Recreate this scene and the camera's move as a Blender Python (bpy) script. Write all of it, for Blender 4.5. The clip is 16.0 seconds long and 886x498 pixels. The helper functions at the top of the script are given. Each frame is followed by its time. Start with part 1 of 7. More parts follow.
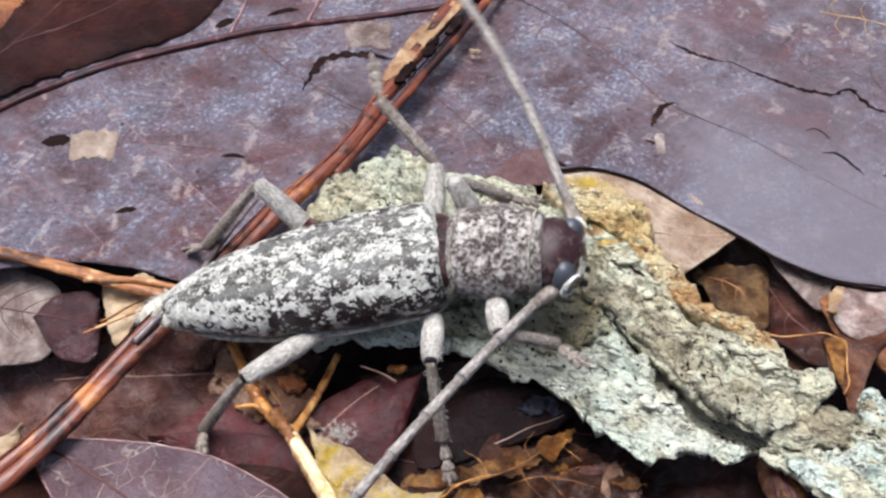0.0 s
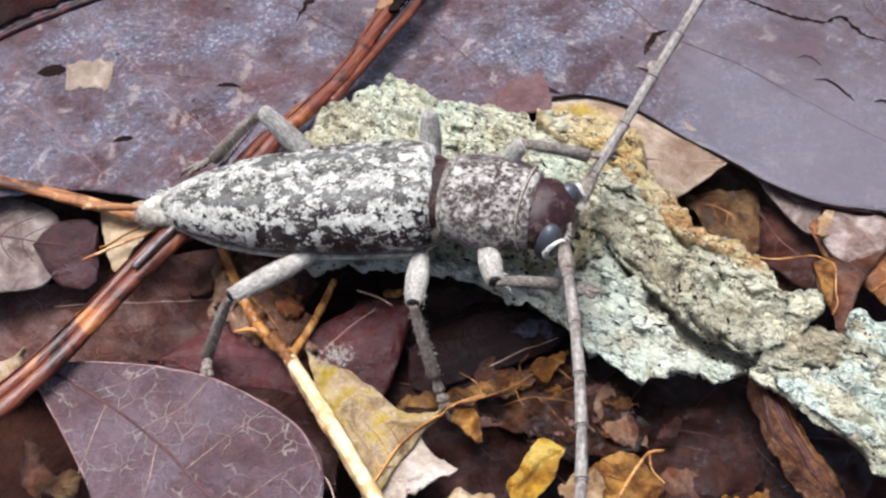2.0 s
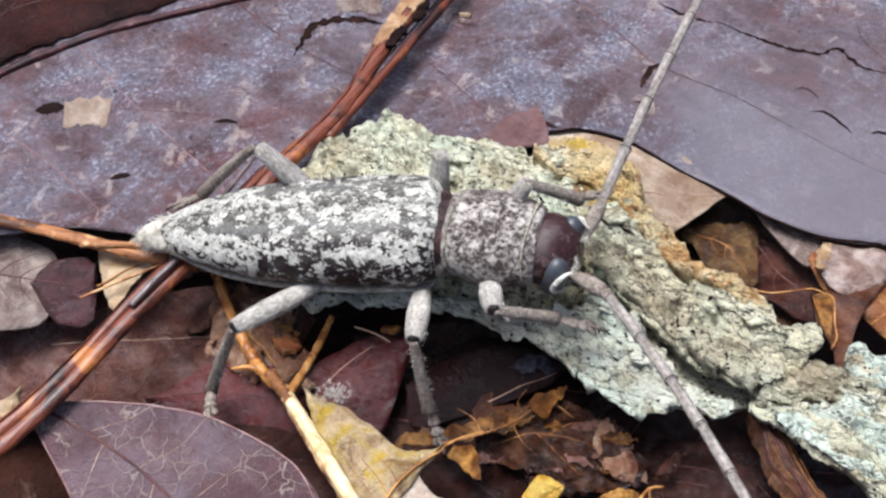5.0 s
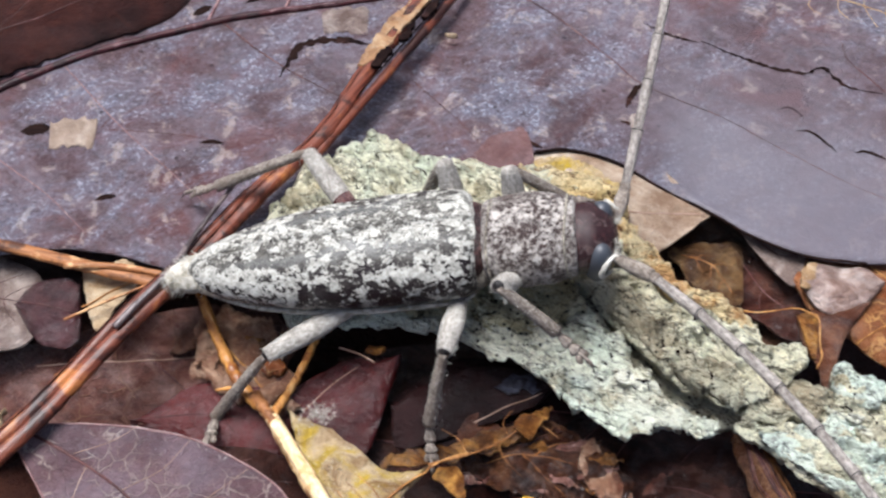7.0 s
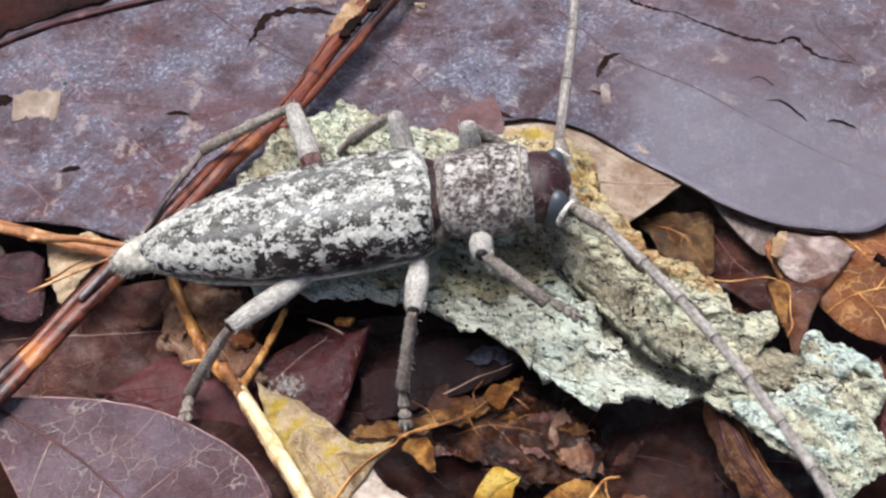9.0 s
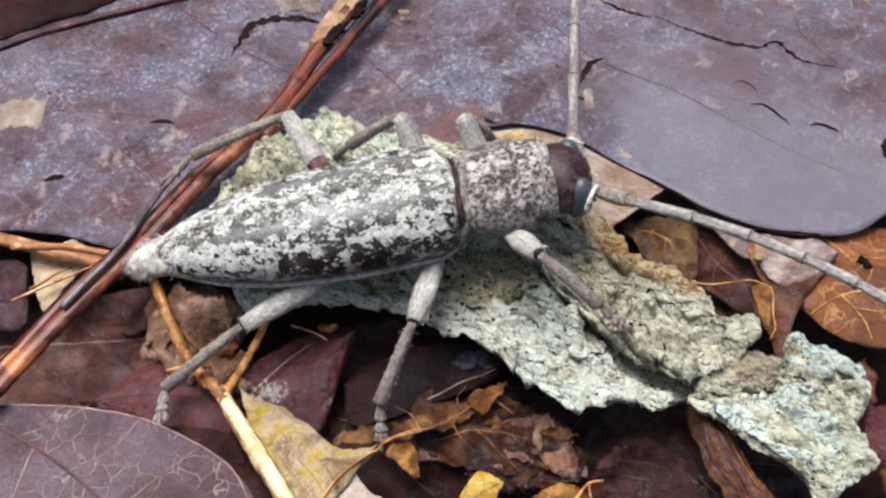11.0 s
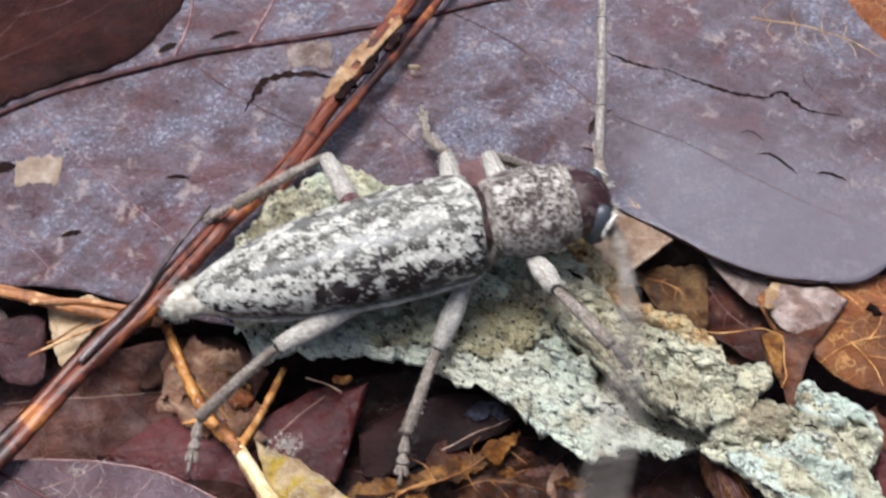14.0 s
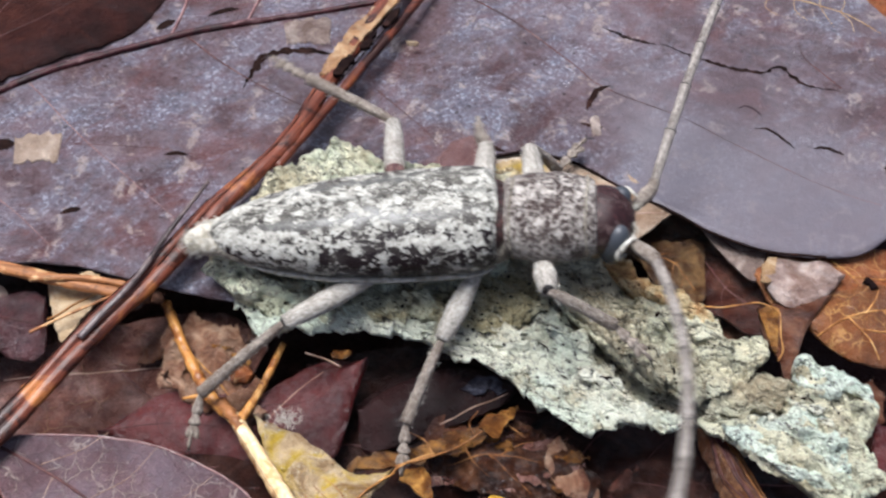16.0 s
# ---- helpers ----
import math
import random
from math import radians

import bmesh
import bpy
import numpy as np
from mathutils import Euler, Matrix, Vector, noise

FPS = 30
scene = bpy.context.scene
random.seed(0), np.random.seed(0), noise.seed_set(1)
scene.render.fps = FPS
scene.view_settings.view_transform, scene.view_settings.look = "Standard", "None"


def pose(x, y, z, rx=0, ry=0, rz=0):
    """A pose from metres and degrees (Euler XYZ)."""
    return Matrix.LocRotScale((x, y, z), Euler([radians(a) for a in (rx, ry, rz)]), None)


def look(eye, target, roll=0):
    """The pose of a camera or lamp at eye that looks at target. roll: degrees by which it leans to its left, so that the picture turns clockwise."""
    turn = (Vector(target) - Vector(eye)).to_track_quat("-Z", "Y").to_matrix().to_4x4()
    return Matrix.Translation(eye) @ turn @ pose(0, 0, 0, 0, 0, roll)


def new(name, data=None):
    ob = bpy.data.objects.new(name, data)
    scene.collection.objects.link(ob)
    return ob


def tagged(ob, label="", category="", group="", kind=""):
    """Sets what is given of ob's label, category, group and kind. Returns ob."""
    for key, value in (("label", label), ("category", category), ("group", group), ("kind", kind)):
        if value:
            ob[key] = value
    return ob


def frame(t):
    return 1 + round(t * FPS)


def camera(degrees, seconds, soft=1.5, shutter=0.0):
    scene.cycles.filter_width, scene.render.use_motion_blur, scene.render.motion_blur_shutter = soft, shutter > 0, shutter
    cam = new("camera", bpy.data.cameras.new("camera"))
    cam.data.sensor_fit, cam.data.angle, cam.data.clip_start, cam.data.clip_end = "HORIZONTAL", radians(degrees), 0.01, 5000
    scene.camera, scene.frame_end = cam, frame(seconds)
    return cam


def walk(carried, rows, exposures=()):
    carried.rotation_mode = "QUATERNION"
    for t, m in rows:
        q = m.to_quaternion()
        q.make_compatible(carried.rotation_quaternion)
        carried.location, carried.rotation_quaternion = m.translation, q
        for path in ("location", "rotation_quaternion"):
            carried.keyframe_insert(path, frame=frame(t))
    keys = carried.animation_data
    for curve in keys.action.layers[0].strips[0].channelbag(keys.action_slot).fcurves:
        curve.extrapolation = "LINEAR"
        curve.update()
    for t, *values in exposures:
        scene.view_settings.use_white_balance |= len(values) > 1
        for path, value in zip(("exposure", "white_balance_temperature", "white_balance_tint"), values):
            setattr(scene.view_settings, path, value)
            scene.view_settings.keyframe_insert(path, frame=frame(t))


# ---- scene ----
cam = camera(40, 16.0, soft=2.4, shutter=0.8)
# seconds, eye x y z, tilt, turn, roll
PATH = [
    (0.0, -0.001932, -0.039145, 0.057306, 35.793, 1.901, -0.483),
    (0.5, -0.002772, -0.039580, 0.057717, 35.784, 1.994, -0.424),
    (1.0, -0.002719, -0.040215, 0.057796, 34.817, 2.839, -1.124),
    (1.5, -0.002013, -0.040519, 0.057414, 33.623, 1.859, -0.437),
    (2.0, -0.001957, -0.040666, 0.057252, 33.365, 1.432, -0.343),
    (2.5, -0.001391, -0.040368, 0.057301, 33.457, 0.935, -0.043),
    (3.0, -0.001373, -0.040223, 0.057269, 33.876, 0.722, -0.014),
    (3.5, -0.001860, -0.040112, 0.057252, 33.736, 1.735, -0.928),
    (4.0, -0.001793, -0.040186, 0.057567, 33.824, 1.561, -0.787),
    (6.5, -0.001169, -0.039834, 0.057409, 35.372, 2.260, -1.559),
    (7.0, -0.000934, -0.039888, 0.057532, 35.333, 1.456, -0.928),
    (7.5, -0.000437, -0.039937, 0.057466, 35.019, -0.144, 0.348),
    (8.0, -0.000398, -0.039833, 0.057009, 34.623, -0.782, 0.810),
    (8.5, -0.000407, -0.039747, 0.056898, 34.120, -0.861, 0.793),
    (8.7, -0.000549, -0.039902, 0.056761, 34.259, -0.515, 0.445),
    (11.0, 0.000383, -0.040540, 0.056400, 35.185, -0.480, -0.031),
    (11.5, 0.000455, -0.040519, 0.056481, 35.135, -0.930, 0.323),
    (12.0, 0.000382, -0.040481, 0.056702, 35.589, -0.623, -0.007),
    (12.5, 0.000061, -0.040590, 0.056859, 36.263, -0.120, -0.544),
    (13.0, -0.000028, -0.040771, 0.057625, 37.684, 0.918, -1.613),
    (13.5, 0.000169, -0.040861, 0.057985, 38.507, 1.129, -1.732),
    (14.0, 0.000227, -0.040658, 0.057260, 37.282, 0.228, -1.150),
    (14.5, 0.000241, -0.040476, 0.057004, 36.905, -0.378, -0.784),
    (15.0, 0.000487, -0.040759, 0.056987, 36.226, -0.821, -0.506),
    (15.5, 0.000550, -0.040715, 0.057009, 36.013, -0.604, -0.747),
    (16.0, 0.000389, -0.040980, 0.057310, 36.314, 0.352, -1.406),
]
walk(cam, [(t, pose(x, y, z, tilt, 0, turn) @ pose(0, 0, 0, 0, 0, roll)) for t, x, y, z, tilt, turn, roll in PATH],
     exposures=[(0.0, 1.29, 6300, 12), (3.5, 1.28, 6300, 12), (7.5, 1.22, 6350, 11.5), (11.5, 1.22, 6380, 11.5), (14.0, 1.18, 6380, 11.5), (16.0, 1.16, 6380, 11.5)])

# ---- world, sun ----
world = bpy.data.worlds.new("sky")
scene.world = world
world.use_nodes = True
sky = world.node_tree.nodes.new("ShaderNodeTexSky")
sky.sky_type, sky.sun_disc = "NISHITA", False
sky.sun_elevation, sky.sun_rotation = radians(74), radians(313)
sky.air_density, sky.dust_density, sky.ozone_density = 0.6, 4.5, 1.0
world.node_tree.links.new(sky.outputs[0], world.node_tree.nodes["Background"].inputs[0])
world.node_tree.nodes["Background"].inputs[1].default_value = 0.09
sun = new("sun", bpy.data.lights.new("sun", "SUN"))
sun.data.energy, sun.data.angle, sun.data.color = 2.8, radians(32), (0.94, 0.975, 1.0)
sun.matrix_world = look((-0.32, 0.30, 1.50), (0, 0, 0))

MM = 0.001


# ---- material helpers: all texture sizes in millimetres ----
def base_material(name):
    m = bpy.data.materials.new(name)
    m.use_nodes = True
    nt = m.node_tree
    bsdf = nt.nodes["Principled BSDF"]
    tc = nt.nodes.new("ShaderNodeTexCoord")
    mp = nt.nodes.new("ShaderNodeMapping")
    mp.inputs["Scale"].default_value = (1000, 1000, 1000)
    nt.links.new(tc.outputs["Object"], mp.inputs["Vector"])
    return m, nt, bsdf, mp.outputs[0]


def tex_noise(nt, co, scale, detail=4, rough=0.55, dist=0.0):
    n = nt.nodes.new("ShaderNodeTexNoise")
    n.inputs["Scale"].default_value, n.inputs["Detail"].default_value = scale, detail
    n.inputs["Roughness"].default_value, n.inputs["Distortion"].default_value = rough, dist
    nt.links.new(co, n.inputs["Vector"])
    return n.outputs["Fac"]


def tex_cells(nt, co, scale, feature="DISTANCE_TO_EDGE"):
    n = nt.nodes.new("ShaderNodeTexVoronoi")
    n.feature = feature
    n.inputs["Scale"].default_value = scale
    nt.links.new(co, n.inputs["Vector"])
    return n.outputs["Distance"]


def squeeze(nt, co, scale, turn=0.0):
    """Coordinates turned so that x runs along the grain, then stretched."""
    for kind, value in (("Rotation", (0, 0, radians(-turn))), ("Scale", scale)):
        mp = nt.nodes.new("ShaderNodeMapping")
        mp.inputs[kind].default_value = value
        nt.links.new(co, mp.inputs["Vector"])
        co = mp.outputs[0]
    return co


def wobble(nt, co, scale, amount):
    n = nt.nodes.new("ShaderNodeTexNoise")
    n.inputs["Scale"].default_value, n.inputs["Detail"].default_value = scale, 3
    nt.links.new(co, n.inputs["Vector"])
    v = nt.nodes.new("ShaderNodeVectorMath")
    v.operation = "MULTIPLY_ADD"
    nt.links.new(n.outputs["Color"], v.inputs[0])
    v.inputs[1].default_value = (amount, amount, amount)
    nt.links.new(co, v.inputs[2])
    return v.outputs[0]


def ramp(nt, fac, *stops):
    r = nt.nodes.new("ShaderNodeValToRGB")
    els = r.color_ramp.elements
    while len(els) < len(stops):
        els.new(0.5)
    for e, (p, c) in zip(els, stops):
        e.position = p
        e.color = (*c, 1) if isinstance(c, tuple) else (c, c, c, 1)
    nt.links.new(fac, r.inputs[0])
    return r.outputs[0]


def blend(nt, fac, a, b, mode="MIX"):
    n = nt.nodes.new("ShaderNodeMix")
    n.data_type, n.blend_type = "RGBA", mode
    for sock, val in ((n.inputs[0], fac), (n.inputs[6], a), (n.inputs[7], b)):
        if isinstance(val, (int, float)):
            sock.default_value = val
        elif isinstance(val, tuple):
            sock.default_value = (*val, 1)
        else:
            nt.links.new(val, sock)
    return n.outputs[2]


def calc(nt, op, a, b):
    n = nt.nodes.new("ShaderNodeMath")
    n.operation = op
    for sock, val in zip(n.inputs, (a, b)):
        if isinstance(val, (int, float)):
            sock.default_value = val
        else:
            nt.links.new(val, sock)
    return n.outputs[0]


def relief(nt, bsdf, height, depth_mm, strength=1.0):
    b = nt.nodes.new("ShaderNodeBump")
    b.inputs["Strength"].default_value, b.inputs["Distance"].default_value = strength, depth_mm * MM
    nt.links.new(height, b.inputs["Height"])
    nt.links.new(b.outputs[0], bsdf.inputs["Normal"])


def finish(nt, bsdf, color, rough, specular=0.5, coat=0.0, coat_rough=0.15):
    if isinstance(color, tuple):
        bsdf.inputs["Base Color"].default_value = (*color, 1)
    else:
        nt.links.new(color, bsdf.inputs["Base Color"])
    if isinstance(rough, (int, float)):
        bsdf.inputs["Roughness"].default_value = rough
    else:
        nt.links.new(rough, bsdf.inputs["Roughness"])
    bsdf.inputs["Specular IOR Level"].default_value = specular
    bsdf.inputs["Coat Weight"].default_value = coat
    bsdf.inputs["Coat Roughness"].default_value = coat_rough


def leaf_material(name, dark, mid, pale, fleck=None, rough=(0.3, 0.55), wet=0.35, flecks=0.35,
                  net=0.0, net_color=(0.3, 0.22, 0.15), net_scale=0.9, grain=1.0, big=0.16, sheen=0.2, film=False, glaze=0.03):
    """A wet dead leaf: blotches, fine speckle, an optional net of paler veins, patches of wet, crinkled gloss."""
    m, nt, bsdf, co = base_material(name)
    fleck = fleck or tuple(min(0.8, 1.4 * c) for c in pale)
    blotch = tex_noise(nt, co, big, 6, 0.62, 0.8)
    mottled = tex_noise(nt, co, 0.9, 6, 0.68)
    streak = tex_noise(nt, squeeze(nt, wobble(nt, co, 0.5, 1.0), (0.25, 1.3, 1.0), -40), 1.0, 5, 0.65)
    speck = tex_noise(nt, co, 6.0, 4, 0.75)
    damp = tex_noise(nt, squeeze(nt, co, (1, 1.4, 1), 20), big * 1.5, 6, 0.7, 0.8)
    col = ramp(nt, blotch, (0.34, dark), (0.5, mid), (0.66, pale))
    col = blend(nt, ramp(nt, mottled, (0.38, 0.0), (0.68, 0.6)), col, dark)
    col = blend(nt, ramp(nt, streak, (0.52, 0.0), (0.72, 0.5)), col, pale)
    # paler flecks in the damp areas: leaf texture, with some glints painted in
    col = blend(nt, calc(nt, "MULTIPLY", ramp(nt, speck, (0.54, 0.0), (0.68, 1.0)), ramp(nt, damp, (0.42, 0.03), (0.62, flecks))), col, fleck)
    if film:
        # rusty areas, tan spots, then a bluish sky sheen and fine glints painted into the wet areas
        rust = tex_noise(nt, co, 0.13, 5, 0.65, 1.0)
        col = blend(nt, ramp(nt, rust, (0.50, 0.0), (0.60, 0.55)), col, (0.110, 0.042, 0.040))
        sky_sheen = tex_noise(nt, squeeze(nt, wobble(nt, co, 0.4, 1.5), (0.7, 1.2, 1.0), 25), 0.26, 6, 0.7, 0.5)
        bright = ramp(nt, sky_sheen, (0.46, 0.0), (0.62, 1.0))
        # bluish base colour painted in for reflected sky
        col = blend(nt, calc(nt, "MULTIPLY", bright, 0.5), col, (0.152, 0.156, 0.200))
        tan = tex_noise(nt, co, 0.55, 6, 0.7, 0.4)
        col = blend(nt, ramp(nt, tan, (0.57, 0.0), (0.64, 0.7)), col, (0.30, 0.235, 0.21))
        col = blend(nt, ramp(nt, tan, (0.30, 0.7), (0.42, 0.0)), col, dark)
        glint_spots = tex_noise(nt, wobble(nt, co, 1.0, 0.6), 3.6, 5, 0.75)
        # pale blue-grey specks painted as glints, dark specks between them
        col = blend(nt, calc(nt, "MULTIPLY", ramp(nt, glint_spots, (0.53, 0.0), (0.63, 0.8)), ramp(nt, sky_sheen, (0.46, 0.10), (0.60, 1.0))), col, (0.33, 0.325, 0.37))
        col = blend(nt, calc(nt, "MULTIPLY", ramp(nt, glint_spots, (0.36, 0.85), (0.46, 0.0)), ramp(nt, sky_sheen, (0.35, 0.35), (0.60, 0.9))), col, tuple(0.8 * c for c in dark))
        pore = tex_cells(nt, wobble(nt, co, 1.5, 0.5), 0.55, "F1")
        col = blend(nt, ramp(nt, pore, (0.05, 0.8), (0.085, 0.0)), col, tuple(0.3 * c for c in dark))
    height = calc(nt, "ADD", tex_noise(nt, co, 2.4, 5, 0.62), calc(nt, "MULTIPLY", tex_cells(nt, wobble(nt, co, 1.5, 0.5), 2.6), 0.45))
    height = calc(nt, "ADD", height, calc(nt, "MULTIPLY", speck, 0.6))
    if net:
        wide = ramp(nt, tex_cells(nt, wobble(nt, co, 0.6, 1.5), net_scale), (0.0, 1.0), (0.014, 0.9), (0.034, 0.0))
        small = ramp(nt, tex_cells(nt, wobble(nt, co, 1.4, 0.7), net_scale * 2.6), (0.0, 0.5), (0.05, 0.0))
        lines = calc(nt, "MAXIMUM", wide, small)
        thin = calc(nt, "MULTIPLY", lines, ramp(nt, tex_noise(nt, co, 0.45, 4, 0.6), (0.44, 0.04), (0.54, 1.0)))
        col = blend(nt, calc(nt, "MULTIPLY", thin, net), col, net_color)
        height = calc(nt, "ADD", height, calc(nt, "MULTIPLY", lines, 0.4))
    depth = 1.0
    if film:
        # a thin smooth grey film over one side of the leaf
        sep = nt.nodes.new("ShaderNodeSeparateXYZ")
        nt.links.new(wobble(nt, co, 0.25, 2.5), sep.inputs[0])
        mask = ramp(nt, calc(nt, "MULTIPLY", calc(nt, "SUBTRACT", calc(nt, "MULTIPLY", sep.outputs[0], 1.0), 9.0), 0.2), (0.0, 0.0), (1.0, 1.0))
        low = ramp(nt, calc(nt, "MULTIPLY", calc(nt, "SUBTRACT", 25.0, calc(nt, "ADD", sep.outputs[1], calc(nt, "MULTIPLY", sep.outputs[0], 0.45))), 0.12), (0.0, 0.25), (1.0, 1.0))
        mask = calc(nt, "MULTIPLY", mask, low)
        col = blend(nt, calc(nt, "MULTIPLY", mask, 0.85), col, (0.094, 0.085, 0.099))
        depth = calc(nt, "SUBTRACT", 1.0, calc(nt, "MULTIPLY", mask, 0.8))
        height = calc(nt, "MULTIPLY", height, depth)
    relief(nt, bsdf, height, 0.16 * grain, 0.9)
    finish(nt, bsdf, col, ramp(nt, mottled, (0.3, rough[0]), (0.7, rough[1])), 0.12, 0.0, sheen)
    bsdf.inputs["Coat IOR"].default_value = 1.6
    bsdf.inputs["Coat Tint"].default_value = (0.86, 0.93, 1.0, 1)
    # standing wet follows the crumples of the leaf and breaks into small glints
    gloss = calc(nt, "MULTIPLY", ramp(nt, damp, (0.44, glaze), (0.58, wet)), ramp(nt, mottled, (0.35, 0.5), (0.6, 1.0)))
    crumple = nt.nodes.new("ShaderNodeBump")
    crumple.inputs["Strength"].default_value, crumple.inputs["Distance"].default_value = 1.0, 0.7 * MM
    folds = calc(nt, "ADD", tex_noise(nt, wobble(nt, co, 1.2, 0.6), 1.6, 4, 0.6), calc(nt, "MULTIPLY", speck, 0.12))
    nt.links.new(calc(nt, "MULTIPLY", folds, depth) if film else folds, crumple.inputs["Height"])
    nt.links.new(crumple.outputs[0], bsdf.inputs["Coat Normal"])
    nt.links.new(calc(nt, "MULTIPLY", gloss, depth) if film else gloss, bsdf.inputs["Coat Weight"])
    return m


def bark_material(name, pale, cream, mid, dark, moss, turn=28, warmth=0.5, dots=0.5):
    """Bark under a crust of lichen: pale granular plates, cream and ochre areas, round dark spots, short cracks."""
    m, nt, bsdf, co = base_material(name)
    hue = tex_noise(nt, co, 0.16, 4, 0.6, 0.5)
    warm = tex_noise(nt, wobble(nt, co, 0.7, 0.8), 0.30, 5, 0.65, 0.6)
    stain = tex_noise(nt, co, 0.7, 5, 0.7, 0.5)
    wob = wobble(nt, co, 0.9, 0.9)
    grain = tex_noise(nt, squeeze(nt, wob, (0.7, 1.8, 1.4), -turn), 1.3, 8, 0.72)
    fissure = tex_noise(nt, squeeze(nt, wob, (0.45, 1.5, 1.3), -turn), 0.7, 5, 0.6)
    split = calc(nt, "ABSOLUTE", calc(nt, "SUBTRACT", fissure, 0.5), 0.0)
    broken = ramp(nt, tex_noise(nt, co, 0.8, 3, 0.5), (0.46, 0.0), (0.54, 1.0))
    fine = tex_noise(nt, co, 7.0, 5, 0.75)
    crust = tex_cells(nt, wobble(nt, co, 2.0, 0.4), 2.4, "F1")
    spot = tex_cells(nt, wobble(nt, co, 2.5, 0.25), 1.9, "F1")
    lichen = blend(nt, ramp(nt, hue, (0.40, 0.0), (0.60, 1.0)), pale, cream)
    # low grain is coloured darker, painting shade into the crevices of the relief
    shade = tuple(0.55 * (a + b) / 2 for a, b in zip(pale, mid))
    col = blend(nt, ramp(nt, grain, (0.30, 1.0), (0.44, 0.0)), lichen, blend(nt, ramp(nt, fine, (0.4, 0.0), (0.6, 1.0)), mid, shade))
    lo = 0.62 - 0.24 * warmth
    col = blend(nt, ramp(nt, warm, (lo, 0.0), (lo + 0.10, 0.85)), col, blend(nt, ramp(nt, grain, (0.36, 0.0), (0.60, 1.0)), mid, moss))
    col = blend(nt, ramp(nt, stain, (0.60, 0.0), (0.68, 0.7)), col, (0.21, 0.135, 0.075))
    col = blend(nt, ramp(nt, stain, (0.26, 0.7), (0.36, 0.0)), col, tuple(min(0.85, 1.16 * c) for c in pale))
    col = blend(nt, calc(nt, "MULTIPLY", broken, ramp(nt, split, (0.0, 1.0), (0.028, 0.0))), col, dark)
    seen = ramp(nt, tex_noise(nt, co, 0.45, 3, 0.5), (0.5 - 0.1 * dots, 0.0), (0.56 - 0.1 * dots, 1.0))
    pits = calc(nt, "MULTIPLY", ramp(nt, spot, (0.13 + 0.08 * dots, 1.0), (0.18 + 0.10 * dots, 0.0)), seen)
    col = blend(nt, pits, col, dark)
    # flaking scales: shade painted into their dark rims, highlights into the whitish tops
    flakes = tex_cells(nt, squeeze(nt, wobble(nt, co, 1.3, 0.9), (0.8, 1.5, 1.2), -turn), 1.25)
    rim_mask = ramp(nt, tex_noise(nt, co, 1.6, 3, 0.6), (0.44, 0.0), (0.54, 1.0))
    col = blend(nt, calc(nt, "MULTIPLY", rim_mask, ramp(nt, flakes, (0.012, 0.75), (0.045, 0.0))), col, tuple(0.4 * c for c in mid))
    col = blend(nt, ramp(nt, fine, (0.56, 0.0), (0.66, 0.6)), col, tuple(min(0.88, 1.2 * c) for c in pale))
    col = blend(nt, ramp(nt, fine, (0.34, 0.7), (0.43, 0.0)), col, tuple(0.6 * c for c in mid))
    h = calc(nt, "ADD", grain, calc(nt, "MULTIPLY", ramp(nt, split, (0.0, 0.0), (0.05, 1.0)), 0.25))
    h = calc(nt, "SUBTRACT", calc(nt, "ADD", h, calc(nt, "MULTIPLY", fine, 0.45)), calc(nt, "MULTIPLY", crust, 0.2))
    h = calc(nt, "SUBTRACT", h, calc(nt, "MULTIPLY", pits, 0.3))
    h = calc(nt, "ADD", h, calc(nt, "MULTIPLY", ramp(nt, flakes, (0.0, 0.0), (0.12, 1.0)), 0.3))
    relief(nt, bsdf, h, 0.65, 1.0)
    finish(nt, bsdf, col, 0.8, 0.2)
    return m


def fur_material(name, dark, mid, pale, scale=2.2, cover=(0.42, 0.52), stretch=(1, 1, 1), rough=0.6, shine=0.3, bump=0.05):
    """Beetle cuticle under patches of pale, felted hair."""
    m, nt, bsdf, co = base_material(name)
    sc = squeeze(nt, co, stretch)
    big = tex_noise(nt, sc, scale * 0.28, 3, 0.5)
    patch = tex_noise(nt, sc, scale, 6, 0.68)
    fine = tex_noise(nt, squeeze(nt, co, (1.0, 3.5, 3.5)), 9.0, 3, 0.7)
    field = calc(nt, "ADD", patch, calc(nt, "MULTIPLY", calc(nt, "SUBTRACT", big, 0.5), 0.5))
    field = calc(nt, "ADD", field, calc(nt, "MULTIPLY", calc(nt, "SUBTRACT", fine, 0.5), 0.18))
    mask = ramp(nt, field, (cover[0], 0.0), (cover[1], 1.0))
    grey = ramp(nt, tex_noise(nt, sc, scale * 1.7, 4, 0.6), (0.54, dark), (0.8, mid))
    col = blend(nt, mask, grey, blend(nt, fine, mid, pale))
    col = blend(nt, ramp(nt, field, (cover[1], 0.0), (cover[1] + 0.12, 1.0)), col, pale)
    relief(nt, bsdf, calc(nt, "ADD", mask, calc(nt, "MULTIPLY", fine, 0.8)), bump, 0.7)
    finish(nt, bsdf, col, ramp(nt, mask, (0.0, rough * 0.55), (1.0, min(1, rough * 1.3))), shine)
    return m


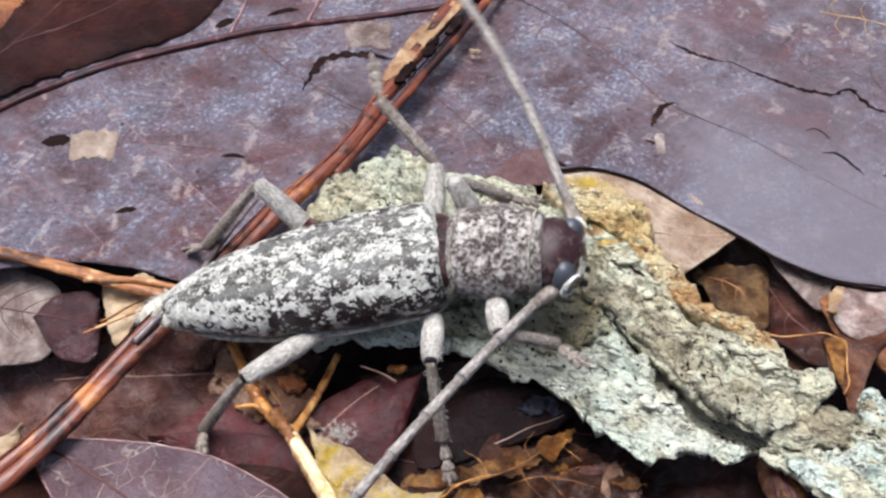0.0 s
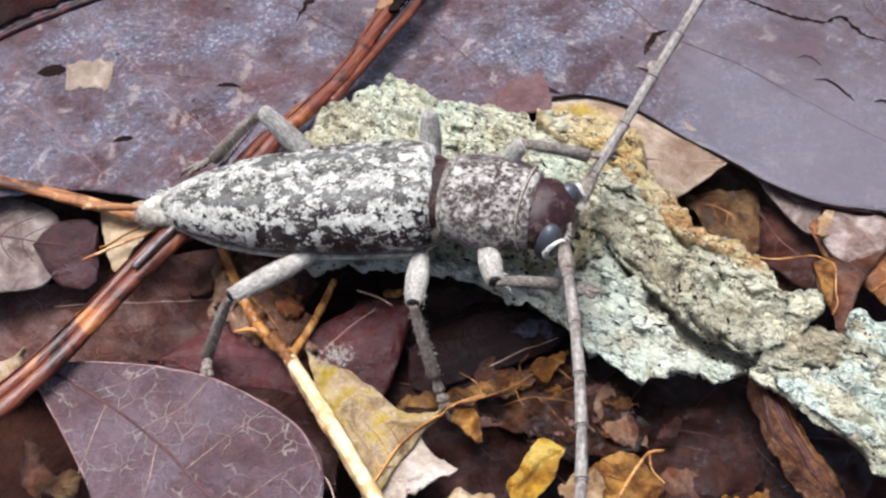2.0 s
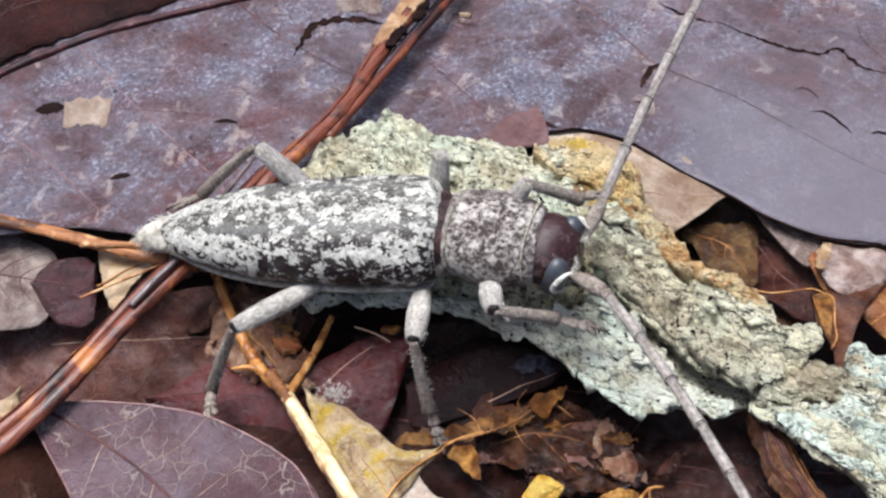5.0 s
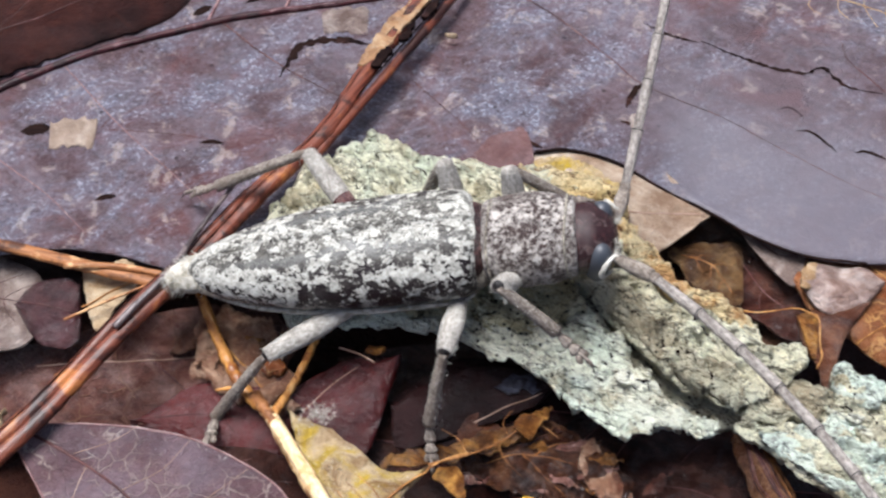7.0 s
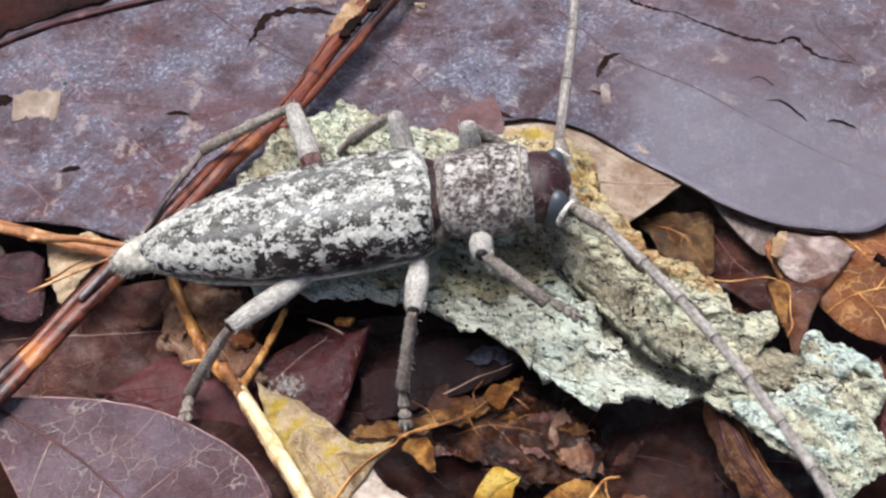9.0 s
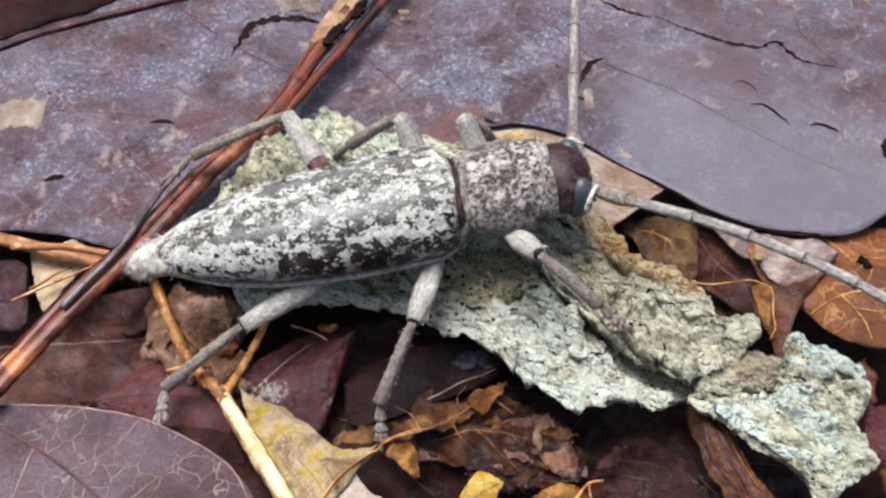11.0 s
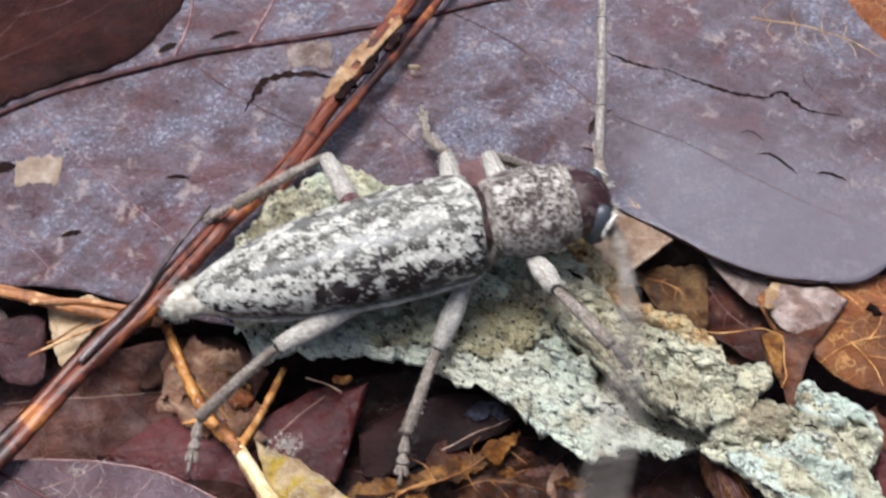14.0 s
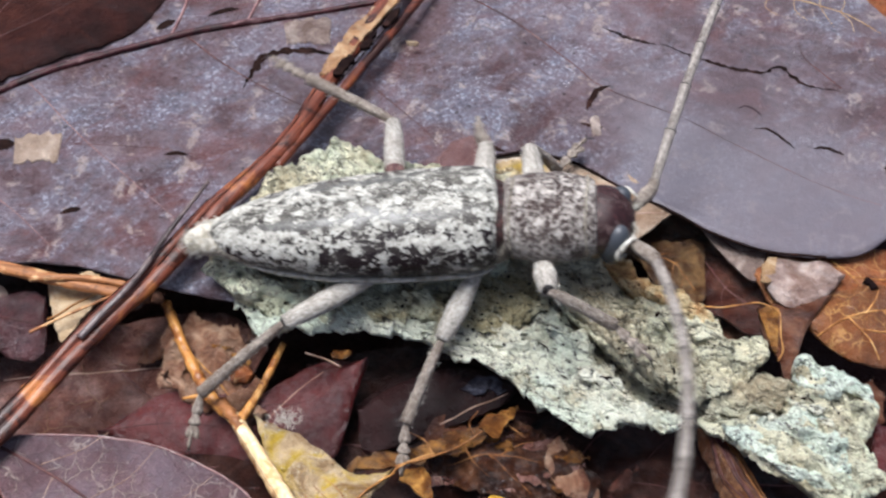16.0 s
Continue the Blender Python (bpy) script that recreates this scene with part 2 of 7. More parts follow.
def elytra_material(name, dark, olive, grey, pale):
    """Wing case: jagged clusters of white scale hair on blackish flanks, a thinly haired stripe with painted grey sheen
    above them, a lichen-grey back.
    """
    m, nt, bsdf, co = base_material(name)
    sep = nt.nodes.new("ShaderNodeSeparateXYZ")
    nt.links.new(co, sep.inputs[0])
    # 0 at the hem, 1 along the seam
    round_ = calc(nt, "ARCTAN2", sep.outputs[2], calc(nt, "ABSOLUTE", sep.outputs[1], 0.0))
    drift = calc(nt, "MULTIPLY", calc(nt, "SUBTRACT", tex_noise(nt, co, 0.6, 4, 0.6), 0.5), 0.45)
    high = calc(nt, "ADD", calc(nt, "ADD", calc(nt, "MULTIPLY", round_, 0.4775), 0.25), drift)
    rear = calc(nt, "MULTIPLY", calc(nt, "ADD", sep.outputs[0], 0.0), -0.06)
    sc = squeeze(nt, wobble(nt, co, 2.2, 0.22), (0.8, 1.0, 1.0))
    patch = tex_noise(nt, sc, 1.8, 6, 0.72)
    big = tex_noise(nt, sc, 0.45, 3, 0.5)
    speck = tex_noise(nt, co, 6.5, 3, 0.7)
    dots = tex_cells(nt, wobble(nt, co, 5.0, 0.1), 4.6, "F1")
    fine = tex_noise(nt, squeeze(nt, co, (0.6, 4.0, 4.0)), 9.0, 3, 0.7)
    field = calc(nt, "ADD", patch, calc(nt, "MULTIPLY", calc(nt, "SUBTRACT", big, 0.5), 0.42))
    field = calc(nt, "ADD", field, calc(nt, "MULTIPLY", calc(nt, "SUBTRACT", speck, 0.5), 0.42))
    field = calc(nt, "ADD", field, calc(nt, "MULTIPLY", calc(nt, "SUBTRACT", 0.33, dots), 0.16))
    # more hair on hem, tail and shoulders, less on the flank and least on the sheen stripe
    stripe = ramp(nt, high, (0.62, 0.0), (0.67, 1.0), (0.76, 1.0), (0.82, 0.0))
    stripe = calc(nt, "MULTIPLY", stripe, ramp(nt, rear, (0.14, 0.25), (0.30, 1.0), (0.72, 1.0), (0.86, 0.0)))
    shift = ramp(nt, high, (0.0, 0.56), (0.12, 0.50), (0.20, 0.485), (0.38, 0.49), (0.50, 0.555), (0.62, 0.55), (0.82, 0.545), (1.0, 0.545))
    field = calc(nt, "ADD", field, calc(nt, "SUBTRACT", shift, 0.5))
    field = calc(nt, "ADD", field, ramp(nt, rear, (0.0, 0.05), (0.2, 0.0), (0.66, 0.0), (0.90, 0.06)))
    field = calc(nt, "SUBTRACT", field, calc(nt, "MULTIPLY", stripe, 0.07))
    mask = ramp(nt, field, (0.485, 0.0), (0.525, 1.0))
    felt = ramp(nt, tex_noise(nt, sc, 3.2, 4, 0.65), (0.38, grey), (0.60, pale))
    back = ramp(nt, high, (0.54, 0.0), (0.72, 1.0))
    thin = ramp(nt, tex_noise(nt, squeeze(nt, co, (0.6, 1.2, 1.2)), 2.4, 5, 0.7), (0.30, dark), (0.40, tuple(0.5 * c for c in olive)), (0.52, olive), (0.66, grey))
    base = blend(nt, ramp(nt, tex_noise(nt, sc, 1.1, 4, 0.6), (0.48, 0.0), (0.66, 0.3)), dark, olive)
    base = blend(nt, calc(nt, "MULTIPLY", back, 0.85), base, thin)
    # grey along the stripe paints in the sky's reflection
    base = blend(nt, calc(nt, "MULTIPLY", stripe, ramp(nt, fine, (0.40, 0.1), (0.62, 0.8))), base, tuple(0.5 * c for c in grey))
    col = blend(nt, mask, base, felt)
    col = blend(nt, calc(nt, "MULTIPLY", ramp(nt, speck, (0.36, 0.75), (0.44, 0.0)), ramp(nt, high, (0.5, 0.5), (0.8, 1.0))), col, dark)
    relief(nt, bsdf, calc(nt, "ADD", mask, calc(nt, "ADD", calc(nt, "MULTIPLY", fine, 0.6), calc(nt, "MULTIPLY", speck, 0.8))), 0.06, 0.8)
    finish(nt, bsdf, col, ramp(nt, mask, (0.0, 0.34), (1.0, 0.75)), 0.2)
    nt.links.new(calc(nt, "MULTIPLY", ramp(nt, mask, (0.0, 1.0), (1.0, 0.1)), ramp(nt, stripe, (0.0, 0.04), (1.0, 0.45))), bsdf.inputs["Coat Weight"])
    bsdf.inputs["Coat Roughness"].default_value = 0.28
    bsdf.inputs["Coat Tint"].default_value = (0.88, 0.93, 1.0, 1)
    return m


def stalk_material(name, dark, mid, pale, along=0.25, turn=0.0, rough=0.3, coat=0.4):
    """Needles, twigs, veins: streaks along the length and dark blotches."""
    m, nt, bsdf, co = base_material(name)
    streak = tex_noise(nt, squeeze(nt, co, (0.3, 4.0, 4.0), turn), 1.0, 4, 0.6)
    bl = tex_noise(nt, co, along, 4, 0.6, 0.4)
    col = ramp(nt, bl, (0.42, dark), (0.49, mid), (0.57, mid), (0.66, pale))
    col = blend(nt, ramp(nt, streak, (0.38, 0.6), (0.52, 0.0)), col, dark)
    relief(nt, bsdf, streak, 0.12, 0.7)
    finish(nt, bsdf, col, rough, 0.2 if coat else 0.05, coat, 0.2)
    return m


M_LEAF_BIG = leaf_material("purple_brown_leaf", (0.050, 0.024, 0.025), (0.100, 0.066, 0.073), (0.165, 0.129, 0.146), fleck=(0.26, 0.235, 0.25), rough=(0.35, 0.55), wet=1.0, flecks=0.4, film=True, grain=2.2, sheen=0.18)
M_LEAF_TOP = leaf_material("chestnut_leaf", (0.009, 0.0015, 0.001), (0.021, 0.0035, 0.002), (0.038, 0.009, 0.005), rough=(0.55, 0.75), wet=0.15, flecks=0.25, grain=1.8, glaze=0.0)
M_LEAF_DARK = leaf_material("dark_red_leaf", (0.013, 0.002, 0.001), (0.038, 0.009, 0.005), (0.088, 0.034, 0.022), rough=(0.35, 0.55), wet=1.0, flecks=0.35, grain=2.0, big=0.3, glaze=0.06)
M_LEAF_RED = leaf_material("wine_red_leaf", (0.030, 0.002, 0.002), (0.064, 0.005, 0.004), (0.090, 0.014, 0.013), rough=(0.2, 0.35), wet=1.0, flecks=0.1, grain=0.7, glaze=0.85, sheen=0.35, big=0.3)
M_LEAF_ROSE = leaf_material("rose_brown_leaf", (0.085, 0.040, 0.038), (0.135, 0.072, 0.068), (0.19, 0.120, 0.115), rough=(0.35, 0.55), wet=0.5, flecks=0.3, big=0.3, grain=1.6)
M_LEAF_WINE = leaf_material("dark_wine_leaf", (0.016, 0.002, 0.002), (0.036, 0.006, 0.006), (0.070, 0.020, 0.022), rough=(0.3, 0.5), wet=1.0, flecks=0.15, grain=1.2, glaze=0.75, sheen=0.16, big=0.4)
M_LEAF_SW = leaf_material("veined_brown_leaf", (0.064, 0.028, 0.029), (0.102, 0.056, 0.061), (0.155, 0.102, 0.112), rough=(0.35, 0.55), wet=1.0, flecks=0.35, net=0.6, net_color=(0.36, 0.285, 0.24), net_scale=0.75, grain=2.0, glaze=0.25)
M_LEAF_GOLD = leaf_material("tan_gold_leaf", (0.17, 0.09, 0.045), (0.38, 0.25, 0.13), (0.55, 0.45, 0.31), rough=(0.45, 0.65), wet=0.1, fleck=(0.62, 0.54, 0.42), flecks=0.6, big=0.4, grain=2.2)
M_LEAF_YELLOW = leaf_material("mustard_leaf", (0.20, 0.105, 0.04), (0.61, 0.46, 0.28), (0.60, 0.41, 0.04), rough=(0.45, 0.65), wet=0.35, fleck=(0.78, 0.71, 0.56), flecks=0.9, big=0.55, grain=5.0)
M_LEAF_ORANGE = leaf_material("orange_brown_leaf", (0.06, 0.016, 0.006), (0.17, 0.05, 0.016), (0.32, 0.13, 0.055), rough=(0.25, 0.5), wet=0.45, net=0.4, net_color=(0.5, 0.3, 0.12), net_scale=0.7, big=0.35)
M_LEAF_NET = leaf_material("golden_net_leaf", (0.060, 0.018, 0.006), (0.13, 0.042, 0.012), (0.18, 0.07, 0.03), rough=(0.25, 0.45), wet=0.6, net=0.45, net_color=(0.45, 0.25, 0.09), net_scale=0.7)
M_LEAF_PINK = leaf_material("pale_pink_leaf", (0.13, 0.07, 0.05), (0.28, 0.195, 0.165), (0.50, 0.41, 0.36), rough=(0.3, 0.5), wet=0.6, big=0.5, grain=2.4)
M_LEAF_PALE = leaf_material("pale_grey_leaf", (0.085, 0.055, 0.045), (0.20, 0.15, 0.13), (0.36, 0.30, 0.26), rough=(0.45, 0.65), wet=0.2, fleck=(0.44, 0.38, 0.33), flecks=0.7, big=0.55, grain=2.2)
M_LEAF_AMBER = leaf_material("amber_rag", (0.050, 0.014, 0.003), (0.19, 0.072, 0.015), (0.48, 0.24, 0.06), rough=(0.35, 0.55), wet=0.6, flecks=0.5, big=0.7, grain=2.6)
M_LEAF_FIBRE = leaf_material("fibrous_leaf", (0.030, 0.009, 0.005), (0.115, 0.045, 0.018), (0.27, 0.14, 0.07), rough=(0.35, 0.55), wet=0.6, flecks=0.5, big=0.6, grain=2.6)
M_LEAF_RUSSET = leaf_material("russet_leaf", (0.008, 0.002, 0.001), (0.032, 0.009, 0.004), (0.115, 0.048, 0.022), rough=(0.3, 0.5), wet=1.0, flecks=0.4, big=0.6, grain=2.6, glaze=0.0)
# near-black leaf tone; also paints in the shade beneath the beetle
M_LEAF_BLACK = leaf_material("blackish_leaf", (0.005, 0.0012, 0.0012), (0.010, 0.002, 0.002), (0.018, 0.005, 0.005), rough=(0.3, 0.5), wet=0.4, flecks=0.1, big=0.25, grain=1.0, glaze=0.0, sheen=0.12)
# blue-grey base colour that paints a glint of sky
M_LEAF_GLINT = leaf_material("painted_blue_glint", (0.007, 0.004, 0.006), (0.050, 0.050, 0.070), (0.14, 0.145, 0.19), rough=(0.25, 0.45), wet=1.0, flecks=0.5, big=0.7, grain=3.0, glaze=0.3)
M_LEAF_RAG = leaf_material("rotted_rag", (0.018, 0.005, 0.002), (0.085, 0.030, 0.008), (0.29, 0.135, 0.035), rough=(0.3, 0.5), wet=0.8, flecks=0.4, big=0.6, grain=2.6)
# darker copy of dark_red_leaf, with the shade of the hollows in its colour
M_LEAF_UMBRA = leaf_material("shaded_leaf", (0.008, 0.002, 0.001), (0.022, 0.006, 0.004), (0.060, 0.024, 0.017), rough=(0.35, 0.55), wet=0.7, flecks=0.3, grain=2.0, big=0.3, glaze=0.0)
M_LEAF_CREAM = leaf_material("cream_leaf", (0.30, 0.20, 0.14), (0.56, 0.46, 0.37), (0.70, 0.62, 0.53), rough=(0.45, 0.65), wet=0.2, flecks=0.6, big=0.5, grain=3.0)
M_LEAF_TATTER = leaf_material("pinkish_tatter", (0.09, 0.032, 0.018), (0.22, 0.115, 0.07), (0.42, 0.28, 0.19), rough=(0.35, 0.55), wet=0.5, flecks=0.5, big=0.6, grain=2.6)
M_LEAF_OLIVE = leaf_material("amber_brown_leaf", (0.030, 0.011, 0.005), (0.080, 0.036, 0.014), (0.18, 0.105, 0.045), rough=(0.35, 0.55), wet=0.6, flecks=0.4, big=0.7, grain=3.0)
M_LEAF_UMBER = leaf_material("umber_leaf", (0.042, 0.012, 0.008), (0.125, 0.052, 0.040), (0.24, 0.14, 0.118), rough=(0.35, 0.55), wet=0.8, flecks=0.5, net=0.35, net_color=(0.24, 0.14, 0.09), net_scale=0.5, big=0.3, grain=2.4)
M_LEAF_SCAB = leaf_material("tan_scab", (0.13, 0.085, 0.06), (0.25, 0.185, 0.14), (0.36, 0.29, 0.23), rough=(0.45, 0.65), wet=0.15, flecks=0.4, big=0.5, grain=1.6)
M_LEAF_SUN = leaf_material("golden_yellow_leaf", (0.17, 0.06, 0.010), (0.50, 0.26, 0.024), (0.68, 0.47, 0.11), rough=(0.4, 0.6), wet=0.5, flecks=0.4, big=0.6, grain=4.0)
M_LEAF_TAN = leaf_material("tan_leaf", (0.20, 0.125, 0.08), (0.36, 0.27, 0.195), (0.50, 0.42, 0.33), rough=(0.45, 0.65), wet=0.2, flecks=0.5, big=0.4, grain=2.2)
M_LEAF_BROWN = leaf_material("rust_brown_leaf", (0.030, 0.008, 0.004), (0.088, 0.030, 0.014), (0.20, 0.10, 0.062), rough=(0.35, 0.55), wet=0.8, flecks=0.5, big=0.3, grain=2.0)
M_BARK = bark_material("lichen_bark", (0.74, 0.80, 0.62), (0.82, 0.77, 0.56), (0.39, 0.35, 0.22), (0.035, 0.027, 0.018), (0.60, 0.51, 0.32), warmth=0.38, dots=0.3)
M_BARK_PALE = bark_material("pale_green_lichen", (0.77, 0.85, 0.70), (0.83, 0.82, 0.66), (0.42, 0.41, 0.29), (0.026, 0.024, 0.018), (0.64, 0.56, 0.38), warmth=0.34, dots=0.6)
M_BARK_RIDGE = bark_material("brown_bark", (0.68, 0.70, 0.53), (0.62, 0.56, 0.40), (0.27, 0.225, 0.145), (0.035, 0.025, 0.017), (0.46, 0.37, 0.24), warmth=0.5, dots=0.3)
M_BARK_GOLD = bark_material("golden_inner_bark", (0.74, 0.54, 0.23), (0.80, 0.67, 0.41), (0.38, 0.15, 0.05), (0.07, 0.020, 0.010), (0.60, 0.34, 0.12), warmth=0.5, dots=0.0)
M_BARK_OLIVE = bark_material("olive_bark", (0.62, 0.65, 0.48), (0.62, 0.59, 0.40), (0.28, 0.24, 0.14), (0.030, 0.024, 0.014), (0.52, 0.43, 0.23), warmth=0.42, dots=0.6)
M_BARK_MINT = bark_material("mint_lichen", (0.74, 0.88, 0.76), (0.80, 0.86, 0.72), (0.40, 0.43, 0.33), (0.024, 0.024, 0.020), (0.62, 0.60, 0.44), warmth=0.2, dots=0.6)
M_NEEDLE = stalk_material("pine_needle", (0.022, 0.006, 0.004), (0.125, 0.032, 0.016), (0.33, 0.115, 0.032), along=0.30, turn=58, rough=0.40, coat=0.15)
M_NEEDLE_G = stalk_material("grey_needle", (0.030, 0.020, 0.020), (0.105, 0.078, 0.075), (0.20, 0.16, 0.15), along=0.4, turn=58, rough=0.35, coat=0.3)
M_LEAF_SKIN = leaf_material("flaking_skin", (0.13, 0.055, 0.026), (0.33, 0.185, 0.09), (0.46, 0.34, 0.21), rough=(0.4, 0.6), wet=0.4, flecks=0.4, big=0.5, grain=1.6)
M_NEEDLE_L = stalk_material("dry_needle", (0.06, 0.022, 0.010), (0.26, 0.105, 0.038), (0.52, 0.31, 0.15), along=0.45, turn=-12, rough=0.5, coat=0.05)
M_TWIG = stalk_material("straw_twig", (0.46, 0.29, 0.13), (0.62, 0.47, 0.27), (0.70, 0.59, 0.42), along=1.4, turn=-58, rough=0.5, coat=0.08)
M_TWIG_STRIP = stalk_material("loose_twig_bark", (0.15, 0.07, 0.03), (0.40, 0.26, 0.13), (0.58, 0.45, 0.28), along=1.2, turn=-58, rough=0.6, coat=0.05)
M_RIB = stalk_material("leaf_rib", (0.03, 0.010, 0.009), (0.075, 0.026, 0.024), (0.14, 0.07, 0.065), along=0.4, turn=20, rough=0.45, coat=0.08)
M_MIDRIB = stalk_material("dark_midrib", (0.012, 0.002, 0.003), (0.042, 0.008, 0.010), (0.125, 0.062, 0.066), along=0.7, turn=20, rough=0.5, coat=0.04)
M_VEIN_PALE = stalk_material("pale_vein", (0.20, 0.12, 0.08), (0.32, 0.21, 0.16), (0.42, 0.30, 0.22), along=0.6)
M_VEIN_ROSE = stalk_material("rosy_margin", (0.11, 0.045, 0.042), (0.19, 0.105, 0.10), (0.30, 0.21, 0.20), along=0.6)
M_TWIG_AMBER = stalk_material("amber_stem", (0.17, 0.055, 0.013), (0.42, 0.19, 0.048), (0.62, 0.36, 0.13), along=0.8, turn=-58, rough=0.4, coat=0.35)
M_VEIN_TAN = stalk_material("tan_vein", (0.20, 0.11, 0.045), (0.33, 0.215, 0.105), (0.45, 0.33, 0.20), along=0.6, rough=0.5, coat=0.05)
M_VEIN_GOLD = stalk_material("golden_vein", (0.20, 0.08, 0.02), (0.42, 0.21, 0.065), (0.56, 0.35, 0.15), along=0.6, rough=0.5, coat=0.05)
M_VEIN_AMBER = stalk_material("amber_vein", (0.06, 0.02, 0.006), (0.19, 0.075, 0.02), (0.36, 0.17, 0.06), along=0.6, rough=0.5, coat=0.05)
# near-black for the shade in slits, holes and grooves; also black needle spots
M_NEAR_BLACK = stalk_material("near_black", (0.006, 0.003, 0.003), (0.012, 0.006, 0.005), (0.03, 0.014, 0.012), along=0.6, rough=0.9, coat=0)
M_SOIL = leaf_material("wet_humus", (0.016, 0.003, 0.002), (0.034, 0.009, 0.005), (0.06, 0.022, 0.013), rough=(0.5, 0.7), wet=0.15, grain=3)
M_ELYTRA = elytra_material("mottled_elytra", (0.012, 0.007, 0.008), (0.115, 0.107, 0.090), (0.26, 0.252, 0.22), (0.475, 0.465, 0.415))
M_PRONOTUM = fur_material("mottled_pronotum", (0.048, 0.030, 0.026), (0.185, 0.155, 0.138), (0.47, 0.435, 0.39), 3.8, (0.43, 0.56), (1, 1, 1), 0.5, 0.35, bump=0.14)
M_HEAD = fur_material("dark_head", (0.022, 0.007, 0.007), (0.060, 0.022, 0.020), (0.20, 0.14, 0.13), 1.6, (0.58, 0.75), (1, 1, 1), 0.45, 0.4)
M_LEG = fur_material("grey_furred_leg", (0.20, 0.18, 0.155), (0.33, 0.305, 0.27), (0.48, 0.455, 0.41), 5.0, (0.38, 0.58), (0.8, 1.2, 1.2), 0.75, 0.2)
M_TIBIA = fur_material("brown_furred_leg", (0.115, 0.090, 0.072), (0.205, 0.170, 0.140), (0.36, 0.315, 0.27), 5.0, (0.42, 0.64), (0.8, 1.2, 1.2), 0.75, 0.2)
M_FLAG = fur_material("ringed_antenna", (0.13, 0.11, 0.095), (0.24, 0.21, 0.185), (0.39, 0.355, 0.32), 4.0, (0.40, 0.62), (0.8, 1.2, 1.2), 0.65, 0.25)
M_JOINT = fur_material("black_joint", (0.006, 0.004, 0.004), (0.014, 0.01, 0.009), (0.05, 0.04, 0.035), 2.5, (0.6, 0.8))
M_BELLY = fur_material("grey_belly", (0.08, 0.065, 0.05), (0.24, 0.21, 0.16), (0.48, 0.44, 0.36), 2.0, (0.40, 0.58), rough=0.7)
M_TAIL = fur_material("pale_tail_hair", (0.20, 0.18, 0.13), (0.34, 0.31, 0.25), (0.52, 0.49, 0.42), 3.0, (0.36, 0.55), rough=0.8)
M_HAIR = fur_material("white_hair", (0.34, 0.32, 0.27), (0.46, 0.44, 0.39), (0.6, 0.58, 0.52), 3.0, rough=0.6)
M_SCUT = fur_material("rust_scutellum", (0.012, 0.004, 0.004), (0.070, 0.015, 0.014), (0.18, 0.11, 0.095), 2.4, (0.48, 0.74))
M_FEMUR_BASE = fur_material("red_femur_base", (0.045, 0.010, 0.010), (0.11, 0.030, 0.028), (0.24, 0.17, 0.15), 3.0, (0.50, 0.70), (0.5, 1.2, 1.2), 0.6, 0.3)
M_EYE = base_material("slate_eye")[0]
nt_eye = M_EYE.node_tree
finish(nt_eye, nt_eye.nodes["Principled BSDF"], (0.034, 0.039, 0.047), 0.5, 0.5, 0.1)


# ---- mesh helpers: points in millimetres ----
def mesh_of(name, verts, faces, mat, smooth=True):
    me = bpy.data.meshes.new(name)
    me.from_pydata([(x * MM, y * MM, z * MM) for x, y, z in verts], [], faces)
    me.materials.append(mat)
    if smooth:
        me.polygons.foreach_set("use_smooth", [True] * len(me.polygons))
    me.update()
    return me


def part(name, geo, mat, parent=None, label=""):
    ob = new(name, mesh_of(name, geo[0], geo[1], mat))
    if parent:
        ob.parent = parent
    return tagged(ob, label)


def spline(pts, n):
    """n points at even steps along a smooth curve through pts."""
    p = np.array([tuple(q) + (0.0,) * (3 - len(q)) for q in pts], float)
    if len(p) == 2:
        return p[0] + (p[1] - p[0]) * np.linspace(0, 1, n)[:, None]
    q = np.vstack([2 * p[0] - p[1], p, 2 * p[-1] - p[-2]])
    out = []
    for i in range(1, len(q) - 2):
        for u in np.linspace(0, 1, 24, endpoint=False):
            a, b, c, d = q[i - 1], q[i], q[i + 1], q[i + 2]
            out.append(0.5 * (2 * b + (c - a) * u + (2 * a - 5 * b + 4 * c - d) * u * u + (3 * b - a - 3 * c + d) * u ** 3))
    out = np.array(out + [p[-1]])
    s = np.r_[0, np.cumsum(np.linalg.norm(np.diff(out, axis=0), axis=1))]
    return np.stack([np.interp(np.linspace(0, s[-1], n), s, out[:, k]) for k in range(3)], 1)


def ripple(x, y, size, seed=0.0):
    return noise.noise(Vector((x / size + seed, y / size - seed, seed * 1.7)))


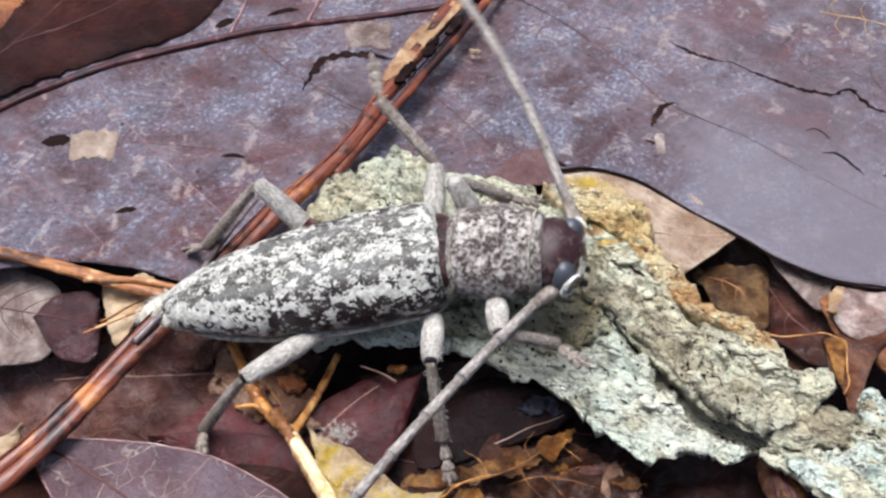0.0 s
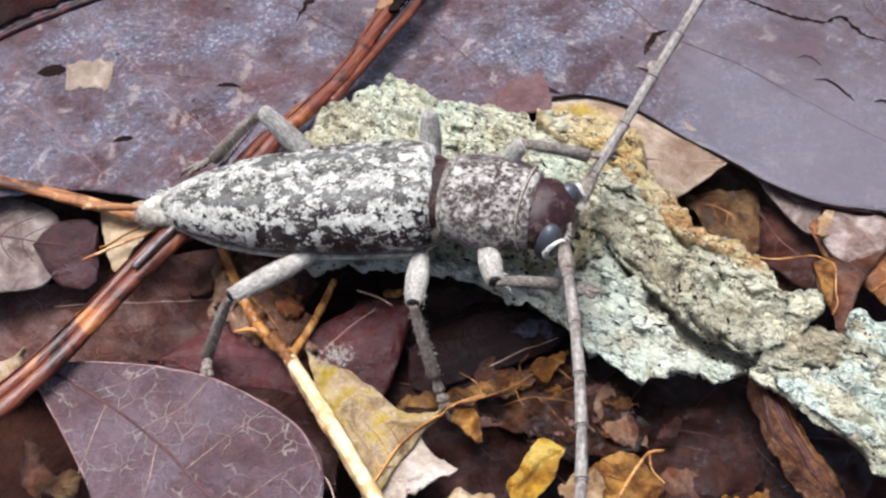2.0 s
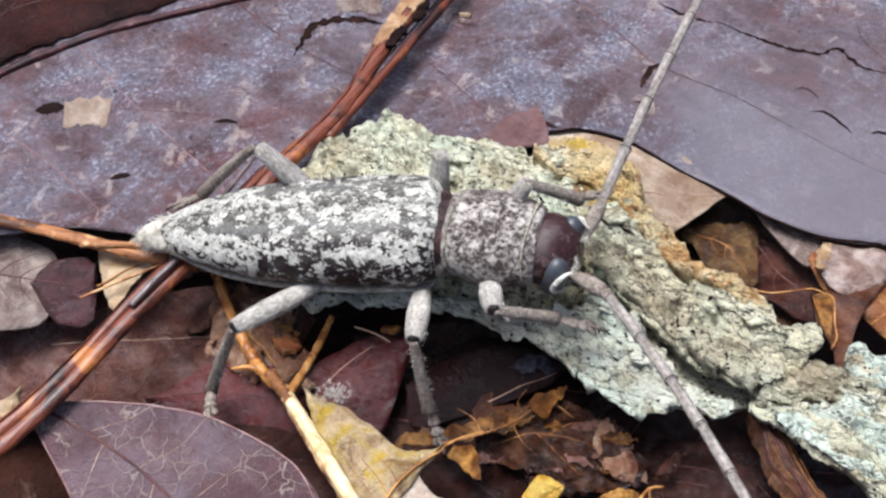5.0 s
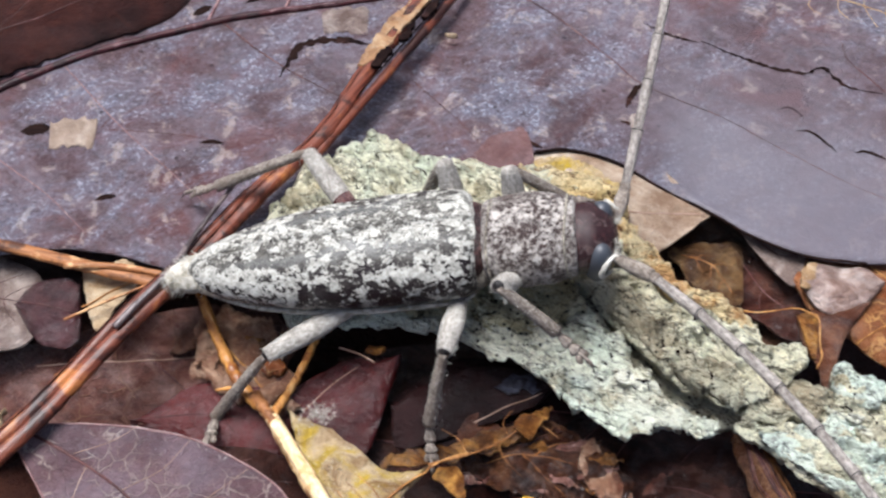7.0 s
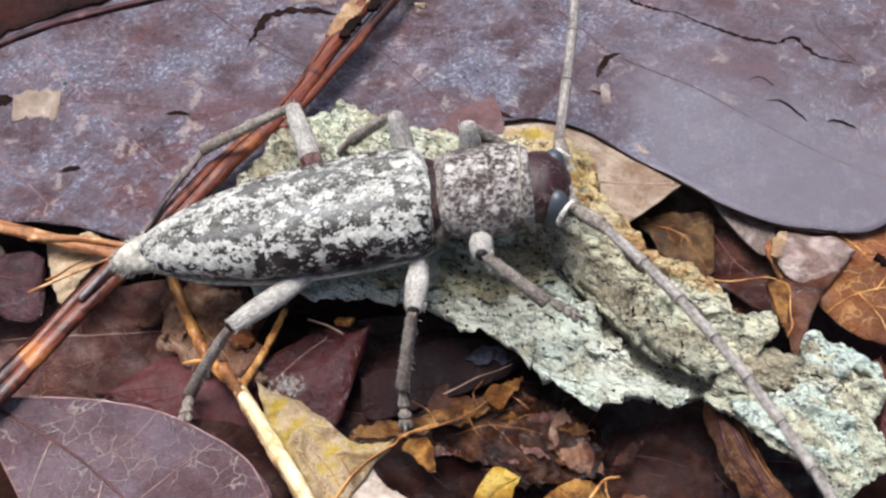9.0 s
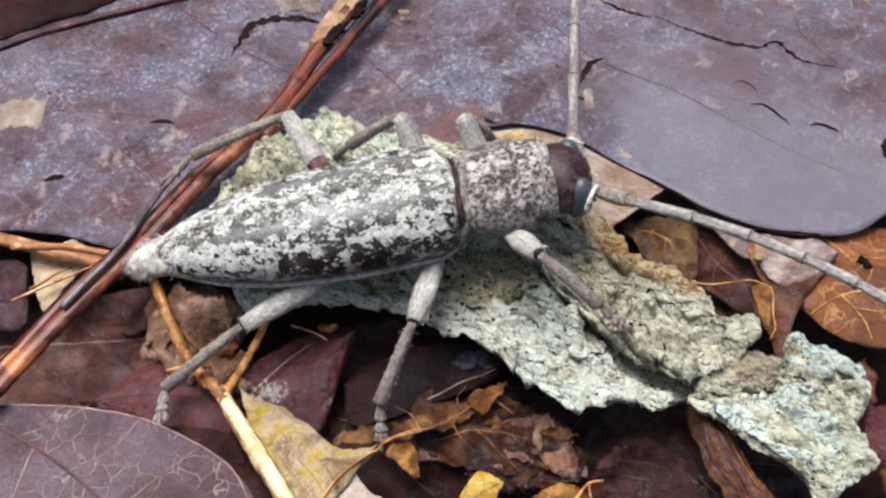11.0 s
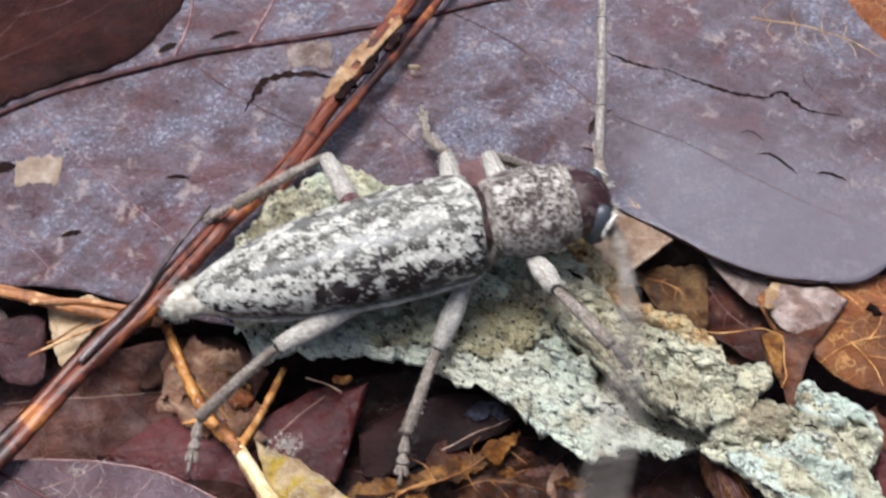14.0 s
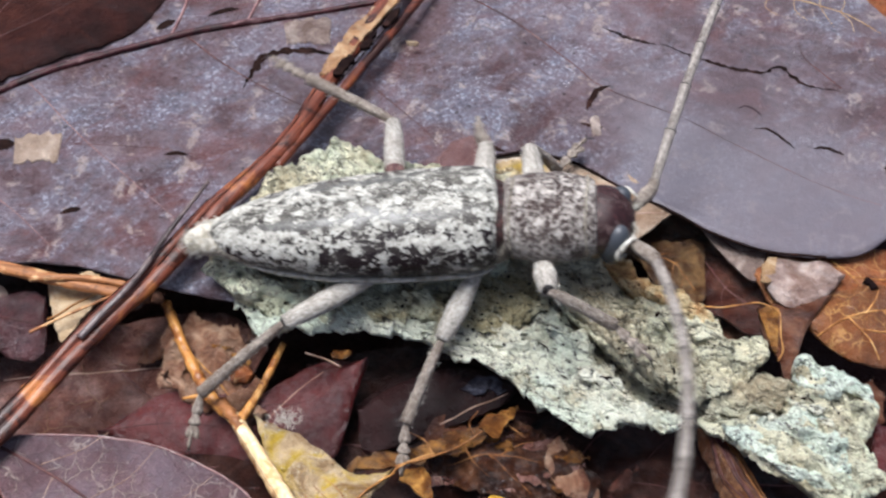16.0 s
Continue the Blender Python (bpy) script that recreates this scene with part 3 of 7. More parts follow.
def sheet(upper, lower, middle=None, z=0.0, thick=0.15, nu=70, nv=14, dome=0.0, rim=0.0, wave=0.25, wave_size=5.0, crinkle=0.09,
          ragged=0.08, seed=0.0, tilt=(0.0, 0.0), fold=0.0, lift=None):
    """A thin leaf between two edges, over an optional midrib. Returns geometry, and the height of its face at (x, y)."""
    up, lo = spline(upper, nu), spline(lower, nu)
    mi = spline(middle, nu) if middle else (up + lo) / 2
    cx, cy = float(mi[:, 0].mean()), float(mi[:, 1].mean())
    for edge in (up, lo):
        for i in range(1, nu - 1):
            x, y = edge[i, :2]
            d = edge[i, :2] - mi[i, :2]
            ln = np.linalg.norm(d) + 1e-6
            edge[i, :2] += d / ln * (ripple(x, y, 0.9, seed + 3) * ragged + ripple(x, y, 0.3, seed + 9) * ragged * 0.6)

    across = []

    def face(x, y, v=None):
        if v is None:
            d = (across[0][:, 0] - x) ** 2 + (across[0][:, 1] - y) ** 2
            k = np.argpartition(d, 4)[:4]
            v = float((across[0][k, 2] / (d[k] + 1e-6)).sum() / (1 / (d[k] + 1e-6)).sum())
        h = z + tilt[0] * (x - cx) + tilt[1] * (y - cy) + dome * (1 - v * v) + rim * abs(v) ** 3 - fold * max(0.0, 1 - abs(v) * 5)
        if lift:
            h += lift(x, y)
        return h + wave * ripple(x, y, wave_size, seed) + crinkle * ripple(x, y, 1.1, seed + 5)

    verts, faces, spots, rows = [], [], [], 2 * nv + 1
    for i in range(nu):
        for j in range(rows):
            v = (j - nv) / nv
            edge = up if v < 0 else lo
            p = mi[i] + (edge[i] - mi[i]) * abs(v)
            verts.append((p[0], p[1], face(p[0], p[1], v) + p[2]))
            spots.append((p[0], p[1], v))
    across.append(np.array(spots))
    top = len(verts)
    verts += [(x, y, h - thick) for x, y, h in verts]
    for i in range(nu - 1):
        for j in range(rows - 1):
            a, b, c, d = i * rows + j, (i + 1) * rows + j, (i + 1) * rows + j + 1, i * rows + j + 1
            faces += [(a, d, c, b), (a + top, b + top, c + top, d + top)]
    ring = [i * rows for i in range(nu)] + [(nu - 1) * rows + j for j in range(1, rows)] + [i * rows + rows - 1 for i in range(nu - 2, -1, -1)] + [j for j in range(rows - 2, 0, -1)]
    for a, b in zip(ring, ring[1:] + ring[:1]):
        faces.append((a, b, b + top, a + top))
    return (verts, faces), face


def tube(points, radii, sides=8, flat=1.0, caps=True):
    """A round rod through points, with a radius at each."""
    p = np.array([tuple(q) for q in points], float)
    verts, faces, n = [], [], len(p)
    for i in range(n):
        t = p[min(i + 1, n - 1)] - p[max(i - 1, 0)]
        t /= np.linalg.norm(t) + 1e-9
        ref = np.array((0, 0, 1.0)) if abs(t[2]) < 0.9 else np.array((0, 1.0, 0))
        s = np.cross(t, ref)
        s /= np.linalg.norm(s)
        w = np.cross(s, t)
        for k in range(sides):
            a = 2 * math.pi * k / sides
            verts.append(tuple(p[i] + radii[i] * (math.cos(a) * s + math.sin(a) * w * flat)))
    for i in range(n - 1):
        for k in range(sides):
            a, b = i * sides + k, i * sides + (k + 1) % sides
            faces.append((a, b, b + sides, a + sides))
    if caps:
        faces += [tuple(range(sides - 1, -1, -1)), tuple(range((n - 1) * sides, n * sides))]
    return verts, faces


def joined(*geos):
    verts, faces = [], []
    for v, f in geos:
        k = len(verts)
        verts += v
        faces += [tuple(i + k for i in q) for q in f]
    return verts, faces


def rod(points, radius, n=40, sides=8, bumpy=0.08, seed=0.0, taper=(1.0, 1.0), flat=1.0):
    c = spline(points, n)
    rad = [radius * (taper[0] + (taper[1] - taper[0]) * i / (n - 1)) * (1 + bumpy * ripple(i * 0.5, seed, 1.0, seed)) for i in range(n)]
    return tube(c, rad, sides, flat)


def scratch(points, face, width, n=40, lift=0.02, seed=1.0, ragged=0.6):
    """A flat dark strip laid flush on a leaf to paint the shade in a slit, uneven in width and pointed at its ends."""
    c = spline(points, n)
    verts, faces = [], []
    for i in range(n):
        t = c[min(i + 1, n - 1)] - c[max(i - 1, 0)]
        t = t / (np.linalg.norm(t) + 1e-9)
        u = i / (n - 1)
        w = width * (0.15 + 0.85 * min(1.0, 4 * u, 4 * (1 - u)))
        a, b = (w * max(0.15, 1 + ragged * 1.6 * ripple(i * 0.45, s, 1.0, seed + s)) for s in (1.0, 7.0))
        for sgn, k, dz in ((1, a, 0.0), (0, 0, 0.015), (-1, b, 0.0)):
            x, y = c[i, 0] - t[1] * k * sgn, c[i, 1] + t[0] * k * sgn
            verts.append((x, y, face(x, y) + lift + dz))
    for i in range(n - 1):
        for j in range(2):
            p = i * 3 + j
            faces.append((p, p + 1, p + 4, p + 3))
    return verts, faces


def on_face(points, face, n=40, lift=0.0):
    """A smooth line laid on a leaf."""
    return [(x, y, face(x, y) + lift) for x, y, _ in spline(points, n)]


def vein(points, face, radius, n=40, lift=0.0, taper=(1.0, 0.5), sides=6, bumpy=0.15, seed=1.0):
    c = on_face(points, face, n, lift)
    rad = [radius * (taper[0] + (taper[1] - taper[0]) * i / (n - 1)) * (1 + bumpy * ripple(i * 0.4, seed, 1.0, seed)) for i in range(n)]
    return tube(c, rad, sides)


# ---- ground ----
def build_ground():
    n, verts, faces = 90, [], []
    axis = [math.copysign(abs(u) ** 1.0 * 45 + (max(0, abs(u) - 0.8) * 5) ** 4 * 5e4, u) for u in np.linspace(-1, 1, n)]
    for x in axis:
        for y in axis:
            near = 1.0 if max(abs(x), abs(y)) < 60 else 0.0
            verts.append((x, y, -7.0 + near * (1.2 * ripple(x, y, 6, 2) + 0.5 * ripple(x, y, 1.5, 4))))
    for i in range(n - 1):
        for j in range(n - 1):
            a = i * n + j
            faces.append((a, a + n, a + n + 1, a + 1))
    tagged(part("ground", (verts, faces), M_SOIL), "dark wet humus under the leaf litter", "ground", kind="structure")


def thing(name, geo, mat, label, category, group=""):
    return tagged(part(name, geo, mat), label, category, group)


build_ground()

# ---- large leaves ----
def ribs(ob, face, spine, reach, pairs=4, mat=None, radius=0.06, lift=0.0):
    """A midrib along the spine, and side veins that leave it in pairs and bend towards the tip."""
    mat = mat or M_RIB
    part("midrib", vein(spine, face, radius, 30, lift, (1.0, 0.5)), mat, ob)
    c = spline(spine, 24)
    for k in range(pairs):
        i = int(3 + 17 * (k + 0.5) / pairs)
        d = c[i + 1] - c[i - 1]
        d = d / (np.linalg.norm(d) + 1e-9)
        r = reach * (1 - 0.45 * abs(2 * (k + 0.5) / pairs - 0.9))
        for sgn in (1, -1):
            n = np.array((-d[1], d[0], 0)) * sgn
            pts = [tuple((c[i] + (0.35 * d + 0.5 * n) * r * u + 0.45 * d * r * u * u + 0.5 * n * r * u * (1 - 0.3 * u))[:2]) for u in (0.0, 0.35, 0.7, 1.0)]
            part("vein", vein(pts, face, radius * 0.55, 16, lift), mat, ob)


def big_leaf():
    def rise(x, y):
        k = min(1.0, max(0.0, (x + 8) / 13))
        return 1.1 * k * k * (3 - 2 * k)

    geo, face = sheet([(-42, 6), (-42, 26), (-30, 40), (0, 42), (26, 40), (27.4, 26), (29, 20), (34, 12)],
                      [(-42, 6), (-35, -1), (-28.4, 0.3), (-24.7, 0.9), (-20.7, 0.4), (-16.7, -0.8), (-10.8, -2.2), (-4, -0.6), (0.5, 5.6), (3.5, 7.4), (5.7, 7.6), (8.4, 6.7), (11.2, 4.5), (13.4, 2.9), (15.7, 1.1), (18.4, -0.2), (21.9, -0.7), (24.5, -0.2), (28, 3), (34, 12)],
                      [(-42, 6), (-33, 11.8), (-29.7, 14.0), (-24.6, 16.7), (-19.2, 18.7), (-14.8, 20.0), (-6.2, 21.8), (1.1, 22.9), (7.9, 24.6), (15.2, 26.4), (24, 26), (34, 12)],
                      z=-0.1, nu=200, nv=46, wave=0.3, wave_size=8, crinkle=0.06, ragged=0.06, seed=1, lift=rise)
    ob = thing("leaf", geo, M_LEAF_BIG, "very large wet purple-brown dead leaf lying flat", "dead leaf", "leaf litter")
    part("midrib", vein([(-41, 6.6), (-33, 11.8), (-29.7, 14.0), (-24.6, 16.7), (-19.2, 18.7), (-14.8, 20.0), (-6.2, 21.8), (1.1, 22.9), (7.9, 24.6), (15.2, 26.4)], face, 0.29, 110, 0.06, (1.15, 0.6)), M_MIDRIB, ob, "raised dark red-brown midrib")
    for pts, r in (([(-17, 19.4), (-14, 16.6), (-11, 14.4), (-8, 12.6)], 0.07), ([(-23, 10), (-18, 9.6), (-14.6, 8.9)], 0.03), ([(0.8, 22.8), (5.3, 19.0), (8.7, 15.2), (10.5, 12.9), (15.1, 10.2)], 0.06),
                   ([(15.1, 10.2), (17.2, 8.5), (20.3, 6.1), (23.3, 4.3), (26, 3)], 0.03), ([(-4, 14), (-1, 10), (1, 7)], 0.04)):
        part("vein", vein(pts, face, r, 40, 0.0), M_RIB, ob)
    for pts in ([(-12.9, 20.6), (-12.1, 23.5), (-10.7, 28.3), (-9, 34)], [(-17.9, 19.4), (-17.2, 23.1), (-17.5, 28.5), (-17, 34)]):
        part("vein", vein(pts, face, 0.13, 40, 0.0), M_VEIN_ROSE, ob, "pale raised side vein")
    for pts in ([(-27, 15.6), (-23, 11), (-19, 7), (-15.5, 3.6)], [(-30, 8), (-26, 5), (-23, 2)]):
        part("vein", vein(pts, face, 0.05, 40, 0.0), M_VEIN_ROSE, ob)
    part("tear", scratch([(-12.7, 14.6), (-12.0, 16.5), (-11.2, 17.5), (-9.2, 17.9), (-7.0, 17.5)], face, 0.27, 50), M_NEAR_BLACK, ob, "dark torn slit")
    for pts, w in (([(-17.2, 9.0), (-16.4, 9.15), (-15.7, 9.0)], 0.15), ([(-22.9, 4.5), (-22.3, 4.75), (-21.7, 4.8)], 0.2), ([(-28.5, 9.8), (-27.8, 10.0), (-27.2, 10.1), (-26.7, 10.1)], 0.42), ([(-9, 19), (-8, 19.2), (-7.2, 19.0)], 0.06), ([(-19, 20), (-18.2, 20.6), (-17.8, 20.8)], 0.3), ([(-15.6, 21.2), (-14.4, 21.8), (-13.6, 21.9)], 0.22), ([(3.0, 8.8), (3.2, 8.2), (4.0, 7.7)], 0.14), ([(2.0, 9.0), (2.8, 9.0), (3.2, 8.8)], 0.08)):
        part("hole", scratch(pts, face, w, 32, ragged=0.12), M_NEAR_BLACK, ob, "small dark hole")
    for pts, w in (([(11.0, 18.4), (12.6, 17.2), (14.3, 16.5)], 0.11), ([(14.5, 16.6), (16.4, 15.5), (18.2, 14.6), (20.6, 13.9), (21.4, 14.2), (22.0, 14.3), (22.7, 13.2), (23.4, 12.5), (25.3, 12.0)], 0.12)):
        part("crack", scratch(pts, face, w, 90, seed=4, ragged=1.0), M_NEAR_BLACK, ob, "thin dark crack")
    for pts, w in (([(18.6, 10.7), (19.2, 10.9), (19.8, 10.4), (20, 9.9)], 0.045), ([(19.4, 9.0), (20.2, 8.9), (20.9, 8.2), (21.6, 7.3)], 0.09), ([(22.7, 7.3), (23.4, 7.4), (24.5, 6.8)], 0.11), ([(10.9, 13.0), (10.1, 12.6), (9.5, 11.6), (9.3, 10.9)], 0.2), ([(8.8, 9.9), (9.4, 9.7), (10.2, 9.6)], 0.12), ([(27.2, 6.4), (27.0, 5.4), (27.1, 4.4)], 0.28)):
        part("nick", scratch(pts, face, w, 24, seed=6), M_NEAR_BLACK, ob)
    part("edge", vein([(3.5, 7.45), (5.7, 7.62), (8.4, 6.7), (11.2, 4.5), (13.4, 2.9), (15.7, 1.1), (18.4, -0.2), (21.9, -0.7)], face, 0.10, 90, -0.02, (0.9, 0.8)), M_NEAR_BLACK, ob, "near-black line along the leaf edge")
    part("vein", vein([(25.4, 12.2), (24.4, 13.7), (23.6, 15.2), (23.5, 16.8)], face, 0.05, 20), M_RIB, ob)
    part("vein", vein([(21.1, 21.4), (24.4, 20.5), (27.2, 19.0), (29, 17.1)], face, 0.065, 30), M_VEIN_TAN, ob, "golden-tan vein")
    for k, (x, y) in enumerate(((22.4, 21.0), (24.0, 20.6), (25.6, 19.9), (26.8, 19.2))):
        for s in (1, -1):
            part("vein", vein([(x, y), (x + 0.3 * k - 0.4, y + s * 1.0), (x + 0.5, y + s * 2.0)], face, 0.032, 14), M_VEIN_TAN, ob)
    patch = sheet([(-0.6, 6.6), (0.6, 8.3), (1.9, 9.0), (2.7, 9.4), (3.2, 8.6)], [(-0.6, 6.4), (0.8, 5.9), (2.4, 6.3), (3.4, 6.6), (3.2, 8.6)], nu=30, nv=8, z=0.0, thick=0.05, wave=0, crinkle=0, ragged=0.3, seed=8)[0]
    part("patch", ([(p, q, face(p, q) + 0.05 + (0.0 if i < len(patch[0]) // 2 else -0.06)) for i, (p, q, _) in enumerate(patch[0])], patch[1]), M_LEAF_ROSE, ob, "bare reddish patch at the torn corner")
    for (x, y, w, h, sd) in ((-25.3, 9.7, 1.5, 1.2, 4), (-8.8, 19.5, 1.6, 1.2, 5), (9.7, 9.6, 0.3, 0.7, 6)):
        blob = sheet([(x - w, y + h * 0.8), (x, y + h), (x + w, y + h * 0.9)], [(x - w * 0.8, y - h), (x, y - h * 0.8), (x + w, y - h)], nu=22, nv=6, z=0.0, thick=0.05, wave=0, crinkle=0, ragged=0.5, seed=sd)[0]
        part("scab", ([(p, q, face(p, q) + 0.035 + (0.0 if i < len(blob[0]) // 2 else -0.06)) for i, (p, q, _) in enumerate(blob[0])], blob[1]), M_LEAF_PALE if sd != 4 else M_LEAF_SCAB, ob, "pale tan dried patch")
    return ob


def leaves_back():
    geo, face = sheet([(-46, 8), (-46, 34), (-24, 42), (-17.6, 32)], [(-46, 8), (-37, 10.4), (-30.4, 14.4), (-25, 17.3), (-21.0, 19.3), (-19.0, 22.0), (-17.8, 25.5), (-17.6, 32)], z=0.7, nu=70, nv=22, wave=0.3, wave_size=7, ragged=0.3, seed=51, rim=-0.45)
    ob = thing("leaf", geo, M_LEAF_TOP, "dark chestnut dead leaf over a paler one", "dead leaf", "leaf litter")
    for pts in ([(-36, 13), (-31, 19), (-27, 27), (-25, 34)], [(-32, 17.6), (-27, 20.6), (-21, 26)], [(-29, 23), (-25, 25), (-20, 31)], [(-33, 16.2), (-36, 22), (-38, 29)]):
        part("vein", vein(pts, face, 0.05, 30, 0.0), M_RIB, ob)
    geo, face = sheet([(-42, 19), (-38, 26), (-33.2, 24.5), (-31.9, 21.4)], [(-42, 19), (-36, 17), (-33.5, 17.9), (-31.9, 21.4)], z=1.0, nu=36, nv=10, wave=0.4, wave_size=3, ragged=0.5, seed=52, rim=-0.3)
    ob = thing("leaf", geo, M_LEAF_ORANGE, "torn orange-brown leaf scrap on a dark leaf", "dead leaf", "leaf litter")
    ribs(ob, face, [(-40, 20), (-36, 20.6), (-33, 21.4)], 2.0, 2, M_VEIN_AMBER)
    geo, face = sheet([(26.6, 26), (27.4, 32), (36, 34), (40, 24)], [(26.6, 26), (28, 22), (30, 18), (36, 16), (40, 24)], z=0.4, nu=36, nv=12, wave=0.5, wave_size=4, ragged=0.2, seed=53)
    ob = thing("leaf", geo, M_LEAF_ORANGE, "rust-orange leaf under a torn leaf edge", "dead leaf", "leaf litter")
    ribs(ob, face, [(27.4, 25), (32, 24), (38, 24)], 4.0, 3, M_VEIN_AMBER)


def leaves_middle():
    geo, face = sheet([(2.6, 6.4), (4, 8.4), (8.7, 8.2), (11.2, 6), (13.6, 2.8)], [(2.6, 6.4), (3.2, 2.0), (6.3, -1.2), (9.5, -0.3), (11.9, 1.4), (13.6, 2.8)], z=0.80, nu=50, nv=14, wave=0.2, seed=11, tilt=(0, -0.02))
    ob = thing("leaf", geo, M_LEAF_TAN, "tan and gold dead leaf tucked under the grey leaf", "dead leaf", "leaf litter")
    part("midrib", vein([(4, 4.2), (8, 3.2), (11, 2.9), (13.2, 2.8)], face, 0.08, 30), M_VEIN_PALE, ob)
    part("stain", sheet([(3.4, 6.7), (6.1, 6.9), (8.4, 4.8), (8.8, 2.3)], [(3.4, 6.7), (4.0, 4.0), (6.5, 1.5), (8.8, 2.3)], z=0.97, nu=40, nv=10, thick=0.12, wave=0.2, wave_size=1.2, crinkle=0.15, ragged=0.5, seed=33)[0], M_LEAF_YELLOW, ob, "cream-yellow crust")
    geo, face = sheet([(9, 3), (13, 6.0), (17, 5), (21, 2)], [(9, 3), (12.5, -1.5), (16.5, -4.5), (19.5, -3), (21, 2)], z=-2.6, nu=40, nv=14, wave=0.5, wave_size=4, seed=13)
    ob = thing("leaf", geo, M_LEAF_BROWN, "dark rust-brown leaf in the hollow below", "dead leaf", "leaf litter")
    part("midrib", vein([(10, 2.6), (14, 0.6), (18.5, -1.0)], face, 0.1, 30), M_RIB, ob)
    geo, face = sheet([(11.2, 1.5), (13.3, 1.8), (15.4, 1.9), (15.4, 0.1)], [(11.2, 1.5), (12.4, -1.2), (13.7, -2.6), (15.0, -2.3), (15.4, 0.1)], z=-0.8, nu=44, nv=16, wave=0.5, wave_size=1.3, crinkle=0.2, ragged=0.25, seed=12)
    ob = thing("leaf", geo, M_LEAF_OLIVE, "amber-brown crumpled leaf piece in the hollow", "dead leaf", "leaf litter")
    ribs(ob, face, [(12.0, 1.2), (13.6, 0.2), (14.6, -1.6)], 1.2, 3, M_VEIN_AMBER, 0.05)
    geo, face = sheet([(15.4, 1.8), (16.9, 0.9), (18.2, -0.8), (19.3, -2.8)], [(15.4, 1.8), (14.9, -2.0), (15.9, -3.2), (17.9, -4.6), (19.3, -2.8)], z=-1.2, nu=40, nv=12, wave=0.3, wave_size=2, seed=19)
    ob = thing("leaf", geo, M_LEAF_DARK, "dark red-brown leaf in the hollow", "dead leaf", "leaf litter")
    ribs(ob, face, [(15.5, 1.2), (16.4, -1.2), (18.4, -3.2)], 1.2, 3, None, 0.05)
    geo, face = sheet([(15.2, 2.4), (17.0, 1.5), (18.9, 0.5)], [(15.2, 2.4), (16.1, 0.5), (17.8, -1.8), (18.9, 0.5)], z=0.3, nu=24, nv=8, wave=0.2, ragged=0.1, seed=14)
    ob = thing("leaf", geo, M_LEAF_PALE, "small grey leaf scrap under the leaf edge", "dead leaf", "leaf litter")
    part("vein", vein([(15.8, 1.9), (17.2, 0.4), (18.4, 0.3)], face, 0.04, 16), M_RIB, ob)
    geo, face = sheet([(17.8, -1.4), (18.7, 0.2), (22, 0.1), (25.7, 0.5), (28, -1)], [(17.8, -1.4), (18.6, -3.4), (20.4, -3.6), (23, -5), (26, -5.2), (28, -1)], z=0.1, nu=46, nv=14, wave=0.35, wave_size=3, seed=15, dome=0.3)
    ob = thing("leaf", geo, M_LEAF_ORANGE, "glossy orange-brown curled dead leaf", "dead leaf", "leaf litter")
    geo2, f2 = sheet([(18.0, -2.1), (18.6, -0.7), (19.6, -0.6), (20.7, -0.7), (21.9, -1.0), (22.7, -2.0)], [(18.0, -2.1), (18.7, -3.5), (19.6, -3.9), (21.3, -3.3), (22.7, -2.0)], z=0.8, nu=40, nv=12, wave=0.3, wave_size=1.4, crinkle=0.12, dome=0.35, seed=16)
    part("fold", geo2, M_LEAF_PINK, ob, "pale pinkish-grey turned-over fold")
    part("rim", sheet([(17.8, -2.4), (18.2, -1.2), (18.6, -0.8), (19.0, -0.9)], [(17.8, -2.4), (18.3, -2.6), (18.7, -1.9), (19.0, -0.9)], z=1.3, nu=24, nv=5, thick=0.25, wave=0.2, wave_size=1, ragged=0.2, seed=17)[0], M_LEAF_GOLD, ob, "pale tan broken rim")
    part("hole", vein([(24.0, -1.9), (24.3, -2.2), (24.4, -2.6)], face, 0.3, 8, 0.1, (0.9, 0.8)), M_NEAR_BLACK, ob, "dark hole")
    for pts in ([(22.4, -0.4), (23.6, -2.0), (24.6, -4.6)], [(23.4, -1.6), (25.0, -1.8), (26.8, -1.4)]):
        part("vein", vein(pts, face, 0.06, 20, 0.02), M_VEIN_GOLD, ob)
    geo, face = sheet([(20.0, -4.8), (21.3, -2.6), (23.4, -2.0), (26, -2.6), (28, -5)], [(20.0, -4.8), (21.9, -7), (24.2, -7.6), (26.5, -7), (28, -5)], z=0.3, nu=46, nv=14, wave=0.25, wave_size=3, dome=0.5, seed=17)
    ob = thing("leaf", geo, M_LEAF_NET, "amber leaf with a net of golden veins", "dead leaf", "leaf litter")
    for pts in ([(20.6, -5.6), (22.4, -4.6), (24.4, -4.2), (27, -4.4)], [(22.4, -4.6), (23.2, -6.0), (23.6, -7.2)], [(24.4, -4.2), (25.2, -5.6), (25.4, -6.8)], [(23.4, -4.4), (24.2, -3.4), (24.6, -2.6)], [(22.8, -5.4), (24.0, -5.6), (25.2, -5.5)]):
        part("vein", vein(pts, face, 0.055, 24, 0.02), M_VEIN_GOLD, ob)
    geo, face = sheet([(17.5, -3.9), (18.7, -3.6), (19.6, -3.5), (21.4, -3.2), (21.9, -3.0)], [(17.5, -3.9), (17.7, -6.0), (18.1, -7.4), (18.2, -8.4), (18.7, -8.4), (19.4, -6.5), (20.1, -5.2), (21.9, -3.0)], z=0.7, nu=44, nv=14, wave=0.25, wave_size=2, crinkle=0.12, seed=18, dome=0.2)
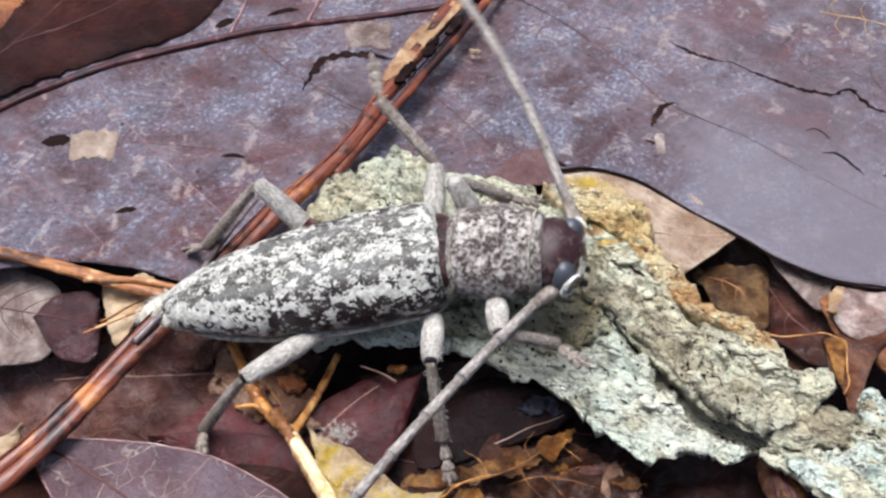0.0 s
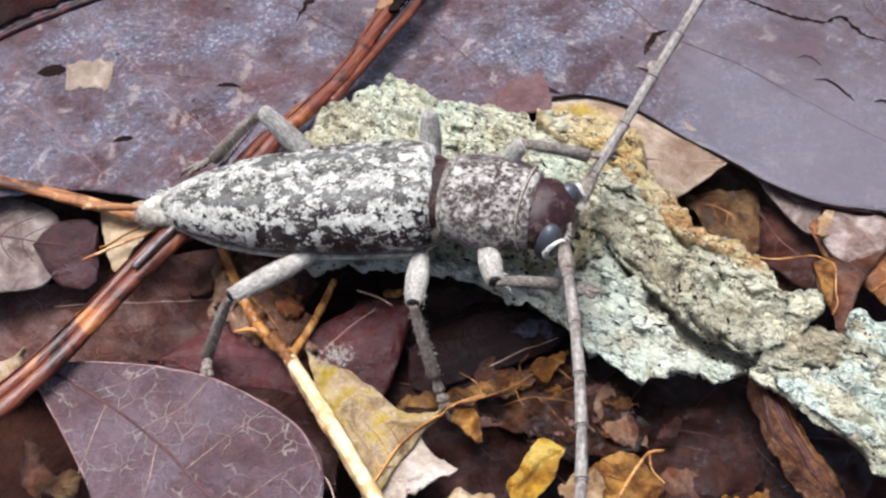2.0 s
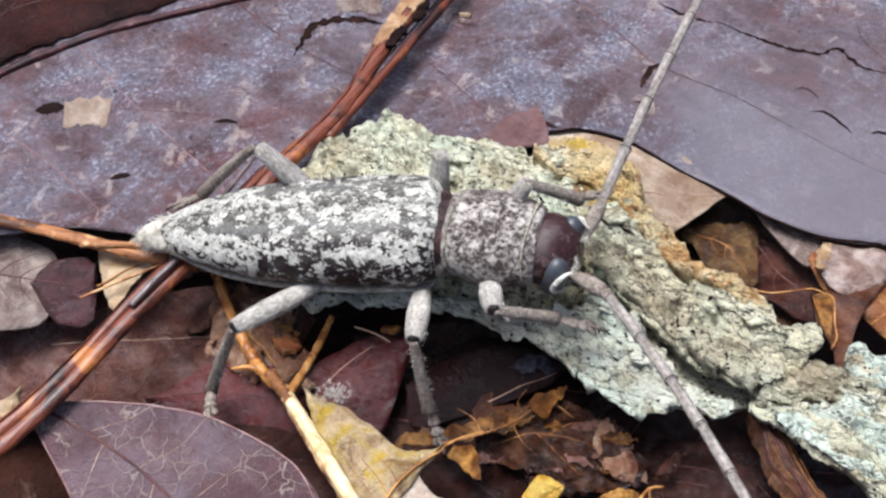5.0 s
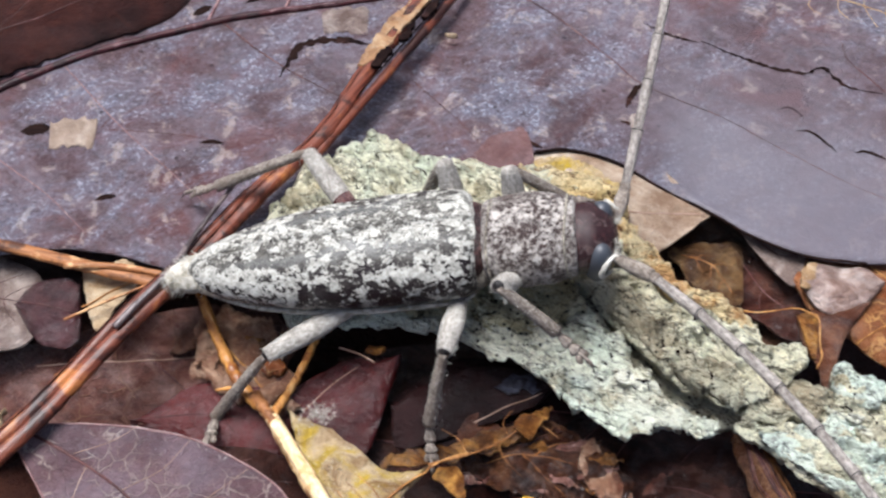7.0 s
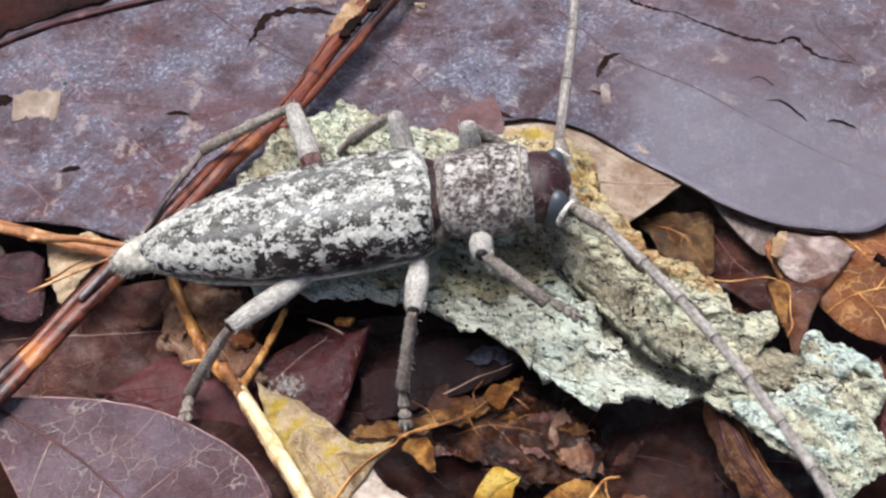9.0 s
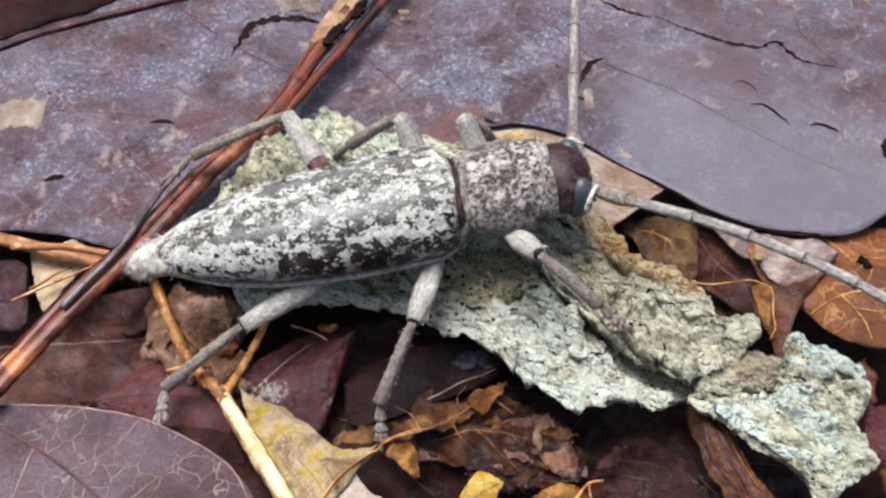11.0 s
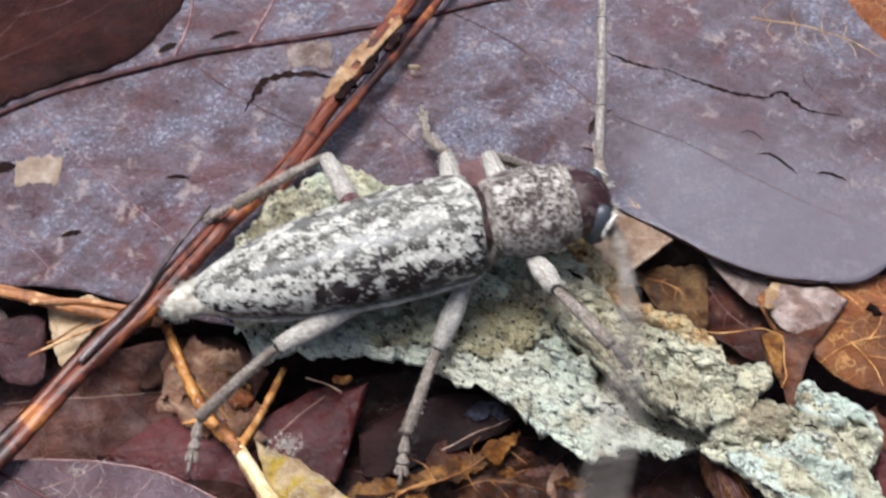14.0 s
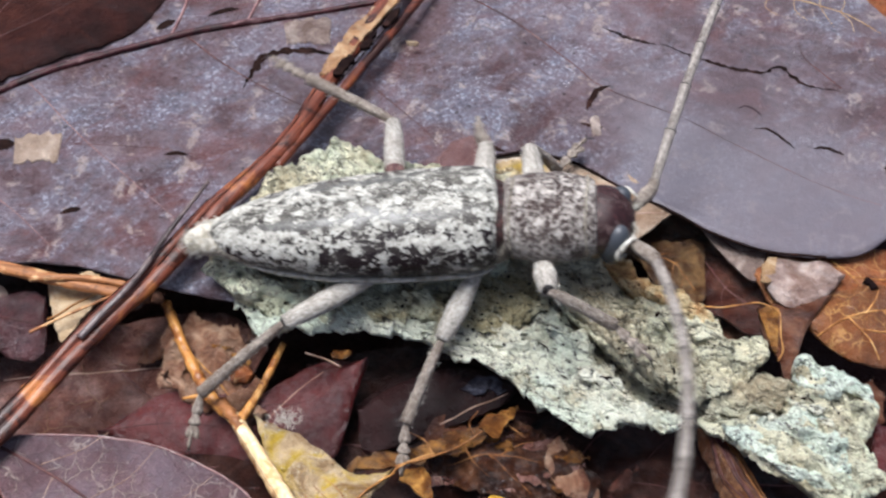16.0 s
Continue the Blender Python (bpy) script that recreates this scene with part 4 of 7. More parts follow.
    ob = thing("leaf", geo, M_LEAF_BROWN, "mauve-brown narrowing leaf strip with a golden patch", "dead leaf", "leaf litter")
    part("patch", sheet([(17.5, -4.1), (18.2, -3.9), (18.6, -4.2)], [(17.5, -4.1), (17.7, -6.0), (18.0, -6.9), (18.6, -4.2)], z=1.0, nu=20, nv=6, wave=0.15, wave_size=1, thick=0.2, ragged=0.15, seed=20)[0], M_LEAF_AMBER, ob, "golden translucent patch")
    part("vein", rod([(13.8, -4.2, 1.7), (15.1, -4.3, 1.5), (16.3, -4.1, 1.4), (17.4, -3.9, 1.3), (18.1, -4.2, 1.3), (18.5, -4.6, 1.3), (18.3, -6.1, 1.3), (18.3, -6.9, 1.2), (17.9, -7.6, 1.2)], 0.04, 50, 6, 0.5, 4.0), M_VEIN_GOLD, ob, "thin golden rootlet")


def leaves_near():
    geo, face = sheet([(-24.1, -11.1), (-23.5, -10.7), (-22.4, -10.5), (-20.3, -10.5), (-17.8, -10.8), (-15.4, -11.3), (-14.2, -11.7), (-12.6, -12.5), (-11.1, -13.4), (-9.7, -14.6), (-8.6, -16.6), (-8.8, -21.0), (-10, -26)],
                      [(-24.1, -11.1), (-24.15, -11.6), (-23.8, -12.3), (-23.05, -13.5), (-22.2, -14.7), (-20.7, -17.0), (-17.6, -21.5), (-10, -26)],
                      [(-24.1, -11.1), (-22.6, -11.5), (-18.7, -13.9), (-14.6, -17.6), (-10.6, -22.4), (-10, -26)], z=0.1, nu=80, nv=22, wave=0.2, wave_size=6, fold=0.12, ragged=0.05, seed=21, tilt=(0.03, 0.02))
    ob = thing("leaf", geo, M_LEAF_SW, "oval brown leaf with fine pale veins", "dead leaf", "leaf litter")
    part("midrib", vein([(-23.6, -11.1), (-22.6, -11.5), (-18.7, -13.9), (-14.6, -17.6), (-10.6, -22.4)], face, 0.1, 50), M_RIB, ob, "slender midrib")
    for a, b, c in (((-21, -12.2), (-19.2, -11.6), (-17.6, -10.6)), ((-18.2, -14.3), (-16.2, -13.2), (-14.9, -11.4)), ((-15.6, -16.6), (-13.4, -14.6), (-11.8, -13.2)), ((-13.4, -19), (-11, -17), (-9.0, -16)), ((-20.2, -12.8), (-20.6, -14.6), (-21.0, -16.8)), ((-17.2, -15.2), (-17.4, -17.8), (-18.0, -20.6))):
        part("vein", vein([a, b, c], face, 0.03, 24), M_VEIN_PALE, ob)
    part("rim", vein([(-24.05, -11.2), (-23.4, -10.72), (-22.4, -10.54), (-20.3, -10.55), (-17.8, -10.85), (-15.4, -11.35), (-14.2, -11.75), (-12.6, -12.55), (-11.1, -13.45), (-9.75, -14.65), (-8.7, -16.6)], face, 0.06, 80, 0.0, (1.0, 1.0)), M_VEIN_ROSE, ob, "thin rosy leaf margin")
    part("rim", vein([(-24.05, -11.3), (-24.0, -11.8), (-23.7, -12.4), (-22.95, -13.5), (-22.1, -14.7), (-20.6, -17.0)], face, 0.06, 40, 0.0, (1.0, 1.0)), M_VEIN_ROSE, ob, "thin rosy leaf margin")
    geo, face = sheet([(-19.3, -8.8), (-17.4, -7.3), (-15.6, -6.5), (-12.3, -6.5), (-10.0, -8.8)], [(-19.3, -8.8), (-16.4, -9.8), (-13.3, -10.6), (-10.8, -11.0), (-10.0, -8.8)], z=-3.2, nu=50, nv=16, wave=0.35, wave_size=3, seed=23, dome=0.6, tilt=(0.08, 0.2))
    ob = thing("leaf", geo, M_LEAF_RED, "glossy wine-red curled leaf", "dead leaf", "leaf litter")
    ribs(ob, face, [(-18.7, -8.7), (-15.4, -8.5), (-10.9, -9.1)], 1.3, 5, None, 0.045, 0.0)
    geo, face = sheet([(-10.6, -7.6), (-9, -6.6), (-7, -5.6), (-4.2, -5.6)], [(-10.6, -7.6), (-9.6, -10), (-7.5, -10.6), (-5.9, -10.6), (-4.2, -5.6)], z=-1.9, nu=50, nv=16, wave=0.5, wave_size=3.0, seed=24, dome=0.6, tilt=(0.06, 0.17))
    ob = thing("leaf", geo, M_LEAF_RED, "glossy wine-red leaf under the twig", "dead leaf", "leaf litter")
    ribs(ob, face, [(-10.2, -8.0), (-7.6, -8.0), (-4.8, -6.6)], 1.7, 4, None, 0.045, 0.0)
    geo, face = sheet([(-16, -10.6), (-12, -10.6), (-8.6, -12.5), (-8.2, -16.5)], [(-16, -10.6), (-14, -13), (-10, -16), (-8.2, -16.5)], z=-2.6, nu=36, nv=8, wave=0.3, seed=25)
    ob = thing("leaf", geo, M_LEAF_UMBRA, "wet leaf below the twig, shade painted into its dark colour", "dead leaf", "leaf litter")
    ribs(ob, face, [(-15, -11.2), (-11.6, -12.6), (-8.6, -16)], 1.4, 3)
    geo, face = sheet([(-10.2, -9.2), (-8.7, -9.9), (-7.5, -10.7), (-6.3, -11.6), (-5.3, -12.5), (-4.1, -12.9), (-2.6, -12.5)], [(-10.2, -9.2), (-8.6, -14.0), (-6.9, -16.6), (-6.2, -17.6), (-5.0, -15.8), (-4.0, -14.4), (-2.6, -12.5)], z=-0.7, nu=60, nv=16, wave=0.45, wave_size=2.4, crinkle=0.16, ragged=0.18, seed=26, dome=0.3)
    ob = thing("leaf", geo, M_LEAF_YELLOW, "ragged mustard and tan dead leaf", "dead leaf", "leaf litter")
    lobe, _ = sheet([(-6.8, -17.4), (-6.0, -15.4), (-4.9, -14.0), (-3.8, -14.3), (-2.8, -15.2), (-1.9, -15.7)], [(-6.6, -17.6), (-5.6, -18.0), (-4.4, -17.2), (-3.2, -16.5), (-1.9, -15.7)], z=-1.05, nu=40, nv=10, wave=0.3, wave_size=1.6, crinkle=0.16, ragged=0.35, seed=27)
    part("lobe", lobe, M_LEAF_CREAM, ob, "pale tan torn lobe")
    part("vein", vein([(-6.4, -17.4), (-5.2, -15.2), (-4.1, -14.0), (-2.4, -12.6), (-0.5, -11.9)], face, 0.10, 40, 0.05), M_VEIN_GOLD, ob, "amber leaf rib")
    for k in range(4):
        u = k / 4
        x, y = -6.2 + 1.9 * u, -16.8 + 2.5 * u
        part("vein", vein([(x, y), (x - 0.7, y + 1.1), (x - 1.5, y + 2.4 - 0.8 * u)], face, 0.035, 18, 0.0), M_VEIN_GOLD, ob)
    geo, face = sheet([(-32.7, -4.2), (-29.4, -3.4), (-25.2, -3.3), (-20.3, -1.7), (-13.3, -0.9), (-10.2, -3.2)], [(-32.7, -4.2), (-31.7, -10.3), (-25.7, -9.9), (-19.0, -9.6), (-13.3, -8.5), (-10.2, -3.2)], z=-3.9, nu=60, nv=16, wave=0.3, seed=28, tilt=(0.02, 0.12))
    ob = thing("leaf", geo, M_LEAF_UMBER, "flat dark brown leaf under the needles", "dead leaf", "leaf litter")
    part("vein", vein([(-25.5, -4.9), (-20.4, -4.5), (-13.3, -4.1)], face, 0.06, 30), M_VEIN_PALE, ob)
    part("vein", vein([(-18.8, -4.5), (-16.7, -6.3), (-15.1, -8.1)], face, 0.07, 20), M_RIB, ob)
    geo, face = sheet([(-34, 1), (-29.8, 1.6), (-26.0, 0.2), (-25.0, -2.0)], [(-34, 1), (-31, -5.4), (-27.1, -5.3), (-25.3, -4.6), (-25.0, -2.0)], z=-1.4, nu=36, nv=12, wave=0.3, seed=29)
    ob = thing("leaf", geo, M_LEAF_PALE, "pale grey-brown weathered leaf", "dead leaf", "leaf litter")
    ribs(ob, face, [(-33, -1.6), (-29, -1.6), (-25.4, -2.2)], 2.6, 4, None, 0.07)
    geo, face = sheet([(-26.5, -2.5), (-26.1, -1.5), (-25.1, -0.9), (-23.5, -0.9), (-22.7, -1.5)], [(-26.5, -2.5), (-25.1, -4.4), (-23.7, -5.1), (-22.6, -4.9), (-22.5, -3.6), (-22.7, -1.5)], z=-1.0, nu=36, nv=14, wave=0.3, wave_size=1.6, seed=30, dome=0.5, tilt=(0.1, 0.18))
    ob = thing("leaf", geo, M_LEAF_WINE, "small dark wine-red oval leaf", "dead leaf", "leaf litter")
    part("midrib", vein([(-26.0, -2.4), (-24.6, -2.8), (-22.8, -3.2)], face, 0.06, 20, 0.02), M_RIB, ob)
    geo, face = sheet([(-22.9, -0.1), (-21.5, -0.3), (-20.5, 0.2), (-18.8, -0.4)], [(-22.9, -0.1), (-22.2, -2.6), (-21.2, -4.5), (-20.2, -2.9), (-18.8, -0.4)], z=-0.3, nu=36, nv=12, wave=0.4, wave_size=1.6, crinkle=0.15, ragged=0.3, seed=31)
    ob = thing("leaf", geo, M_LEAF_GOLD, "torn cream and tan leaf scrap beside the needle", "dead leaf", "leaf litter")
    part("vein", vein([(-22.4, -3.0), (-21.0, -2.2), (-19.2, -1.0)], face, 0.07, 20, 0.05), M_VEIN_GOLD, ob)
    geo, face = sheet([(-16.3, -3.3), (-14.4, -2.5), (-12.5, -2.5), (-11.1, -3.4)], [(-16.3, -3.3), (-15.8, -5.6), (-14.6, -7.1), (-12.5, -7.9), (-11.3, -7.3), (-11.5, -5.2), (-11.1, -3.4)], z=-2.2, nu=70, nv=16, wave=0.7, wave_size=1.3, crinkle=0.3, ragged=1.1, seed=32)
    ob = thing("leaf", geo, M_LEAF_TATTER, "ragged pinkish-brown leaf tatter under the twig", "dead leaf", "leaf litter")
    part("vein", vein([(-15.4, -3.6), (-13.8, -5.0), (-11.9, -7.1)], face, 0.08, 24, 0.05), M_VEIN_GOLD, ob)


def litter_front():
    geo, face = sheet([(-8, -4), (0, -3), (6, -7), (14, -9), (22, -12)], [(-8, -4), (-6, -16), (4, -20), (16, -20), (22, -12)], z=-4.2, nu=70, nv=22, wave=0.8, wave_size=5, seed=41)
    ob = thing("leaf", geo, M_LEAF_UMBRA, "wet leaf lying in the shade, darkened in its colour", "dead leaf", "leaf litter")
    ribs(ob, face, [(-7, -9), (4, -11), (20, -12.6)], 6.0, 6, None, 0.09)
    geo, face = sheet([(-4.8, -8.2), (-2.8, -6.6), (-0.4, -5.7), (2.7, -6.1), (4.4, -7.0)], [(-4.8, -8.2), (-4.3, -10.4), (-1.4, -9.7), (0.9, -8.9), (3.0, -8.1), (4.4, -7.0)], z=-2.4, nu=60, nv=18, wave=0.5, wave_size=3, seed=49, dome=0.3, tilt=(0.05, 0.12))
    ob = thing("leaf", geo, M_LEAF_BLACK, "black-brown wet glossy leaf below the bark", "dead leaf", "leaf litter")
    part("midrib", vein([(-0.2, -9.0), (1.6, -8.2), (3.6, -7.4)], face, 0.05, 20, 0.02), M_VEIN_PALE, ob)
    # added thin sheet: a bluish sky glint painted on the dark leaf
    skin, _ = sheet([(0.9, -7.2), (1.7, -6.5), (2.8, -6.5), (4.1, -6.9)], [(0.9, -7.2), (1.8, -7.6), (3.0, -7.4), (4.1, -6.9)], z=face(2.5, -7.0) + 0.15, thick=0.08, nu=40, nv=12, wave=0.25, wave_size=1.0, crinkle=0.15, ragged=0.4, seed=97)
    part("glint_patch", skin, M_LEAF_GLINT, ob, "added blue-grey patch that paints a glint")
    geo, face = sheet([(-0.9, -11.0), (1.3, -9.8), (3.7, -9.2), (5.7, -9.7), (6.9, -10.9), (8.4, -12.7)], [(-0.9, -11.0), (0.2, -12.2), (1.9, -12.9), (3.5, -14.0), (5.1, -14.2), (7.4, -14.1), (8.4, -12.7)], z=-2.7, nu=80, nv=26, wave=0.9, wave_size=2.6, crinkle=0.25, ragged=0.4, seed=42, dome=0.3, tilt=(0.06, 0.12))
    ob = thing("leaf", geo, M_LEAF_RUSSET, "crumpled brown leaf in the litter", "dead leaf", "leaf litter")
    fold, _ = sheet([(5.6, -10.4), (6.4, -10.2), (7.4, -12.0), (8.2, -13.8)], [(5.6, -10.4), (5.6, -12.0), (6.5, -13.3), (8.2, -13.8)], z=-2.3, nu=40, nv=8, wave=0.6, wave_size=1.1, crinkle=0.25, ragged=0.5, seed=62)
    part("fold", fold, M_LEAF_TATTER, ob, "paler pinkish fold")
    for pts in ([(0.2, -11.2), (2.4, -11.0), (5.2, -11.6)], [(2.4, -11.0), (3.4, -12.2), (4.6, -13.4)], [(3.0, -11.1), (4.0, -10.4), (5.0, -10.2)]):
        part("vein", vein(pts, face, 0.05, 24, 0.02), M_VEIN_AMBER, ob)
    geo, face = sheet([(-5.2, -11.8), (-3.1, -10.9), (-1.1, -10.8), (0.2, -10.0), (1.9, -9.6), (3.4, -8.6), (4.1, -8.4)], [(-5.2, -12.0), (-2.4, -11.8), (-0.4, -11.4), (0.9, -11.2), (2.2, -10.3), (3.6, -9.5), (4.1, -8.4)], z=-1.8, nu=110, nv=10, wave=0.6, wave_size=1.6, crinkle=0.25, ragged=0.35, seed=45)
    thing("leaf", geo, M_LEAF_RAG, "shredded amber-brown leaf rag", "dead leaf", "leaf litter")
    geo, face = sheet([(1.9, -9.9), (2.4, -9.2), (3.4, -8.9), (3.9, -9.1)], [(1.9, -9.9), (2.6, -10.4), (3.2, -10.1), (3.9, -9.1)], z=-1.3, nu=26, nv=6, wave=0.3, wave_size=1, ragged=0.3, seed=63)
    thing("leaf_scrap", geo, M_LEAF_AMBER, "small bright orange flake of leaf", "leaf scrap", "leaf scraps")
    geo, face = sheet([(-2.4, -12.6), (-1.9, -12.1), (-0.9, -12.3), (-0.7, -13.2), (-0.6, -14.0)], [(-2.4, -12.6), (-1.6, -13.3), (-0.9, -14.0), (-0.6, -14.0)], z=-1.6, nu=30, nv=6, wave=0.25, wave_size=1, ragged=0.2, seed=46)
    thing("leaf", geo, M_LEAF_AMBER, "pointed amber leaf scrap", "dead leaf", "leaf litter")
    geo, face = sheet([(0.6, -16.4), (1.6, -14.9), (2.1, -14.0), (2.9, -13.8), (3.7, -14.3)], [(0.6, -16.4), (1.2, -17.6), (2.6, -16.6), (3.3, -15.3), (3.7, -14.3)], z=-1.6, nu=36, nv=10, wave=0.4, wave_size=1.2, crinkle=0.12, ragged=0.25, seed=43, fold=0.3)
    ob = thing("leaf", geo, M_LEAF_SUN, "folded yellow leaf scrap", "dead leaf", "leaf litter")
    part("midrib", vein([(0.9, -16.6), (2.0, -15.4), (3.5, -14.4)], face, 0.07, 20, -0.1), M_VEIN_GOLD, ob)
    geo, face = sheet([(3.3, -16.2), (4.1, -15.5), (4.8, -15.7), (5.4, -15.4), (5.8, -16.2)], [(3.3, -16.2), (4.1, -17.4), (5.2, -17.6), (5.8, -16.2)], z=-2.0, nu=30, nv=8, wave=0.4, wave_size=1.2, ragged=0.35, seed=44)
    thing("leaf", geo, M_LEAF_GOLD, "small tan leaf scrap", "dead leaf", "leaf litter")
    geo, face = sheet([(5.0, -15.0), (6.8, -14.0), (8.2, -14.6), (8.8, -16.0)], [(5.0, -15.0), (5.6, -17.2), (7.6, -17.6), (8.8, -16.0)], z=-2.6, nu=34, nv=8, wave=0.5, wave_size=1.4, crinkle=0.2, ragged=0.3, seed=64)
    ob = thing("leaf", geo, M_LEAF_AMBER, "crumpled amber leaf in the litter", "dead leaf", "leaf litter")
    ribs(ob, face, [(5.4, -15.2), (7.0, -15.6), (8.5, -16.0)], 0.9, 3, M_VEIN_AMBER, 0.04, 0.05)
    geo, face = sheet([(7.0, -11.0), (9.4, -10.6), (12.0, -11.2), (14.2, -13.0)], [(7.0, -11.0), (8.0, -15.0), (9.4, -18.2), (13.0, -18.0), (14.2, -13.0)], z=-3.6, nu=60, nv=18, wave=0.5, wave_size=3, crinkle=0.15, ragged=0.2, seed=65)
    ob = thing("leaf", geo, M_LEAF_UMBRA, "dark brown wet leaf with fine streaks", "dead leaf", "leaf litter")
    for k in range(5):
        part("vein", vein([(8.4 + 0.3 * k, -12.0 - 1.0 * k), (10.4 + 0.2 * k, -12.2 - 1.0 * k), (12.8, -13.0 - 0.9 * k)], face, 0.045, 24, 0.02), M_RIB, ob)
    geo, face = sheet([(13.6, -10.4), (15.0, -9.9), (16.0, -12.2), (17.0, -14.2), (17.8, -16.4), (18.0, -18)], [(13.6, -10.4), (14.0, -12.6), (14.9, -15.0), (16.0, -17.0), (16.6, -18.4), (18.0, -18)], z=-1.8, nu=60, nv=14, wave=0.5, wave_size=1.6, crinkle=0.22, ragged=0.35, seed=47, dome=0.8)
    ob = thing("leaf", geo, M_LEAF_FIBRE, "curled fibrous rust-brown leaf under the bark", "dead leaf", "leaf litter")
    rnd = random.Random(47)
    for k in range(11):
        u = (k + 0.5) / 11
        a, b, c = (14.0 + 1.1 * u, -10.6 + 0.3 * u), (14.6 + 1.4 * u + rnd.gauss(0, 0.1), -13.4 + 0.9 * u), (16.3 + 1.5 * u + rnd.gauss(0, 0.15), -17.0 + rnd.uniform(-0.6, 1.2))
        part("fibre", vein([a, b, c], face, rnd.uniform(0.03, 0.075), 30, 0.0, (1.0, 0.6), seed=k), rnd.choice((M_RIB, M_VEIN_AMBER, M_MIDRIB)), ob)
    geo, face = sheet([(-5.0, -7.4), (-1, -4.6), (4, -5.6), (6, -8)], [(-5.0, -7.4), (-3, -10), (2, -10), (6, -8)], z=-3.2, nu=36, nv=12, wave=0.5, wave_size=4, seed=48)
    ob = thing("leaf", geo, M_LEAF_BLACK, "wet leaf beneath the beetle, near-black to paint its shade", "dead leaf", "leaf litter")
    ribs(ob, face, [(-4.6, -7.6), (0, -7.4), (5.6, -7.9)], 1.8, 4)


def scraps():
    """Torn crumbs of brown leaf between the larger leaves."""
    rnd = random.Random(11)
    spots = ((-11.5, -5.8, -1.9, 0.9, M_LEAF_ORANGE), (-16.6, -3.4, -3.0, 1.4, M_LEAF_BROWN), (-26.4, -11.2, -0.6, 1.9, M_LEAF_GOLD), (-22.6, -16.4, -2.4, 1.3, M_LEAF_OLIVE), (-24.2, -15.6, -2.6, 1.5, M_LEAF_BROWN),
             (0.2, -9.6, -2.8, 1.6, M_LEAF_BROWN), (9.6, -16.2, -3.2, 2.0, M_LEAF_BROWN), (12.6, -14.6, -3.4, 2.2, M_LEAF_UMBRA), (-1.2, -17.4, -2.0, 1.4, M_LEAF_GOLD), 
             (23.2, -9.2, -0.8, 1.7, M_LEAF_BROWN), (24.2, -12.2, -1.0, 2.2, M_LEAF_RED), (25.0, -15.0, -1.6, 2.4, M_LEAF_BROWN), (-5.6, -5.8, -0.3, 0.55, M_LEAF_AMBER), (-17.2, -1.6, -0.6, 1.2, M_LEAF_BROWN), (-1.6, 17.0, 1.2, 0.42, M_LEAF_GOLD))
    spots += ((-11.0, -7.2, -1.9, 1.3, M_LEAF_TATTER), (-10.4, -8.6, -1.6, 0.8, M_LEAF_TATTER), (-13.4, -7.0, -2.0, 1.1, M_LEAF_TATTER), (-15.3, -5.6, -2.2, 1.0, M_LEAF_TATTER), (6.4, -11.8, -2.2, 1.6, M_LEAF_RUSSET), (4.2, -12.4, -2.4, 1.3, M_LEAF_RUSSET))
    for k, (x, y, z, size, mat) in enumerate(spots):
        a = rnd.uniform(0, 6.283)
        c, s = math.cos(a), math.sin(a)

        def at(u, v):
            return (x + size * (u * c - v * s), y + size * (u * s + v * c))
        geo, _ = sheet([at(-1, 0), at(-0.6, rnd.uniform(0.3, 0.7)), at(0.1, rnd.uniform(0.4, 0.8)), at(0.7, rnd.uniform(0.2, 0.5)), at(1.1, 0)], [at(-1, 0), at(-0.5, -rnd.uniform(0.2, 0.6)), at(0.2, -rnd.uniform(0.3, 0.7)), at(0.8, -rnd.uniform(0.1, 0.4)), at(1.1, 0)],
                       z=z, nu=26, nv=6, thick=0.1, wave=0.35 * min(1.0, size), wave_size=1.3, crinkle=0.2 * min(1.0, size), ragged=0.35 * min(1.0, size), seed=60 + k, tilt=(rnd.uniform(-0.25, 0.25), rnd.uniform(-0.2, 0.35)), dome=rnd.uniform(-0.2, 0.4))
        thing("leaf_scrap", geo, mat, "small crumpled scrap of dead brown leaf", "leaf scrap", "leaf scraps")


